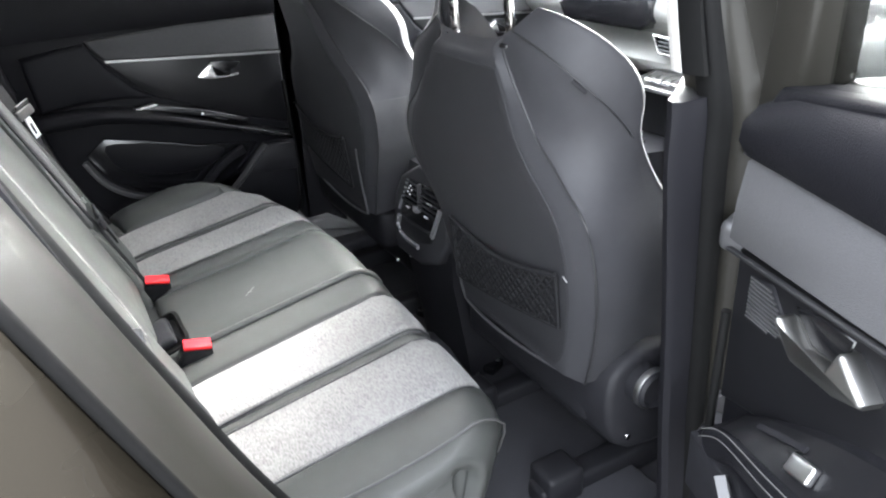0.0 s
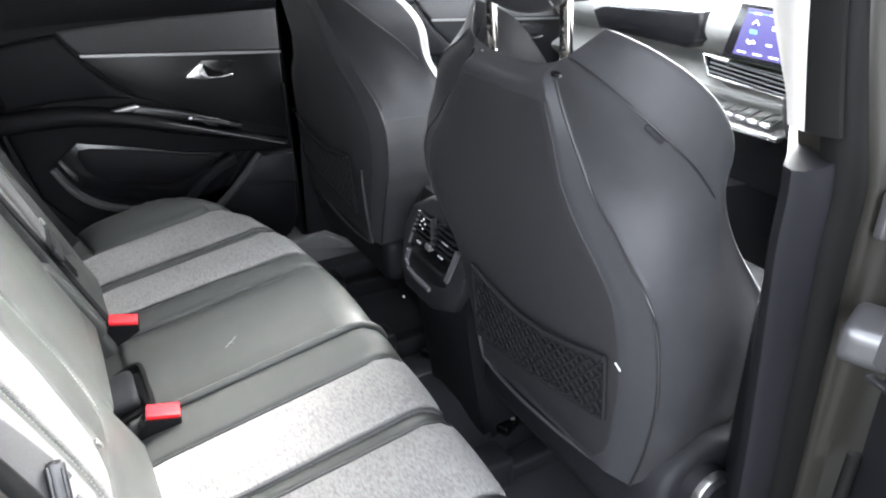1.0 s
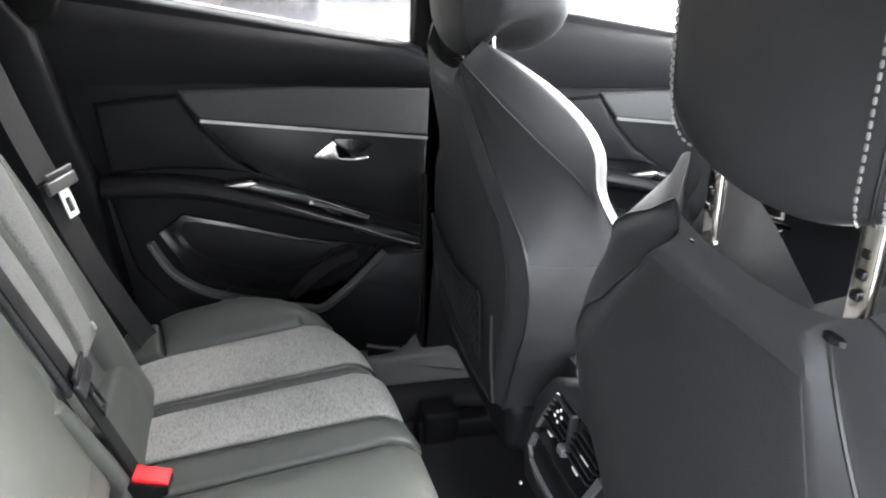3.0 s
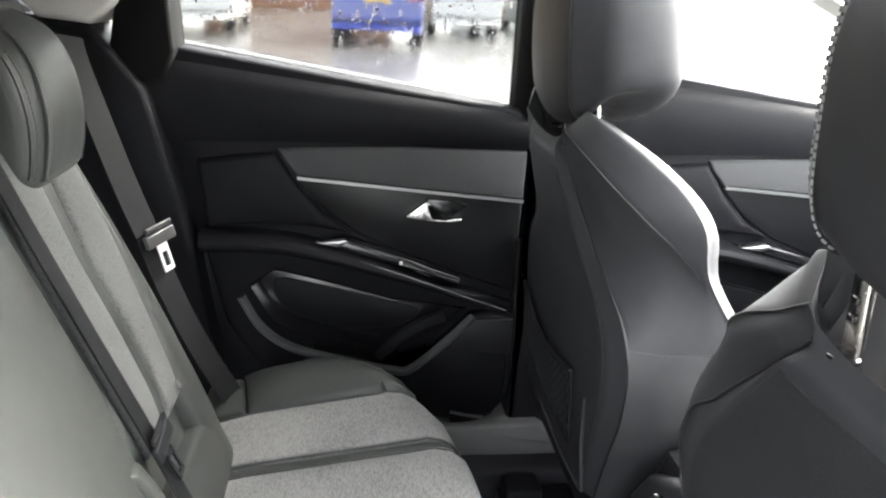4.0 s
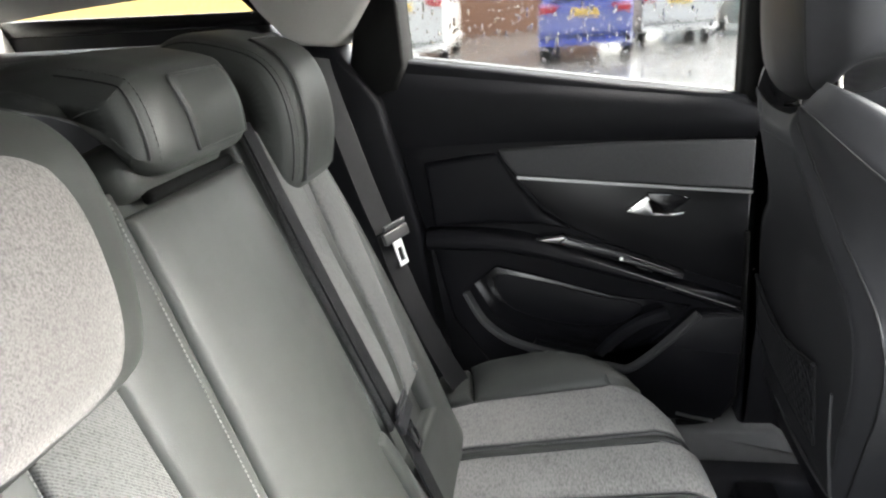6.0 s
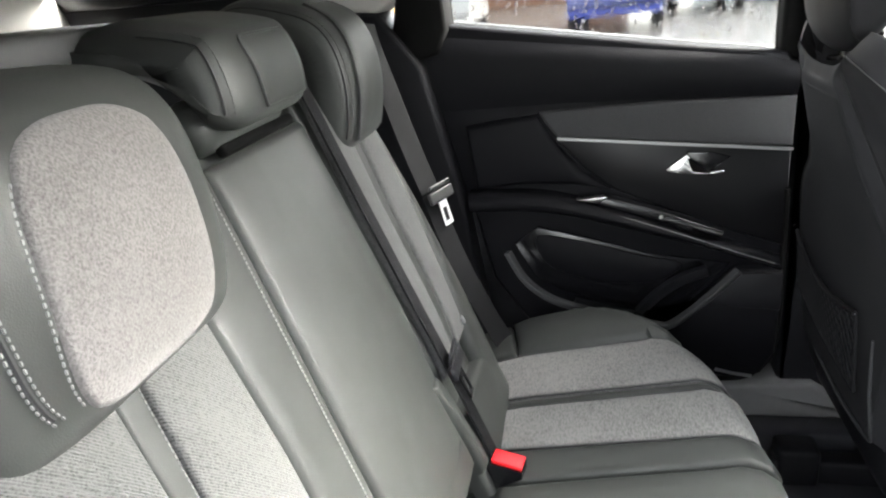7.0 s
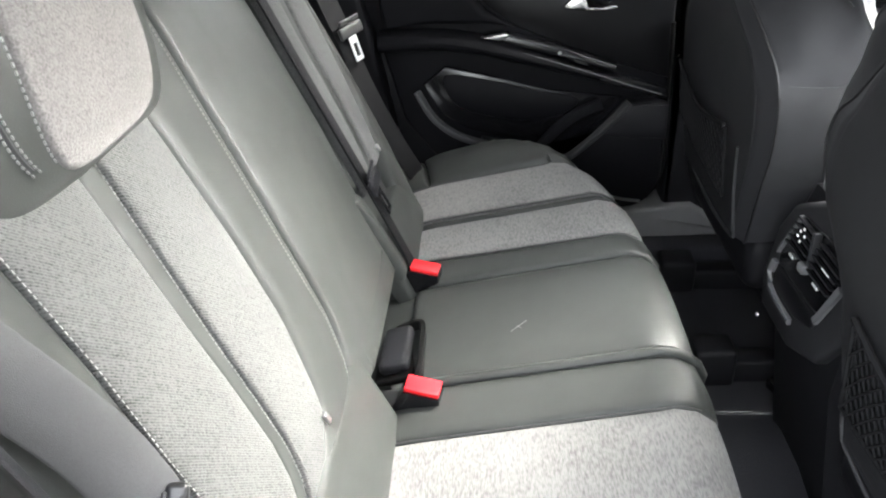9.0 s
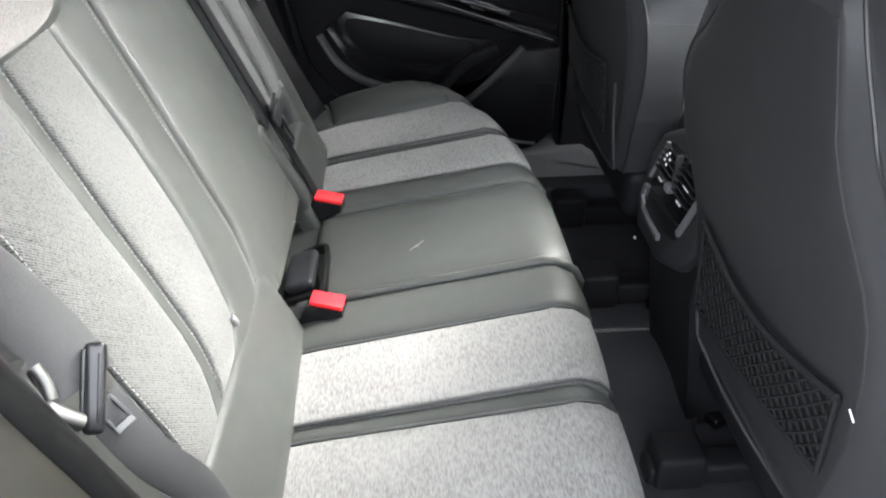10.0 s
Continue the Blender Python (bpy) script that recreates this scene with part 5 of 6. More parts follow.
# ---- front seats ----
PIPE = [(0.105, 1.268), (0.084, 1.246), (0.094, 1.222), (0.111, 1.190), (0.136, 1.151), (0.160, 1.115), (0.191, 1.087), (0.220, 1.058), (0.253, 1.028), (0.274, 0.995), (0.284, 0.940), (0.284, 0.870), (0.270, 0.790), (0.248, 0.715)]  # half width and height of the rear piping
SEAM = [(0.107, 0.547, 1.270), (0.140, 0.551, 1.259), (0.172, 0.559, 1.244), (0.206, 0.574, 1.221), (0.232, 0.600, 1.190), (0.246, 0.630, 1.158), (0.253, 0.655, 1.125), (0.258, 0.665, 1.085), (0.264, 0.672, 1.045), (0.272, 0.680, 1.0), (0.280, 0.690, 0.945), (0.280, 0.700, 0.875), (0.268, 0.705, 0.80), (0.245, 0.700, 0.725)]
EDGE = [(0.136, 0.575, 1.301), (0.165, 0.586, 1.294), (0.196, 0.604, 1.280), (0.225, 0.630, 1.256), (0.247, 0.655, 1.222), (0.256, 0.668, 1.182), (0.253, 0.668, 1.132), (0.252, 0.684, 1.090), (0.256, 0.708, 1.045), (0.262, 0.738, 1.0), (0.266, 0.772, 0.948), (0.266, 0.790, 0.880), (0.256, 0.790, 0.80), (0.235, 0.780, 0.730)]
BEVEL = [(0.70, 0.040), (0.90, 0.044), (1.0, 0.050), (1.06, 0.055), (1.09, 0.049), (1.13, 0.033), (1.18, 0.018), (1.217, 0.010), (1.27, 0.016)]
WAIST = [(0.70, 0.70), (0.80, 0.78), (0.86, 0.85), (0.90, 0.92), (0.97, 1.0), (1.04, 1.06), (1.13, 1.10), (1.20, 1.10), (1.25, 1.05), (1.29, 1.0), (1.40, 1.0)]


# how the inner side of the near seat is fuller than its outer one, station by station: bolster, piping, and how far the bolster lies back
INNER = [(0, 0, 0), (-0.016, 0.008, -0.002), (-0.027, 0.017, -0.008), (-0.020, 0.027, -0.019), (-0.005, 0.039, -0.030), (0.013, 0.048, -0.039), (0.032, 0.052, -0.050), (0.044, 0.043, -0.054), (0.042, 0.021, -0.046), (0.033, 0.000, -0.032), (0.019, -0.008, -0.017), (0.004, 0.002, -0.001), (0, 0, 0), (0, 0, 0)]


def at_height(curve, z):
    """The point of a seat curve at the height z."""
    t = [p for p in reversed(curve)]
    for p, q in zip(t, t[1:]):
        if z <= q[-1]:
            k = max(0, (z - p[-1]) / (q[-1] - p[-1]))
            return [lerp(i, j, k) for i, j in zip(p, q)]
    return list(t[-1])


def rear_x(z):
    return 0.545 + 0.08 * (1.265 - z)


def front_seat(c, sgn, lean, dx, dz, lift, label, at, hs=0.0, hip=False, slim=1.0, hx=0.0):
    """c: the seat's middle across the car; sgn: the side of its door; lean: how far its upper half leans back; hip: whether its inner side is fuller; slim: how far it draws in below; hx: its headrest's shift forwards."""
    seat = thing("front_seat", at, label, "car seat", "front seats")

    def P(u, x, z):
        waist = interp(WAIST, z) if u < 0 else 1.0
        if u < 0 and z < 0.98:
            waist *= lerp(1.0, slim, min(1, (0.98 - z) / 0.08))
        return Vector((x + dx - lean * max(0, z - 1.05), c + sgn * u * waist, z + dz))

    def across(i, more=False):
        """Columns of one station, from the middle of the rear face round to the middle of the front."""
        (pu, pz), (su, sx, sz), (eu, ex, ez) = PIPE[i], SEAM[i], EDGE[i]
        if more:
            pu, su, eu, sx = pu + INNER[i][1], su + INNER[i][0], eu + INNER[i][0] * 0.9, sx + INNER[i][2]
        inset = (0.0, -0.007)[i] if i < 2 else -0.013
        iu, ix = pu - interp(BEVEL, pz) * (0.75 if more else 1.0), rear_x(pz) + inset
        rim = (1.249, 1.232)[i] if i < 2 else pz
        proud = max(0.002, 0.014 - 0.002 * max(0, i - 3)) if i else 0.004
        side = 0.007 if i > 1 else 0.001
        cols = [(0, ix, rim), (iu * 0.6, ix, lerp(rim, pz, 0.15)), (iu, ix, lerp(rim, pz, 0.6)), (pu, rear_x(pz), pz),
                ((pu + su) / 2 + side, (rear_x(pz) + sx) / 2 - side * 0.7, (pz + sz) / 2), (su, sx, sz),
                (lerp(su, eu, 0.84) + proud * 0.65, lerp(sx, ex, 0.84) - proud * 0.6, lerp(sz, ez, 0.84) + proud * 0.25), (eu, ex, ez),
                (eu - 0.055, ex + 0.030, ez - 0.022), (0, ex * 0.3 + 0.44, min(rim, ez) - 0.030)]
        out = []
        for a, b in ((0, 2), (2, 3), (3, 5), (5, 9)):
            out += spline(cols[a:b + 1], 4)[:-1]
        return out + [Vector(cols[-1])]
    sides = []
    for more in (False, hip):
        stations = [across(i, more) for i in range(len(PIPE))]
        cols = [spline([r[k] for r in stations], 3) for k in range(len(stations[0]))]
        sides.append([[col[k] for col in cols] for k in range(len(cols[0]))])
    rows = [[P(q.x, q.y, q.z) for q in r] + [P(-q.x, q.y, q.z) for q in r2[-2:0:-1]] for r, r2 in zip(*sides)]
    bm = bmesh.new()
    vs = grid(bm, rows, close=True)
    bm.faces.new(vs[-1])
    # saddle between the two shoulders
    tip = 8 + 4 + 8 + 8
    for s, top in ((1, sides[0][0]), (-1, sides[1][0])):
        rear_line, front_line = top[:tip + 1], [top[tip + round((len(top) - 1 - tip) * (1 - k / tip))] for k in range(tip + 1)]
        strips = []
        for j in range(6):
            strips.append([P(s * q.x, q.y, q.z - 0.045 * math.sin(math.pi * j / 5)) for q in [a.lerp(b, j / 5) for a, b in zip(rear_line, front_line)]])
        grid(bm, strips)
    bmesh.ops.remove_doubles(bm, verts=bm.verts, dist=2e-4)
    part("backrest", bm, LEATHER, seat, "black leather backrest")

    # rear shell panel, its shade put into the darker SHELL colour
    def f(u, v):
        z = lerp(0.722, 1.216, u)
        a = 2 * v - 1
        w_ = at_height(PIPE, z)[0] - interp(BEVEL, z) - 0.004 - 0.02 * max(0, (0.10 - u) / 0.10) ** 2
        if a < 0 and hip:
            w_ += interp(BEVEL, z) * 0.25 + interp([(p[1], i[1]) for p, i in reversed(list(zip(PIPE, INNER)))], z)
        return P(a * w_, rear_x(z) - 0.014, z)
    part("rear_panel", pillow(f, 0.48, 0.38, 0.006, 0.002, 0.012, 20, 12, sgn < 0), SHELL, seat, "black vinyl rear panel, darkened for shade")
    # piping where the back meets the sides, and the seam along the bolster
    for s in (-1, 1):
        pts = [P(s * q.x, rear_x(q.y) - 0.0005, q.y) for q in spline([(u + (i[1] if s < 0 and hip else 0), z, 0) for (u, z), i in zip(PIPE[1:], INNER[1:])], 4)]
        part("piping", tube(bmesh.new(), pts, 0.0020, 6), SEAMDARK, seat, "dark leather piping")
        pts = [P(s * (q.x + 0.0005), q.y - 0.0004, q.z) for q in spline([(u + i[0], x + i[2], z) if s < 0 and hip else (u, x, z) for (u, x, z), i in zip(SEAM[:7], INNER)], 5)]
        part("bolster_seam", tube(bmesh.new(), pts, 0.0014, 6), SEAMDARK, seat, "dark sewn seam")
    # padded panel low on the side towards the console
    inner = [list(col) for col in zip(*[r[12:29] for r in sides[1]])]
    faces, upper = [], []
    for col in inner:
        line = sorted(((q.z, q) for q in col), key=lambda e: e[0])
        picks = []
        for k in range(15):
            z = lerp(0.880, 1.057, k / 14) - dz
            for (za, qa), (zb, qb) in zip(line, line[1:]):
                if za <= z <= zb:
                    picks.append(qa.lerp(qb, (z - za) / max(1e-6, zb - za)))
                    break
        upper.append(picks)
    skin = [[P(-q.x, q.y, q.z) for q in r] for r in upper]
    bm = bmesh.new()
    for d in (0.0016, -0.004):
        rows = []
        for i, r in enumerate(skin):
            row = []
            for k, p in enumerate(r):
                n = (skin[min(i + 1, len(skin) - 1)][k] - skin[max(i - 1, 0)][k]).cross(r[min(k + 1, len(r) - 1)] - r[max(k - 1, 0)]).normalized()
                n = n if n.y * -sgn > 0 else -n
                row.append(p + n * d)
            rows.append(row)
        faces.append(rows)
    out, inn = faces
    grid(bm, out)
    for edge_o, edge_i in ((out[0], inn[0]), (out[-1], inn[-1]), ([r[0] for r in out], [r[0] for r in inn]), ([r[-1] for r in out], [r[-1] for r in inn])):
        grid(bm, [edge_o, edge_i])
    bmesh.ops.remove_doubles(bm, verts=bm.verts, dist=1e-5)
    bmesh.ops.recalc_face_normals(bm, faces=bm.faces)
    part("inner_side_panel", bm, SIDEVINYL, seat, "dark grey vinyl side panel")
    # lower edge trim
    bm = bmesh.new()
    tube(bm, [P(q.x, q.y, q.z) for q in spline([(-0.180, 0.560, 0.885), (-0.200, 0.566, 0.80), (-0.215, 0.574, 0.735), (-0.190, 0.580, 0.706), (0.0, 0.582, 0.694), (0.15, 0.584, 0.704), (0.235, 0.590, 0.718)], 6)], 0.003, 6)
    part("lower_trim_edge", bm, DARKMETAL, seat, "dark trim edge")
    # plastic skirt under the shell
    bm = rbox(bmesh.new(), (0.10, 0.40, 0.11), 0.03, Matrix.Translation(P(0.035, 0.655, 0.655)), 4)
    part("rear_skirt", bm, PLASTIC, seat, "black plastic skirt under the backrest")
    # map pocket net
    net = bmesh.new()

    def N(u, v):
        top_ = lerp(0.900, 0.915, v) - 0.024 * math.sin(math.pi * v)
        bot = lerp(0.772, 0.818, v)
        z = lerp(bot, top_, u)
        a = lerp(-0.108, 0.215, v)
        q = P(0.0, rear_x(z) - 0.022 - 0.006 * math.sin(math.pi * v), z)
        q.y = c + sgn * a
        return q
    for d in (-1, 1):
        for k in range(-9, 22):
            pts = []
            for i in range(9):
                u = i / 8
                v = (k + d * u * 5 + (5 if d < 0 else 0)) / 17
                if 0 <= v <= 1:
                    pts.append(N(u, v) + Vector((-0.0012 * d, 0, 0)))
            if len(pts) > 1:
                tube(net, pts, 0.0016, 5)
    pk = part("pocket_net", net, NETTING, seat, "black elastic pocket net", kind="stuff")
    bm = bmesh.new()
    tube(bm, [N(1, i / 16) + Vector((-0.002, 0, 0.002)) for i in range(17)], 0.0042, 6)
    tube(bm, [N(0, i / 16) for i in range(17)], 0.003, 6)
    tube(bm, [N(i / 8, 0) for i in range(9)], 0.003, 6)
    tube(bm, [N(i / 8, 1) for i in range(9)], 0.003, 6)
    part("pocket_edge", bm, NETTING, pk, "black elastic hem")
    for v in (0.0, 1.06):
        q = N(1, v)
        part("pocket_tab", tube(bmesh.new(), [q + Vector((-0.002, 0, 0.002)), q + Vector((-0.002, sgn * 0.010, -0.004))], 0.0011, 6), SILVER, pk, "small bright pocket tab")
    # tag in the side seam
    (au, ax_, az), (bu, bx_, bz) = SEAM[3], SEAM[4]
    ta, tb = P(au + 0.004, ax_ - 0.002, az - 0.006), P(bu - 0.002, bx_ - 0.006, bz - 0.001)
    m = axes((ta + tb) / 2, tb - ta, (0, 0, 1))
    part("side_tag", rbox(bmesh.new(), (0.026, 0.006, 0.004), 0.001, m), PLASTIC, seat, "small dark side tag")
    # headrest on two steel posts: a middle pad between two wings
    hz = 1.306 + lift
    plan = [(0.0, -0.058), (0.060, -0.056), (0.104, -0.050), (0.116, -0.041), (0.134, -0.028), (0.154, -0.016), (0.168, 0.004), (0.172, 0.040), (0.162, 0.080), (0.110, 0.104), (0.0, 0.098)]
    plan = [tuple(q)[:2] for q in spline([(a, b, 0) for a, b in plan], 2)]
    ring2 = plan + [(-a, b) for a, b in plan[-2:0:-1]]
    m = Matrix.Translation(P(hs, 0.600 + hx, hz)) @ pose(0, 0, 0, 0, -5, 0)

    def H(a, b, k):
        h_, sw, sd = k
        low = max(0, 1 - h_ / 0.11)
        return m @ Vector((0.004 + (b - 0.004) * sd, a * sw, h_ + 0.062 * low * (abs(a) / 0.172) ** 2.4))
    levels = ((0.0, 0.74, 0.30), (0.003, 0.84, 0.58), (0.012, 0.92, 0.80), (0.030, 0.97, 0.94), (0.060, 1.0, 1.0), (0.11, 1.0, 1.02), (0.16, 0.98, 1.0), (0.195, 0.93, 0.90), (0.215, 0.86, 0.66), (0.222, 0.76, 0.34))
    bm = bmesh.new()
    vs = grid(bm, [[H(a, b, k) for a, b in ring2] for k in levels], close=True)
    bm.faces.new(vs[0][::-1])
    bm.faces.new(vs[-1])
    hr = part("headrest", bm, LEATHER, seat, "black leather headrest with side wings", sub=1)
    fine = [tuple(q) for q in spline(levels, 5)]
    for s in (-1, 1):
        bm = bmesh.new()
        for a, b in ((0.098, -0.0525), (0.112, -0.0455)):
            stitches(bm, [H(s * a, b - 0.0012, k) for k in fine[8:40]], 0.0062, 0.0040, 0.0009)
        if sgn < 0:
            part("stitching", bm, THREAD, hr, "pale thread stitching", kind="stuff")
        part("headrest_seam", tube(bmesh.new(), [H(s * 0.106, -0.0485, k) for k in fine[6:42]], 0.0012, 6), SEAMDARK, hr)
    for s in (-1, 1):
        q = P(s * 0.078 + hs, 0.585 + hx, 1.225)
        bm = rbox(bmesh.new(), (0.009, 0.019, 0.13 + max(0, lift)), 0.004, Matrix.Translation(q + Vector((0.004, 0, 0.06 + lift / 2))) @ pose(0, 0, 0, 0, -5, 0), 2)
        pp = part("headrest_post", bm, STEEL, seat, "polished steel post")
        for k in range(3):
            part("post_notch", rbox(bmesh.new(), (0.0105, 0.008, 0.007), 0.002, Matrix.Translation(q + Vector((0.002, 0, 0.050 + 0.014 * k)))), GLOSS, pp, "dark notch")
        bm = bmesh.new()
        disc(bm, P(s * 0.078 + hs, 0.585 + hx, 1.243), (0, 0, 1), ((0, 0.0125), (0.004, 0.0125), (0.006, 0.010)), 16)
        part("post_collar", bm, GLOSS, pp, "black plastic collar")
    # cushion, side cover with its round knob, runners
    bm = box((0.50, 0.46, 0.16), 0.05, tuple(P(0.0, 0.96, 0.66)), 0, -8, 0, 5)
    part("seat_cushion", bm, LEATHER, seat, "black leather cushion", sub=1)
    bm = box((0.46, 0.40, 0.14), 0.03, tuple(P(0.0, 0.92, 0.56)), n=3)
    part("seat_frame", bm, PLASTIC, seat, "black seat frame")
    out = [(0.615, 0.735), (0.66, 0.765), (0.71, 0.77), (0.76, 0.75), (0.92, 0.68), (1.10, 0.66), (1.10, 0.58), (0.80, 0.56), (0.66, 0.57), (0.615, 0.62), (0.605, 0.68)]
    cover = part("side_cover", plate(out, lambda a, d, h_: P(d, a, h_), 0.20, 0.288, 0.014, 2), PLASTIC, seat, "black plastic side cover")
    bm = bmesh.new()
    disc(bm, P(0.281, 0.675, 0.712), (0, sgn, 0), ((0, 0.036), (0.030, 0.035), (0.040, 0.033), (0.044, 0.029), (0.038, 0.024)), 32)
    part("recline_knob", bm, PLASTIC, cover, "round recline knob")
    bm = bmesh.new()
    disc(bm, P(0.281, 0.675, 0.712), (0, sgn, 0), ((0.026, 0.0364), (0.034, 0.0366), (0.037, 0.0355)), 32)
    part("knob_ring", bm, SILVER, cover, "silver knob ring")
    bm = bmesh.new()
    disc(bm, P(0.290, 0.650, 0.608), (0, sgn, 0), ((0, 0.006), (0.003, 0.005)), 10)
    part("cover_screw", bm, CHROME, cover)
    for s in (-1, 1):
        bm = box((0.80, 0.05, 0.06), 0.01, tuple(P(s * 0.19, 0.93, 0.445 - dz)), n=2)
        part("seat_runner", bm, PLASTIC, seat, "black seat runner")
        bm = box((0.08, 0.07, 0.09), 0.012, tuple(P(s * 0.19, 0.58, 0.46 - dz)), n=2)
        part("runner_cap", bm, PLASTIC, seat, "black runner end cap")
    return seat


front_seat(-0.318, -1, 0.0, 0.0, 0.0, 0.0, "black leather front seat with map pocket and raised headrest", (0.85, -0.36, 0.42), 0.010, True, 0.72, -0.031)
front_seat(0.390, 1, 0.22, -0.012, 0.036, -0.042, "black leather front seat with lowered headrest", (0.82, 0.42, 0.42))


# ---- console and dashboard ----
con = thing("centre_console", (0.9, 0.02, 0.43), "black centre console with rear air vents", "console")
part("console_body", plate([(0.600, 0.70), (0.606, 0.86), (0.625, 0.915), (0.70, 0.925), (1.30, 0.86), (1.42, 0.80), (1.42, 0.43), (0.64, 0.43)], lambda a, d, h: Vector((a, 0.0 + d, h)), -0.115, 0.125, 0.025), PLASTIC, con, "black console body")
ct = lambda a, d, h: Vector((0.590 - d + (h - 0.80) * 0.12, 0.018 + a, h))
SURROUND = material("satin_console_plastic", (0.022, 0.022, 0.024), 0.42, spec=0.3, var=0.1, scale=80)
part("vent_surround", plate([(0.112, 0.745), (0.108, 0.835), (0.080, 0.885), (0.000, 0.930), (-0.095, 0.938), (-0.142, 0.900), (-0.140, 0.790), (-0.105, 0.735), (-0.030, 0.705), (0.085, 0.705)], ct, -0.03, 0.004, 0.010), SURROUND, con, "satin black vent surround")
part("vent_recess", plate([(0.066, 0.812), (0.030, 0.890), (-0.100, 0.903), (-0.122, 0.872), (-0.098, 0.806), (-0.060, 0.800), (0.060, 0.795)], ct, -0.02, 0.008, 0.003), GLOSS, con, "black vent recess")
part("console_pocket", plate([(0.062, 0.792), (-0.062, 0.796), (-0.092, 0.800), (-0.080, 0.775), (-0.030, 0.757), (0.056, 0.757), (0.064, 0.772)], ct, 0.0, 0.007, 0.004), HANDLEPANEL, con, "black storage pocket")
bm = bmesh.new()
ribbon(bm, [ct(a, 0.010, h) for a, h in ((0.068, 0.812), (0.050, 0.850), (0.031, 0.889))], (0, 1, 0.4), 0.006, 0.005)
part("vent_trim", bm, VENTGREY, con, "grey vent side trim")
bm = bmesh.new()
ribbon(bm, [ct(a, 0.010, h) for a, h in ((0.066, 0.796), (0.070, 0.775), (0.060, 0.756), (0.030, 0.751), (-0.030, 0.751))], (0, 0.5, 1), 0.010, 0.006)
part("vent_trim", bm, VENTGREY, con, "grey pocket edge trim")
bm = bmesh.new()
ribbon(bm, [ct(a, 0.011, h) for a, h in ((-0.120, 0.866), (-0.098, 0.812), (-0.090, 0.796))], (0, 1, 0.4), 0.010, 0.006)
part("vent_trim", bm, VENTGREY, con, "grey vent side trim")
for a0, a1 in ((0.040, -0.026), (-0.036, -0.108)):
    for k in range(5):
        h = 0.842 + 0.0115 * k
        bm = rbox(bmesh.new(), (0.012, a0 - a1, 0.0030), 0.001, Matrix.Translation(ct((a0 + a1) / 2 - 0.004 * (k - 2), 0.011, h)) @ pose(0, 0, 0, 0, 25, 0), 2)
        part("vent_slat", bm, PLASTIC, con)
part("vent_divider", rbox(bmesh.new(), (0.012, 0.007, 0.060), 0.002, Matrix.Translation(ct(-0.031, 0.012, 0.868)), 2), SURROUND, con)
part("vent_tab", rbox(bmesh.new(), (0.014, 0.018, 0.014), 0.004, Matrix.Translation(ct(-0.026, 0.015, 0.840)), 2), VENTGREY, con, "grey vent tab")
for a, h, w_ in ((0.000, 0.886, 0.004), (0.008, 0.879, 0.004), (-0.006, 0.878, 0.004), (0.012, 0.870, 0.004), (0.002, 0.866, 0.004), (0.029, 0.826, 0.014), (-0.057, 0.830, 0.017), (-0.085, 0.870, 0.022)):
    part("vent_mark", rbox(bmesh.new(), (0.002, w_, 0.004 if w_ < 0.02 else 0.002), 0.0008, Matrix.Translation(ct(a, 0.0185 if h > 0.84 else 0.009, h)), 1), LABELWHITE, con)
for y, z in ((0.150, 0.648), (0.075, 0.690)):
    part("console_screw", disc(bmesh.new(), (0.596, y, z), (-1, 0, 0), ((0, 0.004), (0.003, 0.003)), 8), SILVER, con)

dash = thing("dashboard", (1.5, 0, 0.7), "grey dashboard with touch screen, air vents and chrome keys", "dashboard")
prof = [(1.80, 1.165), (1.60, 1.205), (1.42, 1.215), (1.36, 1.195), (1.335, 1.150), (1.36, 1.115), (1.40, 1.09), (1.36, 1.055), (1.33, 1.035), (1.36, 1.005), (1.41, 0.98), (1.44, 0.90), (1.42, 0.75), (1.50, 0.60), (1.75, 0.55)]
for nm, stretch, mat, lab in (("dash_body", prof[:11], DASH, "grey soft dashboard"), ("lower_dash", prof[10:], PLASTIC, "black lower dashboard")):
    bm = bmesh.new()
    grid(bm, [[Vector((x + 0.05 * (y / 0.7) ** 2, y, z - 0.02 * (y / 0.7) ** 2)) for x, z in [tuple(q)[:2] for q in spline([(a, b, 0) for a, b in stretch], 3)]] for y in [-0.72 + 0.08 * i for i in range(19)]])
    part(nm, bm, mat, dash, lab)
part("dash_pod", plate([(0.10, 1.190), (0.42, 1.170), (0.47, 1.150), (0.44, 1.105), (0.13, 1.105), (0.09, 1.13)], lambda a, d, h: Vector((1.335 - d, a, h)), -0.05, 0.012, 0.008), GLOSS, dash, "dark passenger panel")
sc = part("touch_screen", plate([(0.010, 1.112), (0.002, 1.222), (-0.250, 1.222), (-0.250, 1.112)], lambda a, d, h: Vector((1.325 - d + (h - 1.17) * 0.25, a, h)), -0.02, 0.008, 0.004), GLOSS, dash, "gloss black touch screen")
S2 = lambda a, d, h: Vector((1.325 - d + (h - 1.17) * 0.25, a, h))
part("display", plate([(-0.018, 1.122), (-0.022, 1.213), (-0.240, 1.213), (-0.240, 1.122)], S2, 0.0, 0.0095, 0.001), emitter("screen_glow_violet", (0.035, 0.030, 0.11), 0.16), sc, "violet climate display")
bm = bmesh.new()
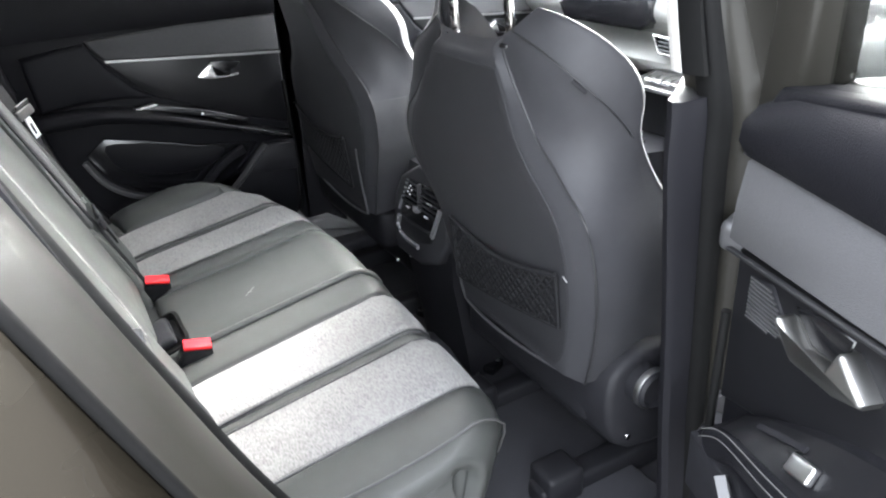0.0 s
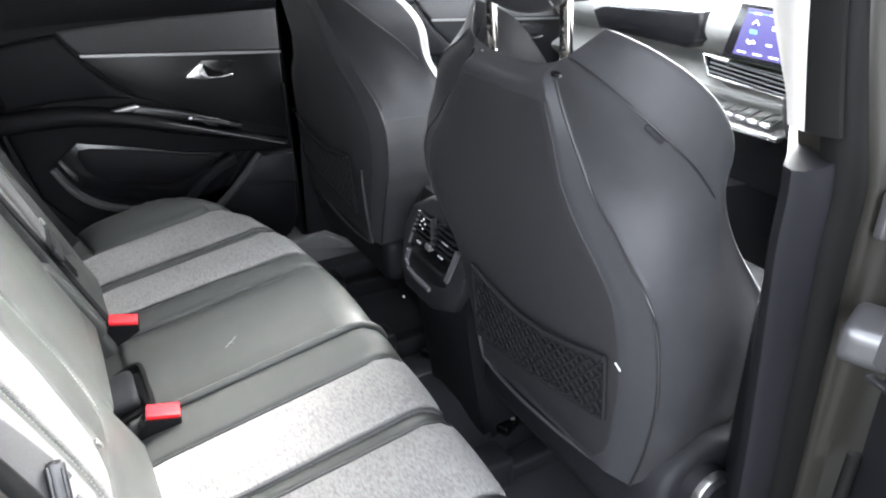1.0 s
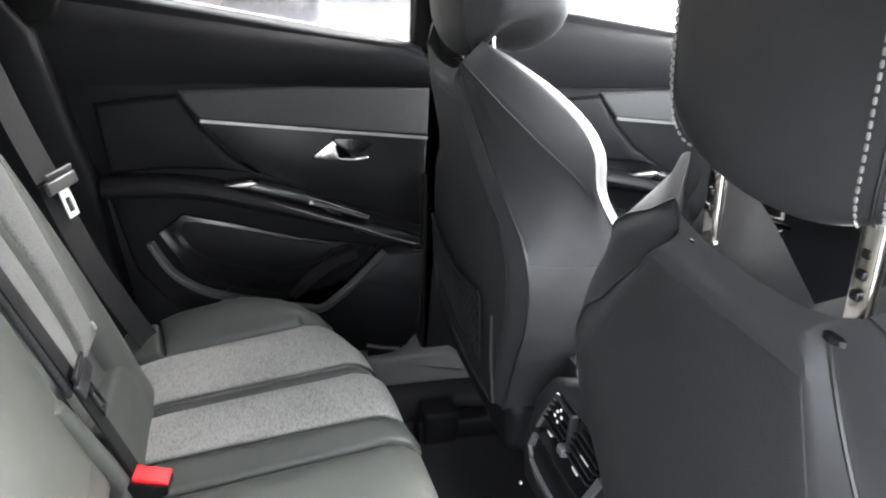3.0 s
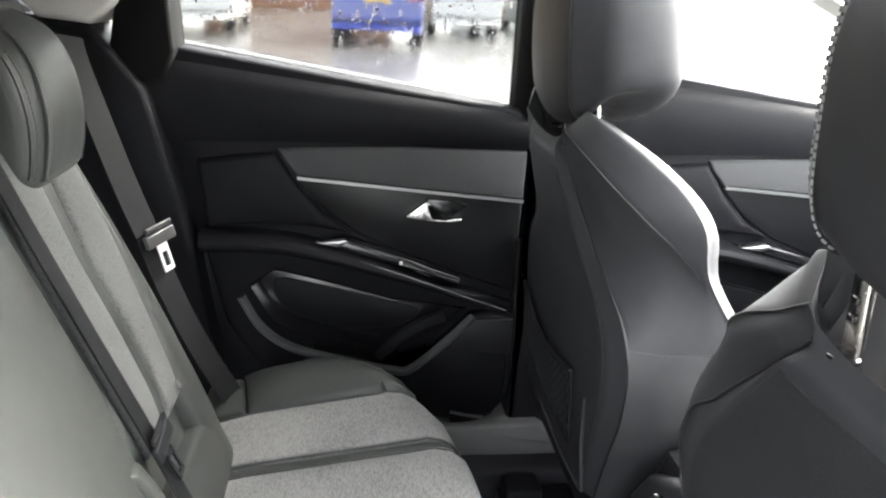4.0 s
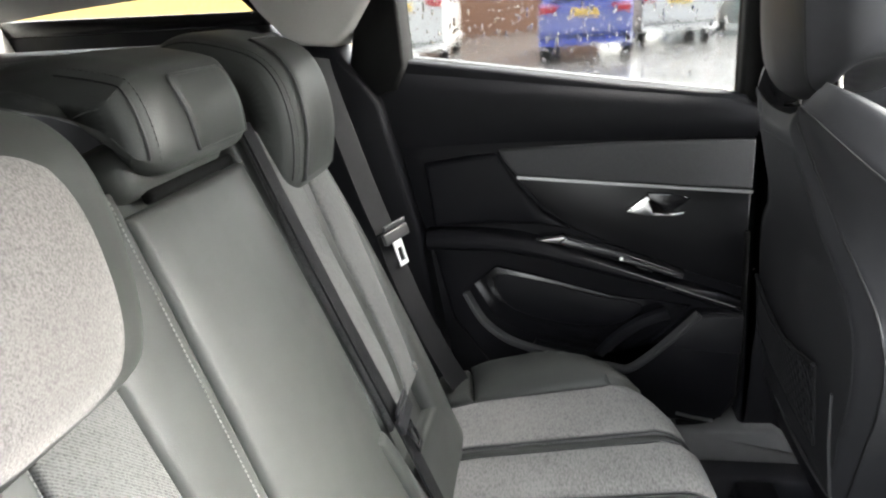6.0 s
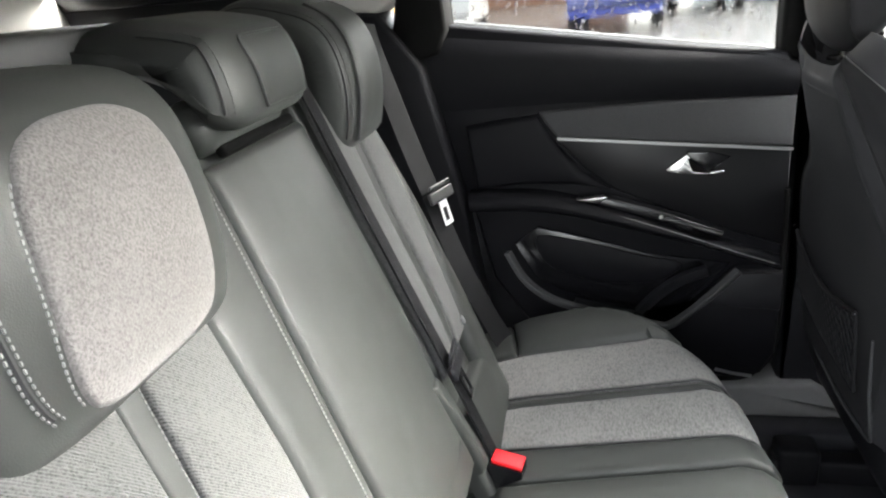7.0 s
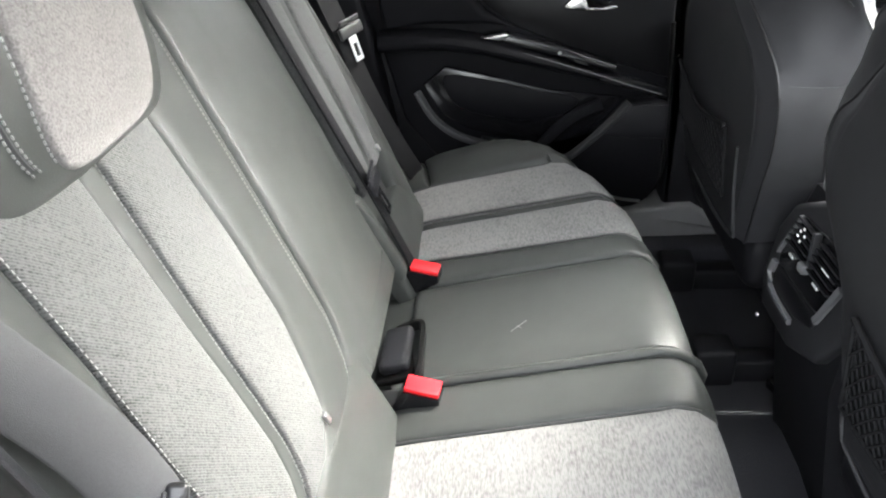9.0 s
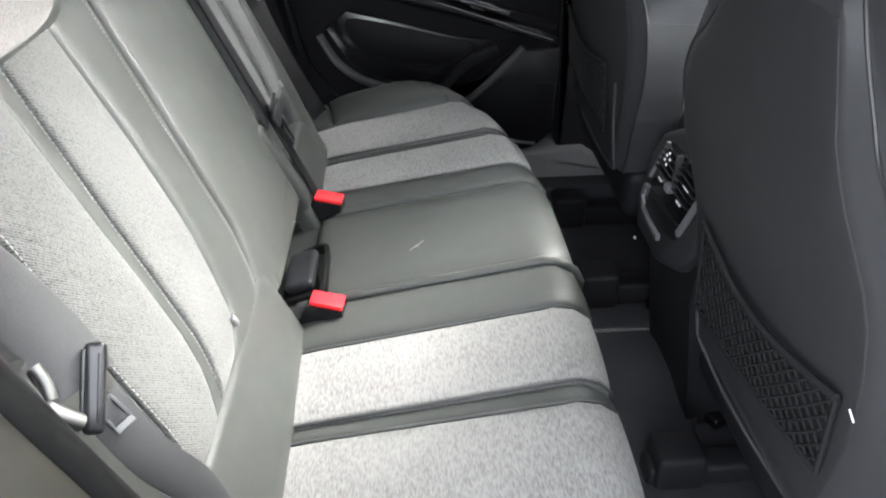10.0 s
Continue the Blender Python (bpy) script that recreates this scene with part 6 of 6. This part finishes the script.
for a, h, w_, t_ in ((-0.05, 1.205, 0.02, 0.003), (-0.09, 1.205, 0.02, 0.003), (-0.055, 1.150, 0.022, 0.004), (-0.10, 1.150, 0.014, 0.004), (-0.14, 1.150, 0.014, 0.004), (-0.18, 1.150, 0.014, 0.004), (-0.04, 1.129, 0.022, 0.003), (-0.08, 1.129, 0.022, 0.003), (-0.12, 1.129, 0.022, 0.003), (-0.16, 1.129, 0.022, 0.003), (-0.20, 1.129, 0.022, 0.003), (-0.105, 1.182, 0.020, 0.008), (-0.145, 1.182, 0.022, 0.008)):
    rbox(bm, (0.001, w_, t_), 0.0004, Matrix.Translation(S2(a, 0.0105, h)))
for s, h in ((1, 1.190), (-1, 1.148)):
    tube(bm, [S2(-0.045, 0.0105, h - s * 0.006), S2(-0.053, 0.0105, h + s * 0.002), S2(-0.061, 0.0105, h - s * 0.006)], 0.0016, 5)
part("display_icons", bm, emitter("screen_white", (0.75, 0.78, 0.9), 0.16), sc, "white display icons", kind="stuff")
bm = bmesh.new()
for a, h, w_, t_ in ((-0.053, 1.170, 0.018, 0.008), (-0.19, 1.170, 0.018, 0.008), (-0.128, 1.205, 0.20, 0.0012)):
    rbox(bm, (0.001, w_, t_), 0.0004, Matrix.Translation(S2(a, 0.0105, h)))
part("display_figures", bm, emitter("screen_blue", (0.1, 0.35, 0.9), 0.18), sc, "blue display figures", kind="stuff")
vt = lambda a, d, h: Vector((1.332 - d, a, h))
v = part("dash_vent", plate([(0.075, 1.100), (-0.20, 1.092), (-0.20, 1.052), (0.050, 1.058)], vt, -0.02, 0.010, 0.003), GLOSS, dash, "black central air vent")
bm = bmesh.new()
tube(bm, [vt(a, 0.012, h) for a, h in ((-0.20, 1.094), (0.072, 1.102), (0.050, 1.060), (-0.20, 1.053))], 0.003, 6)
part("vent_chrome", bm, CHROME, v, "chrome vent outline")
for k in range(4):
    bm = box((0.012, 0.235, 0.0035), 0.001, (1.318, -0.07, 1.064 + 0.0095 * k), 3, 20, 0)
    part("vent_slat", bm, DARKMETAL, v)
for k in range(7):
    part("toggle_key", rbox(bmesh.new(), (0.05, 0.026, 0.010), 0.004, pose(1.315, 0.055 - 0.032 * k, 1.002, 0, -14, 0)), CHROME, dash, "chrome toggle key")
bm = box((0.10, 0.30, 0.012), 0.004, (1.33, -0.03, 0.985), 0, -10, 0)
part("key_shelf", bm, SILVER, dash, "silver key shelf")
lev = thing("gear_selector", (1.08, 0.0, 0.86), "chrome and gloss gear selector on a silver plate", "gear lever")
bm = box((0.22, 0.12, 0.012), 0.005, (1.08, 0.0, 0.888), 0, 4, 0)
part("selector_plate", bm, CHROME, lev, "bright chrome plate")
bm = rbox(bmesh.new(), (0.055, 0.04, 0.085), 0.018, pose(1.08, 0.0, 0.93, 0, 28, 0), 4)
part("selector_grip", bm, CHROME, lev, "chrome selector grip", sub=1)
wheel = thing("steering_wheel", (1.20, -0.43, 1.0), "black leather steering wheel with grey spokes", "steering wheel")
wm = pose(1.20, -0.437, 1.055, 0, 65, 0)
bm = bmesh.new()
tube(bm, [wm @ Vector((0.155 * math.cos(t), 0.175 * math.sin(t), 0)) for t in [2 * math.pi * i / 40 for i in range(41)]], 0.016, 10)
part("wheel_rim", bm, LEATHER, wheel, "black leather rim")
part("wheel_hub", rbox(bmesh.new(), (0.11, 0.15, 0.05), 0.02, wm), PLASTIC, wheel, "black hub")
for s in (-1, 1):
    part("wheel_spoke", rbox(bmesh.new(), (0.035, 0.10, 0.02), 0.008, wm @ pose(0, s * 0.115, 0)), SILVER, wheel, "grey metal spoke")
part("wheel_column", rbox(bmesh.new(), (0.12, 0.12, 0.30), 0.03, wm @ pose(0, 0, 0.17)), PLASTIC, wheel)

mat_ = thing("floor_mat", (0.45, 0.05, 0.43), "black carpet floor mat with bound edge", "floor mat")
MAT_EDGE = [(0.30, 0.02), (0.45, 0.12), (0.645, 0.125), (0.663, 0.10), (0.676, -0.063), (0.650, -0.12), (0.631, -0.165), (0.640, -0.20), (0.665, -0.21), (0.709, -0.195), (0.745, -0.19)]
bm = plate([(0.28, -0.62)] + MAT_EDGE + [(0.745, -0.62)], lambda a, d, h: Vector((a, h, 0.434 + d)), 0, 0.009, 0.003)
part("mat_carpet", bm, CARPET, mat_, "black pile")
bm = bmesh.new()
tube(bm, [(q.x, q.y, 0.443) for q in spline([(a, b, 0) for a, b in MAT_EDGE], 6)], 0.004, 6)
part("mat_binding", bm, BELTGREY, mat_, "grey bound edge")
for x, y in ((0.685, 0.202), (0.696, -0.117)):
    fx = thing("floor_fixing", (x, y, 0.43), "small black floor fixing with a bright screw", "fixing", "floor fixings")
    part("fixing_base", rbox(bmesh.new(), (0.05, 0.03, 0.022), 0.006, pose(x, y, 0.448, 0, 0, 25)), GLOSS, fx, "black plastic base")
    part("screw", disc(bmesh.new(), (x + 0.012, y, 0.458), (0, 0, 1), ((0, 0.005), (0.003, 0.004)), 10), SILVER, fx)


# ---- cars and walls of the car park ----
BLUE = material("blue_car_paint", (0.014, 0.026, 0.17), 0.25, var=0.05, coat=0.6)
WHITE = material("white_car_paint", (0.36, 0.36, 0.355), 0.3, var=0.04, coat=0.5)
GREY = material("teal_grey_car_paint", (0.16, 0.22, 0.23), 0.3, var=0.05, coat=0.5)
TYRE = material("black_tyre", (0.015, 0.015, 0.015), 0.8, var=0.2)
DARKGLASS = material("dark_car_glass", (0.015, 0.018, 0.02), 0.08, var=0.05)
LAMP = material("red_tail_lamp", (0.28, 0.008, 0.01), 0.2, var=0.05)
YELLOW = material("yellow_number_plate", (0.85, 0.55, 0.02), 0.4, var=0.03)
BARS = material("black_plate_bars", (0.02, 0.02, 0.02), 0.5)


def parked_car(at, turn, paint, label, length=4.1, width=1.76, height=1.46, boxy=0.0):
    """A hatchback, its tail towards local -x."""
    car = thing("parked_car", at, label, "car", "parked cars")
    M = Matrix.Translation(at) @ pose(0, 0, 0, 0, 0, turn)
    belt = 0.62 * height
    side_ = [(-length / 2, 0.38), (-length / 2 + 0.02, 0.62), (-length / 2 + 0.10, belt), (-length / 2 + 0.6, belt + 0.03), (length * 0.18, belt), (length / 2 - 0.25, belt * 0.86), (length / 2 - 0.03, belt * 0.66), (length / 2, 0.40), (length / 2 - 0.15, 0.24), (-length / 2 + 0.15, 0.24)]
    S = lambda a, d, h: M @ Vector((a, d, h))
    rows = []
    for k, w in ((-1.0, 0.94), (-0.96, 1.0), (-0.5, 1.0), (0.5, 1.0), (0.96, 1.0), (1.0, 0.94)):
        c = (sum(p[0] for p in side_) / len(side_), 0.55)
        rows.append([S(lerp(c[0], a, w), k * width / 2, lerp(c[1], h, w)) for a, h in [tuple(q)[:2] for q in spline([(a, h, 0) for a, h in side_], 3, True)]])
    bm = bmesh.new()
    vs = grid(bm, rows, close=True)
    bm.faces.new(vs[0][::-1])
    bm.faces.new(vs[-1])
    body = part("body", bm, paint, car, "painted body")
    bm = bmesh.new()
    r0, r1 = -length / 2 + 0.12, length * 0.20
    t0, t1 = r0 + lerp(0.42, 0.12, boxy), lerp(length * 0.02, length * 0.1, boxy)
    rows = []
    for k, tuck in ((0.0, 0.0), (0.3, 0.05), (0.65, 0.12), (0.9, 0.19), (1.0, 0.27)):
        a0, a1 = lerp(r0, t0, k), lerp(r1, t1, k)
        w = width / 2 - 0.06 - tuck * lerp(1, 0.5, boxy)
        z = lerp(belt, height, 1 - (1 - k) ** 1.25)
        rows.append([S(a, y, z) for a, y in ((a0 + 0.08, -w), (a0, -w + 0.12), (a0 - 0.03, 0), (a0, w - 0.12), (a0 + 0.08, w), (a1 - 0.1, w), (a1, w - 0.15), (a1 + 0.05, 0), (a1, -w + 0.15), (a1 - 0.1, -w))])
    vs = grid(bm, rows, close=True)
    bm.faces.new(vs[-1])
    bm.faces.new(vs[0][::-1])
    part("cabin", bm, paint, car, "painted cabin and roof")
    tail = lambda y, d, h: S(lerp(r0, t0, 1 - (1 - min(1, max(0, (h - belt) / (height - belt)))) ** 0.8) - 0.035 - d, y, h)
    part("rear_window", plate([(-width * 0.36, belt + 0.06), (width * 0.36, belt + 0.06), (width * 0.29, height - 0.10), (-width * 0.29, height - 0.10)], tail, -0.03, 0.012, 0.01), DARKGLASS, car, "dark rear window")
    back_ = lambda y, d, h: S(-length / 2 - d + 0.04, y, h)
    for s in (-1, 1):
        part("tail_lamp", plate([(s * width * 0.27, belt - 0.03), (s * width * 0.47, belt - 0.01), (s * width * 0.48, belt - 0.16), (s * width * 0.33, belt - 0.14)], back_, -0.16, 0.03, 0.01), LAMP, car, "red tail lamp")
        part("side_window", plate([(r0 + 0.35, belt + 0.05), (r1 - 0.15, belt + 0.05), (t1 - 0.1, height - 0.14), (t0 + 0.25, height - 0.14)], lambda a, d, h, s=s: S(a, s * (width / 2 - 0.075 - 0.20 * max(0, (h - belt) / (height - belt)) ** 1.3 * lerp(1, 0.5, boxy) + d), h), -0.05, 0.012, 0.01), DARKGLASS, car, "dark side windows")
        for a in (-length / 2 + 0.75, length / 2 - 0.80):
            bm = disc(bmesh.new(), S(a, s * (width / 2 - 0.20), 0.31), S(0, s, 0) - S(0, 0, 0), ((0, 0.30), (0.02, 0.31), (0.17, 0.31), (0.21, 0.28), (0.205, 0.2)), 24)
            wh = part("wheel", bm, TYRE, car, "black tyre")
            bm = disc(bmesh.new(), S(a, s * (width / 2 - 0.0), 0.31), S(0, s, 0) - S(0, 0, 0), ((0, 0.20), (0.012, 0.19), (0.016, 0.06)), 20)
            part("rim", bm, SILVER, wh, "silver rim")
    part("bumper", plate([(-width * 0.46, 0.26), (width * 0.46, 0.26), (width * 0.48, 0.44), (-width * 0.48, 0.44)], back_, -0.2, 0.05, 0.03), TYRE, car, "dark lower bumper")
    pl_ = part("number_plate", plate([(-0.26, belt - 0.20), (0.26, belt - 0.20), (0.26, belt - 0.09), (-0.26, belt - 0.09)], back_, -0.01, 0.032, 0.003), YELLOW, car, "yellow number plate")
    for i in range(7):
        part("plate_bar", plate([(-0.22 + 0.063 * i, belt - 0.18), (-0.18 + 0.063 * i, belt - 0.18), (-0.18 + 0.063 * i, belt - 0.11), (-0.22 + 0.063 * i, belt - 0.11)], back_, 0.0, 0.035, 0.001), BARS, pl_)
    return car


parked_car((0.78, 17.4, FAR_Z), 86, BLUE, "blue hatchback parked with its tail this way", 4.2, 1.80, 1.52)
parked_car((2.85, 21.0, FAR_Z), 91, WHITE, "white hatchback parked beside the blue car", 4.0, 1.72, 1.62, 0.6)
parked_car((-3.45, 19.8, FAR_Z), 92, WHITE, "white van parked by the brown wall", 4.6, 1.95, 1.95, 1.0)
parked_car((5.5, 22.5, FAR_Z), 94, GREY, "teal grey hatchback parked at the row's end", 4.0, 1.74, 1.5)
BRICK = material("brown_brick", (0.20, 0.105, 0.068), 0.85, var=0.35, scale=8, bump=0.4, bump_scale=40)
BUFF = material("buff_brick", (0.40, 0.27, 0.085), 0.85, var=0.2, scale=6, bump=0.3, bump_scale=40)
RENDERED = material("pale_grey_cladding", (0.45, 0.50, 0.50), 0.8, var=0.1, scale=4)
ROOFING = material("slate_roof", (0.09, 0.09, 0.10), 0.7, var=0.2, scale=10)


def building(x0, x1, y, depth, h, mat, label):
    b = thing("building", ((x0 + x1) / 2, y, GROUND_Z), label, "building")
    part("wall", box((x1 - x0, depth, h), 0.03, ((x0 + x1) / 2, y + depth / 2, GROUND_Z + h / 2)), mat, b, "plain wall")
    bm = bmesh.new()
    rows = [[Vector((x, yy, zz)) for yy, zz in ((y - 0.3, GROUND_Z + h), (y + depth / 2, GROUND_Z + h + depth * 0.35), (y + depth + 0.3, GROUND_Z + h), (y + depth + 0.3, GROUND_Z + h - 0.15), (y - 0.3, GROUND_Z + h - 0.15))] for x in (x0 - 0.3, x1 + 0.3)]
    vs = grid(bm, rows, close=True)
    bm.faces.new(vs[0][::-1])
    bm.faces.new(vs[1])
    part("roof", bm, ROOFING, b, "slate roof", smooth=False)
    n = max(2, int((x1 - x0) / 3))
    for i in range(n):
        xc = x0 + (i + 0.5) * (x1 - x0) / n
        w = part("window", box((1.2, 0.08, 1.2), 0.01, (xc, y - 0.02, GROUND_Z + h * 0.68)), LABELWHITE, b, "white window frame")
        part("pane", box((1.0, 0.06, 1.0), 0.005, (xc, y - 0.05, GROUND_Z + h * 0.68)), DARKGLASS, w)
    return b


building(-5.2, 1.6, 30, 8, 5.0, BRICK, "brown brick building behind the parked cars")
building(-34, -7.5, 27, 9, 6.0, BUFF, "buff brick building across the car park")
building(5.5, 26, 36, 9, 4.5, RENDERED, "pale grey clad building in the distance")
LEAF = material("wet_green_leaf", (0.05, 0.10, 0.04), 0.5, var=0.4, scale=3, per_object=0.2)
BARK = material("brown_bark", (0.12, 0.09, 0.06), 0.9, var=0.3, scale=20, bump=0.5, bump_scale=30)


def tree(x, y, h, seed):
    rng = random.Random(seed)
    t = thing("tree", (x, y, GROUND_Z), "leafy green tree at the edge of the car park", "tree", "boundary trees")
    rows = [[Vector((x + (0.22 - 0.18 * k) * math.cos(a) + 0.15 * math.sin(k * 4 + seed), y + (0.22 - 0.18 * k) * math.sin(a), GROUND_Z + k * h * 0.8)) for a in [2 * math.pi * i / 9 for i in range(9)]] for k in [j / 7 for j in range(8)]]
    bm = bmesh.new()
    vs = grid(bm, rows, close=True)
    bm.faces.new(vs[-1])
    for i in range(7):
        a = rng.uniform(0, 6.28)
        z = GROUND_Z + h * rng.uniform(0.3, 0.65)
        tube(bm, [(x, y, z), (x + math.cos(a) * 0.8, y + math.sin(a) * 0.8, z + 0.7), (x + math.cos(a) * 1.7, y + math.sin(a) * 1.7, z + 1.1)], 0.05)
    part("trunk", bm, BARK, t, "brown trunk and limbs")
    bm = bmesh.new()
    clumps = [(rng.gauss(0, 1.1), rng.gauss(0, 1.1), h * rng.uniform(0.28, 1.0)) for _ in range(45)]
    for cx, cy, cz in clumps:
        for _ in range(55):
            p = Vector((x + cx + rng.gauss(0, 0.32), y + cy + rng.gauss(0, 0.32), GROUND_Z + cz + rng.gauss(0, 0.28)))
            u = Vector((rng.gauss(0, 1), rng.gauss(0, 1), rng.gauss(0, 1))).normalized() * 0.11
            w = u.cross(Vector((rng.gauss(0, 1), rng.gauss(0, 1), rng.gauss(0, 1)))).normalized() * 0.06
            q = [bm.verts.new(v) for v in (p - u, p + w, p + u, p - w)]
            bm.faces.new(q)
    part("crown", bm, LEAF, t, "green leaves", smooth=False, kind="stuff")


for i, (x, y) in enumerate(((36, 10), (39, 18), (36, 26), (40, 35), (38, 2))):
    tree(x, y, 4.2 + 0.4 * (i % 3), i + 3)
